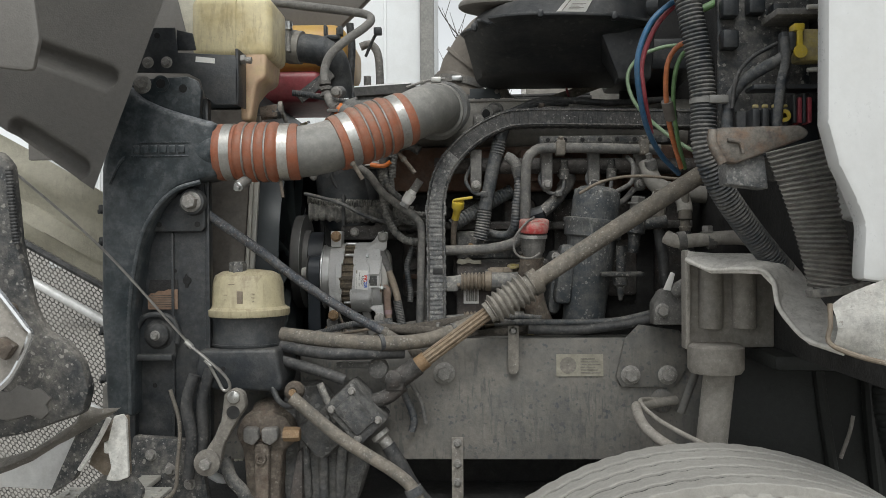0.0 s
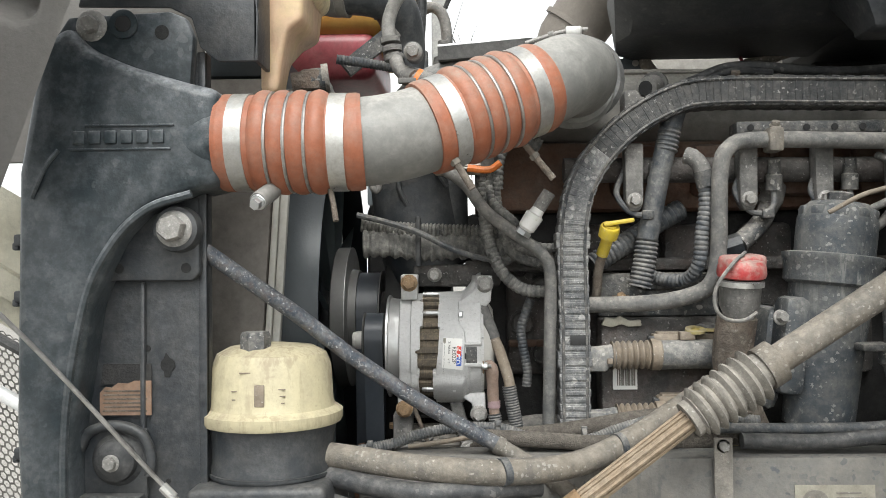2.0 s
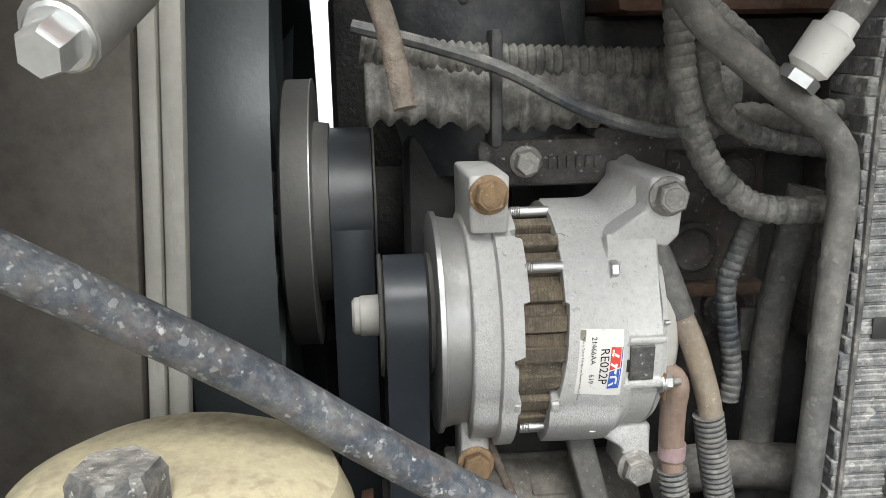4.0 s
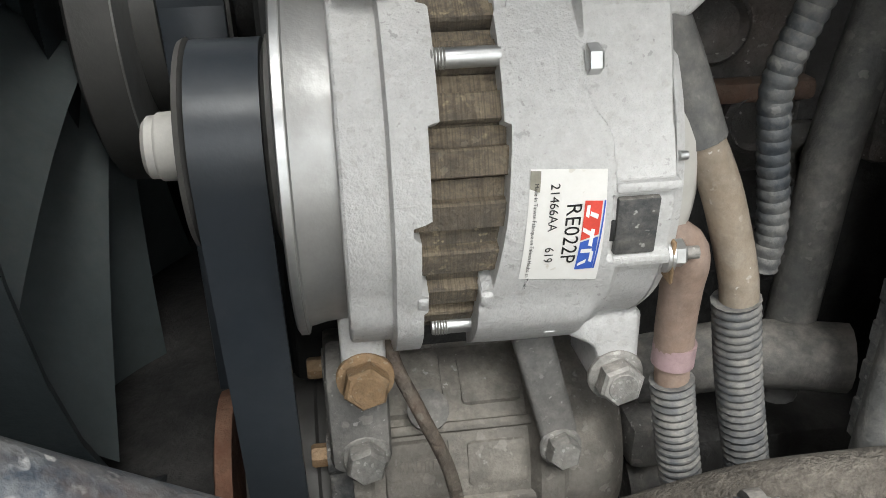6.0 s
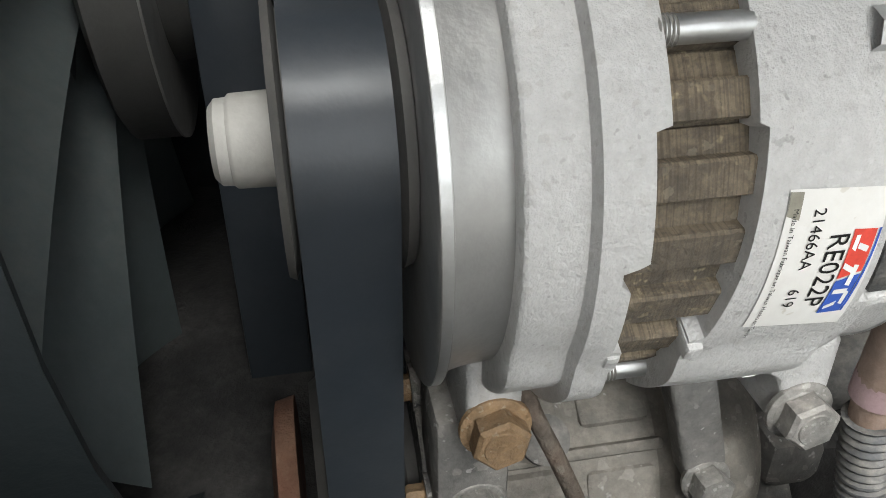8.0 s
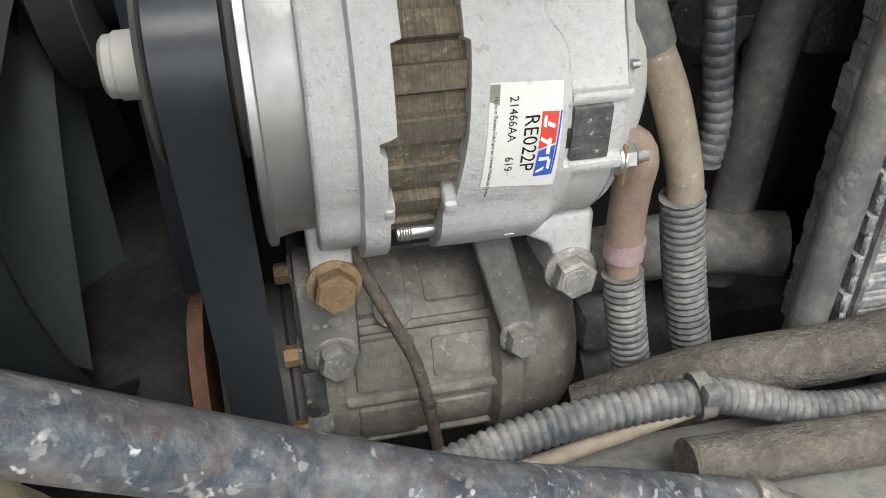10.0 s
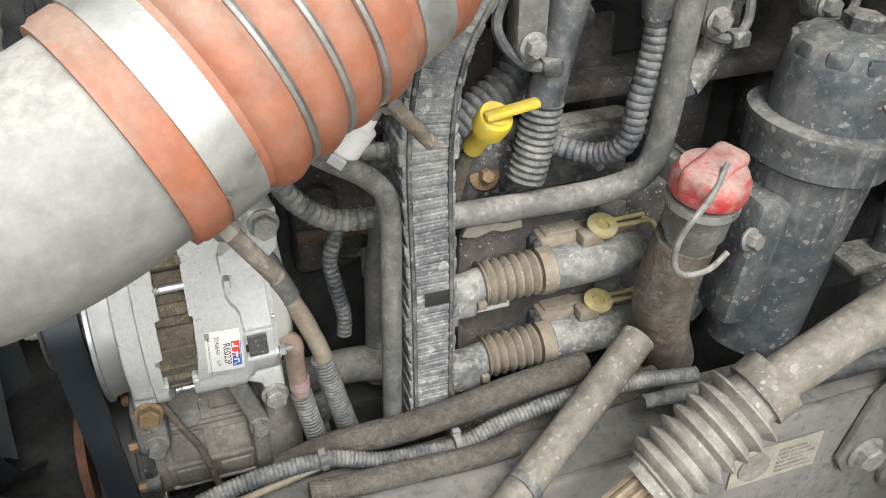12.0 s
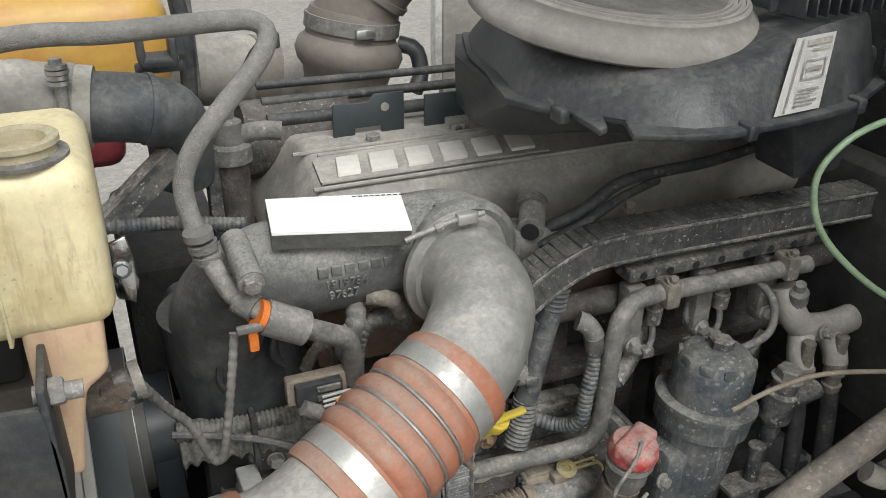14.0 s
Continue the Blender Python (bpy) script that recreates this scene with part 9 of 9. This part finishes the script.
pipe("taped_harness", [(-0.181, 2.05, 1.477), (-0.17, 2.05, 1.497), (-0.156, 2.05, 1.507), (-0.145, 2.05, 1.491), (-0.144, 2.05, 1.463)], 0.0075, "hose_fuzzy", "frayed brown cloth taped harness under the intake", "wiring", rib=(0.011, 0.15))
pg = thing("diagnostic_plug", (-0.18, 2.0, 1.46), "black blanking plug in a tan frame", "plug")
part("frame", box(-0.213, -0.146, 2.000, 2.015, 1.468, 1.500, 0.002), "cable_tan", pg)
part("body", box(-0.205, -0.153, 1.990, 2.003, 1.471, 1.497, 0.002), "black_plastic", pg)
for k in range(2):
    part("rib", box(-0.183, -0.156, 1.987, 1.992, 1.476 + 0.011 * k, 1.483 + 0.011 * k, 0.001), "dusty_black", pg)
pipe("intake_loom", [(-0.12, 2.04, 1.56), (-0.125, 2.03, 1.535), (-0.14, 2.03, 1.515), (-0.13, 2.02, 1.49)], 0.012, "grey_hose", "taped loom hanging under the intake pipe", "wiring", rib=(0.012, 0.10))
pipe("intake_loom", [(-0.11, 2.03, 1.57), (-0.085, 2.02, 1.565), (-0.07, 2.03, 1.54)], 0.010, "tan_pipe", "dusty loom end under the intake elbow", "wiring", rib=(0.010, 0.10))
orange = thing("orange_tie", (-0.13, 1.99, 1.46), "orange clip and bare plug pins under the hose", "clip")
part("clip", tube([(-0.165, 1.98, 1.475), (-0.135, 1.98, 1.472), (-0.118, 1.98, 1.482)], 0.005, 8), "orange_plastic", orange)
for k in range(3):
    part("pin", tube([(-0.178, 1.980 + 0.003 * k, 1.474 + 0.004 * k), (-0.146, 1.980 + 0.003 * k, 1.476 + 0.004 * k)], 0.0016, 8), "letter_grey", orange)

# upper radiator hose and the orange tank behind
uh = thing("upper_coolant_hose", (-0.35, 2.1, 1.7), "black plastic elbow with a clamped grey rubber sleeve", "hose")
part("elbow", tube([(-0.37, 2.145, 1.783), (-0.33, 2.142, 1.779), (-0.30, 2.145, 1.772), (-0.278, 2.165, 1.755), (-0.270, 2.195, 1.72), (-0.27, 2.21, 1.67)], 0.0355, 26, 0.008), "elbow_dust", uh, "dusty black moulded elbow")
part("sleeve", tube([(-0.52, 2.165, 1.806), (-0.352, 2.143, 1.782)], 0.0400, 28, 0.003, lambda s, n: 1.0 + (0.06 * abs(math.sin(s / 0.030 * math.pi)) if s < n * 0.68 else 0.02)), "cover_tan", uh, "dusty tan ribbed rubber sleeve")
part("clamp", tube([(-0.384, 2.1475, 1.7866), (-0.368, 2.1455, 1.7843)], 0.0418, 28), "pipe_grey", uh)
screw = part("clamp_screw", tube([(-0.378, 2.106, 1.765), (-0.378, 2.106, 1.842)], 0.006, 10), "bolt_steel", uh)
for k in range(4):
    part("spring_washer", lathe([(0, 0.0), (0, 0.011 - 0.001 * (k % 2)), (0.004, 0.011 - 0.001 * (k % 2)), (0.004, 0)], (-0.378, 2.106, 1.818 + 0.005 * k), (0, 0, 1), 18), "zinc", screw)
part("strap_rib", tube([(-0.305, 2.1435, 1.774), (-0.299, 2.1445, 1.7725)], 0.0375, 26), "elbow_dust", uh)
part("arm", tube([(-0.36, 2.14, 1.655), (-0.28, 2.15, 1.72)], 0.018, 4), "dusty_black", uh)
pipe("upper_loom", [(-0.37, 2.11, 1.665), (-0.30, 2.115, 1.655), (-0.22, 2.12, 1.638)], 0.008, "loom", "black ribbed loom behind the heater hose", "wiring", rib=(0.005, 0.15))
yt = thing("surge_tank", (-0.35, 2.4, 1.7), "round yellow orange plastic surge tank with red coolant", "coolant tank")
part("body", box(-0.62, -0.255, 2.25, 2.60, 1.742, 1.875, 0.045, seg=5), "tank_yellow", yt)
part("lower", box(-0.60, -0.325, 2.262, 2.58, 1.668, 1.752, 0.02, seg=3), "wire_red", yt, "red coolant filled lower part")
part("strap", tube([(-0.248, 2.26, 1.87), (-0.243, 2.26, 1.80), (-0.25, 2.26, 1.70)], 0.010, 10), "black_rubber", yt)
clipb = thing("hose_clip", (-0.27, 2.2, 1.78), "black plastic hose clip on the tank bracket", "clip")
b = box(-0.300, -0.262, 2.165, 2.195, 1.808, 1.820, 0.004)
box(-0.302, -0.294, 2.165, 2.195, 1.812, 1.845, 0.003, bm=b)
box(-0.270, -0.262, 2.165, 2.195, 1.812, 1.838, 0.003, bm=b)
box(-0.306, -0.256, 2.175, 2.185, 1.800, 1.812, 0.003, bm=b)
part("clip", b, "black_plastic", clipb)
for k in range(4):
    part("clip_tooth", box(-0.268 + 0.0015, -0.255, 2.168 + 0.007 * k, 2.171 + 0.007 * k, 1.820, 1.842, 0.001), "black_plastic", clipb)
part("arm", tube([(-0.20, 2.20, 1.77), (-0.18, 2.19, 1.81), (-0.165, 2.172, 1.828)], 0.004, 8), "black_hose", clipb)
part("connector", box(-0.175, -0.155, 2.16, 2.182, 1.818, 1.836, 0.003), "black_plastic", clipb)
pipe("grey_return_pipe", [(-0.263, 2.6, 1.885), (-0.235, 2.6, 1.893), (-0.212, 2.6, 1.868), (-0.205, 2.6, 1.80), (-0.205, 2.6, 1.66)], 0.012, "grey_hose", "grey bent return pipe behind the intake", "pipe")
chr_ = thing("grille_stay", (-0.40, 2.0, 1.4), "broken chrome grille stay beside the fan", "stay")
part("plate", prism([(-0.375, 1.60), (-0.345, 1.61), (-0.335, 1.56), (-0.345, 1.52), (-0.365, 1.53)], 2.20, 2.205, bev=0.002), "chrome", chr_)
part("bolt", hexa((-0.355, 2.195, 1.57), (0, -1, 0.3), 0.008, 0.008), "zinc", chr_)

# ---- tilted hood, grille and bumper at the front ----
hood = thing("tilted_hood", (-0.9, 1.6, 0.4), "grey moulded underside of the tilted truck hood", "hood")
PA, PB, PC, PD = Vector((-0.86, 1.60, 2.10)), Vector((-0.37, 1.60, 2.10)), Vector((-0.657, 1.635, 1.402)), Vector((-0.86, 1.635, 1.540))
b = bmesh.new()
NU, NV = 64, 110
gridh = []
for j in range(NV + 1):
    v_ = j / NV
    rowv = []
    for i in range(NU + 1):
        u = i / NU
        p_ = (PA.lerp(PB, u)).lerp(PD.lerp(PC, u), v_)
        dep = 0.0
        for (a0, a1), (c0, c1) in ((((-0.765, 1.668), (-0.625, 1.615))), (((-0.80, 1.518), (-0.685, 1.445)))):
            dx, dz = c0 - a0, c1 - a1
            t_ = max(0.0, min(1.0, ((p_.x - a0) * dx + (p_.z - a1) * dz) / (dx * dx + dz * dz)))
            dist = math.hypot(p_.x - a0 - dx * t_, p_.z - a1 - dz * t_)
            dep = max(dep, 1.0 - min(1.0, max(0.0, (dist - 0.010) / 0.014)))
        rowv.append(b.verts.new((p_.x, p_.y + 0.026 * (3 * dep * dep - 2 * dep ** 3), p_.z)))
    gridh.append(rowv)
for a_, c_ in zip(gridh, gridh[1:]):
    for i in range(NU):
        b.faces.new((a_[i], a_[i + 1], c_[i + 1], c_[i]))
bmesh.ops.solidify(b, geom=b.faces[:], thickness=0.004)
part("inner_panel", b, "hood_grey", hood, angle=60)
b = prism([(-0.80, 1.95), (-0.595, 1.95), (-0.577, 1.70), (-0.565, 1.60), (-0.575, 1.555), (-0.585, 1.553), (-0.66, 1.562), (-0.80, 1.575)], 1.25, 1.262, bev=0.004)
part("side_panel", b, "hood_grey", hood)
b = bmesh.new()
rws = []
for i in range(19):
    u = i / 18
    rws.append([b.verts.new((-1.25 + 0.75 * u + 0.0 * v_, 2.3 + 0.012 * math.sin(u * 9 + v_ * 5), 1.62 - 0.42 * u - 0.11 * v_ + 0.012 * math.sin(v_ * 14))) for v_ in [k / 10 * 2.4 for k in range(11)]])
for a_, c_ in zip(rws, rws[1:]):
    for k in range(10):
        b.faces.new((a_[k], c_[k], c_[k + 1], a_[k + 1]))
bmesh.ops.solidify(b, geom=b.faces[:], thickness=0.01)
part("cream_liner", b, "hood_cream", hood, "cream dusty fibreglass inside of the hood front", angle=60)
part("rear_panel", box(-1.0, -0.565, 2.05, 2.062, 1.50, 2.35, 0.004), "hood_grey", hood)
part("top_edge", prism([(-0.60, 2.20), (-0.17, 2.16), (-0.208, 2.06), (-0.327, 1.943), (-0.43, 1.928), (-0.60, 2.0)], 2.6, 2.64, bev=0.008), "hood_grey", hood)
part("corner_bracket", prism([(-0.60, 1.86), (-0.55, 1.87), (-0.535, 1.78), (-0.575, 1.76)], 1.95, 1.96, bev=0.003), "hood_cream", hood)

# grille with its hexagon holes, tipped forward with the hood
gr = thing("hood_grille", (-0.95, 2.1, 0.6), "steel honeycomb grille mesh with chrome bars", "grille")
GO, GU, GV = Vector((-1.32, 2.10, 1.405)), Vector((0.72, 0.0, -0.40)), Vector((-0.02, 0.0, -0.42))
uh_, vh_ = GU.normalized(), GV.normalized()
b = bmesh.new()
step_u, step_v = 0.0128, 0.0098
nu, nv = int(GU.length / step_u), int(GV.length / step_v) + 34
for j in range(-6, nv):
    for i in range(nu):
        c_ = GO + uh_ * (step_u * (i + (0.5 if j % 2 else 0.0))) + vh_ * (step_v * j)
        if not (-1.3 < c_.x < -0.64):
            continue
        outer_, inner_ = [], []
        for k in range(6):
            a = math.pi / 3 * k + 0.52
            o_ = uh_ * math.cos(a) * 0.0076 + vh_ * math.sin(a) * 0.0067
            outer_.append(b.verts.new(c_ + o_))
            inner_.append(b.verts.new(c_ + o_ * 0.72))
        for k in range(6):
            b.faces.new((outer_[k], outer_[(k + 1) % 6], inner_[(k + 1) % 6], inner_[k]))
ms = part("honeycomb", b, "mesh_steel", gr)
ms["kind"] = "stuff"
for off in (0.125, 0.35):
    s_ = GO + GV.normalized() * off + Vector((0.18, -0.012, 0))
    part("chrome_bar", tube([tuple(s_), tuple(s_ + GU * 0.95)], 0.0115, 10, 0.1), "torn_plate", gr)
s_ = GO + Vector((0.1, -0.01, 0.0))
part("black_gasket", tube([tuple(s_), tuple(s_ + GU)], 0.009, 8, 0.1), "black_rubber", gr)

# fender pieces and the torn bumper
fe = thing("torn_fender", (-0.6, 1.2, 0.8), "torn dark fender liner with flaking grey paint", "fender")
b = bmesh.new()
part("liner", prism([(-0.80, 1.45), (-0.645, 1.44), (-0.628, 1.42), (-0.622, 1.36), (-0.617, 1.30), (-0.596, 1.20), (-0.575, 1.165), (-0.545, 1.15), (-0.522, 1.12), (-0.511, 1.08), (-0.520, 1.043), (-0.561, 1.03), (-0.613, 1.012), (-0.80, 0.98)], 1.28, 1.31, bev=0.010), "dusty_black", fe)
part("bead", ribbed([(-0.626, 1.275, 1.41), (-0.622, 1.275, 1.36), (-0.616, 1.275, 1.30)], 0.006, 0.005, 0.2, 8), "black_rubber", fe)
part("flaked_paint", prism([(-0.66, 1.082), (-0.632, 1.076), (-0.615, 1.088), (-0.598, 1.080), (-0.586, 1.084), (-0.566, 1.068), (-0.575, 1.058), (-0.570, 1.046), (-0.582, 1.036), (-0.60, 1.043), (-0.633, 1.034), (-0.66, 1.04)], 1.2745, 1.281, bev=0.002), "hood_grey", fe)
sp_ = thing("fender_bracket", (-0.56, 1.1, 1.1), "bright steel bracket plate with a square bolt", "bracket")
part("plate", prism([(-0.70, 1.320), (-0.600, 1.280), (-0.530, 1.192), (-0.523, 1.175), (-0.545, 1.130), (-0.572, 1.105), (-0.70, 1.070)], 1.135, 1.142, bev=0.003), "mount_grey", sp_)
part("bright_edge", tube([(-0.602, 1.130, 1.282), (-0.560, 1.130, 1.232), (-0.528, 1.130, 1.190), (-0.522, 1.130, 1.176), (-0.545, 1.130, 1.128), (-0.572, 1.130, 1.102)], 0.0045, 8), "chrome", sp_)
part("stay", tube([(-0.60, 1.14, 1.20), (-0.63, 1.29, 1.20)], 0.012, 10), "hanger_dirt", sp_)
part("square_nut", box(-0.566, -0.542, 1.118, 1.136, 1.150, 1.174, 0.004, Matrix.Translation((-0.554, 0, 1.162)) @ Matrix.Rotation(0.6, 4, "Y") @ Matrix.Translation((0.554, 0, -1.162))), "hanger_dirt", sp_)
bp = thing("torn_bumper", (-0.63, 1.5, 0.8), "bent chrome bumper end with torn dirty white flange", "bumper")
part("chrome_face", prism([(-0.90, 0.845), (-0.788, 0.897), (-0.634, 0.969), (-0.662, 0.905), (-0.685, 0.855), (-0.78, 0.86)], 1.532, 1.54, bev=0.002), "torn_plate", bp, "bare bright metal face")
part("dark_fold", prism([(-0.632, 0.974), (-0.582, 0.990), (-0.612, 0.935), (-0.644, 0.879), (-0.675, 0.859), (-0.688, 0.852), (-0.664, 0.905)], 1.505, 1.53, bev=0.004), "dusty_black", bp)
b = bmesh.new()
edge_t = [(-0.86, 0.885), (-0.771, 0.920), (-0.735, 0.930), (-0.699, 0.942), (-0.660, 0.968), (-0.628, 0.989), (-0.608, 1.018), (-0.585, 1.012), (-0.553, 1.010)]
edge_b = [(-0.86, 0.86), (-0.771, 0.894), (-0.74, 0.905), (-0.710, 0.917), (-0.665, 0.945), (-0.640, 0.957), (-0.618, 0.969), (-0.590, 0.986), (-0.556, 1.006)]
rws = []
for k, ((xa, za), (xb, zb)) in enumerate(zip(edge_t, edge_b)):
    rws.append([b.verts.new((xa + (xb - xa) * v_, 1.49 + 0.012 * math.sin(k * 1.7 + v_ * 2.0) - 0.018 * math.sin(math.pi * v_), za + (zb - za) * v_)) for v_ in (0, 0.25, 0.5, 0.75, 1)])
for a_, c_ in zip(rws, rws[1:]):
    for k in range(4):
        b.faces.new((a_[k], c_[k], c_[k + 1], a_[k + 1]))
bmesh.ops.solidify(b, geom=b.faces[:], thickness=0.006)
part("torn_lip", b, "mount_grey", bp, "torn curled grey plastic lip", angle=60)
part("flange", prism([(-0.572, 0.992), (-0.556, 0.996), (-0.549, 0.985), (-0.546, 0.884), (-0.566, 0.876), (-0.588, 0.878), (-0.578, 0.90), (-0.585, 0.94)], 1.512, 1.522, bev=0.003), "dirty_white", bp, "broken dirty white flange")
part("hollow", prism([(-0.582, 0.985), (-0.555, 0.99), (-0.552, 0.885), (-0.60, 0.88), (-0.629, 0.901), (-0.612, 0.94)], 1.535, 1.545, bev=0.003), "cable_tan", bp)
part("flange_edge", tube([(-0.578, 1.508, 0.990), (-0.600, 1.508, 0.948), (-0.632, 1.508, 0.898)], 0.0048, 8), "dirty_white", bp)
part("rib_block", box(-0.592, -0.575, 1.515, 1.535, 0.925, 0.945, 0.003), "dirty_white", bp)
b = prism([(-0.60, 0.885), (-0.55, 0.878), (-0.53, 0.85), (-0.55, 0.80), (-0.66, 0.79), (-0.655, 0.84)], 1.54, 1.56, bev=0.008)
part("lower_fold", b, "dusty_black", bp)
step = thing("bumper_step", (-0.62, 1.6, 0.78), "diamond plate aluminium step", "step")
part("plate", box(-0.72, -0.52, 1.45, 1.66, 0.818, 0.824, 0.001), "dull_alu", step)
part("stay", box(-0.62, -0.58, 1.65, 1.78, 0.808, 0.818, 0.002), "dull_alu", step)
for i in range(8):
    for j in range(8):
        part("tread_bar", box(-0.709 + 0.024 * i, -0.695 + 0.024 * i, 1.462 + 0.024 * j, 1.466 + 0.024 * j, 0.824, 0.8265, 0.0, None if (i + j) % 2 else Matrix.Translation((-0.702 + 0.024 * i, 1.464 + 0.024 * j, 0)) @ Matrix.Rotation(1.57, 4, "Z") @ Matrix.Translation((0.702 - 0.024 * i, -1.464 - 0.024 * j, 0))), "dull_alu", step)

fsp = thing("far_side_panel", (0.33, 2.70, 1.086), "dusty beige panel standing on the far chassis rail", "panel")
part("sheet", box(0.24, 0.60, 2.655, 2.68, 1.086, 1.835, 0.006), "cover_tan", fsp)
part("white_edge", box(0.225, 0.24, 2.655, 2.68, 1.60, 1.845, 0.003), "dirty_white", fsp)

# ---- background: trailers, a cab far off, bare trees ----
tr = thing("white_trailer", (-0.8, 14.0, GROUND), "white box trailer parked in the yard", "trailer")
part("body", box(-6.4, -0.46, 13.0, 15.5, 0.9, 6.4, 0.05), "trailer_white", tr)
part("door_edge", box(-0.65, -0.44, 12.9, 13.0, 0.9, 6.4, 0.02), "pipe_grey", tr)
for k in range(5):
    part("panel_rib", box(-1.2 - 1.1 * k, -1.16 - 1.1 * k, 12.97, 13.0, 0.9, 6.4, 0.01), "trailer_white", tr)
part("wheels", box(-4, -1.5, 13.2, 15.2, GROUND, 0.9, 0.1), "black_rubber", tr)
tk = thing("parked_truck", (-0.3, 11.0, GROUND), "small white parked truck cab with a dark windscreen", "truck")
part("cab", box(-1.3, -0.42, 9.6, 11.2, 0.5, 2.45, 0.12), "trailer_white", tk)
part("windscreen", box(-1.2, -0.52, 9.56, 9.64, 1.95, 2.36, 0.03), "black_smooth", tk)
part("roof", box(-1.28, -0.44, 9.6, 11.2, 2.45, 2.64, 0.05), "trailer_white", tk)
part("wheel", tube([(-0.9, 9.8, 0.3), (-0.9, 10.1, 0.3)], 0.4, 20, 0.3), "black_rubber", tk)
for s_, (tx, ty) in enumerate(((0.35, 22.0), (0.75, 26.0))):
    tree = thing("bare_tree", (tx, ty, GROUND), "bare leafless winter tree with thin twigs", "tree", group="bare trees")
    rt = random.Random(30 + s_)
    tb = bmesh.new()
    tube([(tx, ty, GROUND), (tx + 0.1, ty, 2.0), (tx - 0.05, ty, 4.0), (tx + 0.1, ty, 6.5)], 0.11, 8, 0.4, bm=tb, r1=0.02)
    part("trunk", tb, "engine_iron", tree)
    tb = bmesh.new()
    for k in range(26):
        z0 = rt.uniform(1.6, 6.0)
        a = rt.uniform(0, 6.28)
        ln = rt.uniform(0.6, 1.8)
        e1 = (tx + 0.5 * ln * math.cos(a), ty + 0.5 * ln * math.sin(a), z0 + 0.6 * ln)
        e2 = (tx + 0.8 * ln * math.cos(a + 0.2), ty + 0.8 * ln * math.sin(a), z0 + 1.3 * ln)
        tube([(tx, ty, z0), e1, e2], 0.022, 5, 0.25, bm=tb, r1=0.005)
        tube([e1, (e1[0] + rt.uniform(-0.4, 0.4), e1[1], e1[2] + 0.7 * ln)], 0.012, 4, 0.3, bm=tb, r1=0.004)
    part("twigs", tb, "engine_iron", tree)
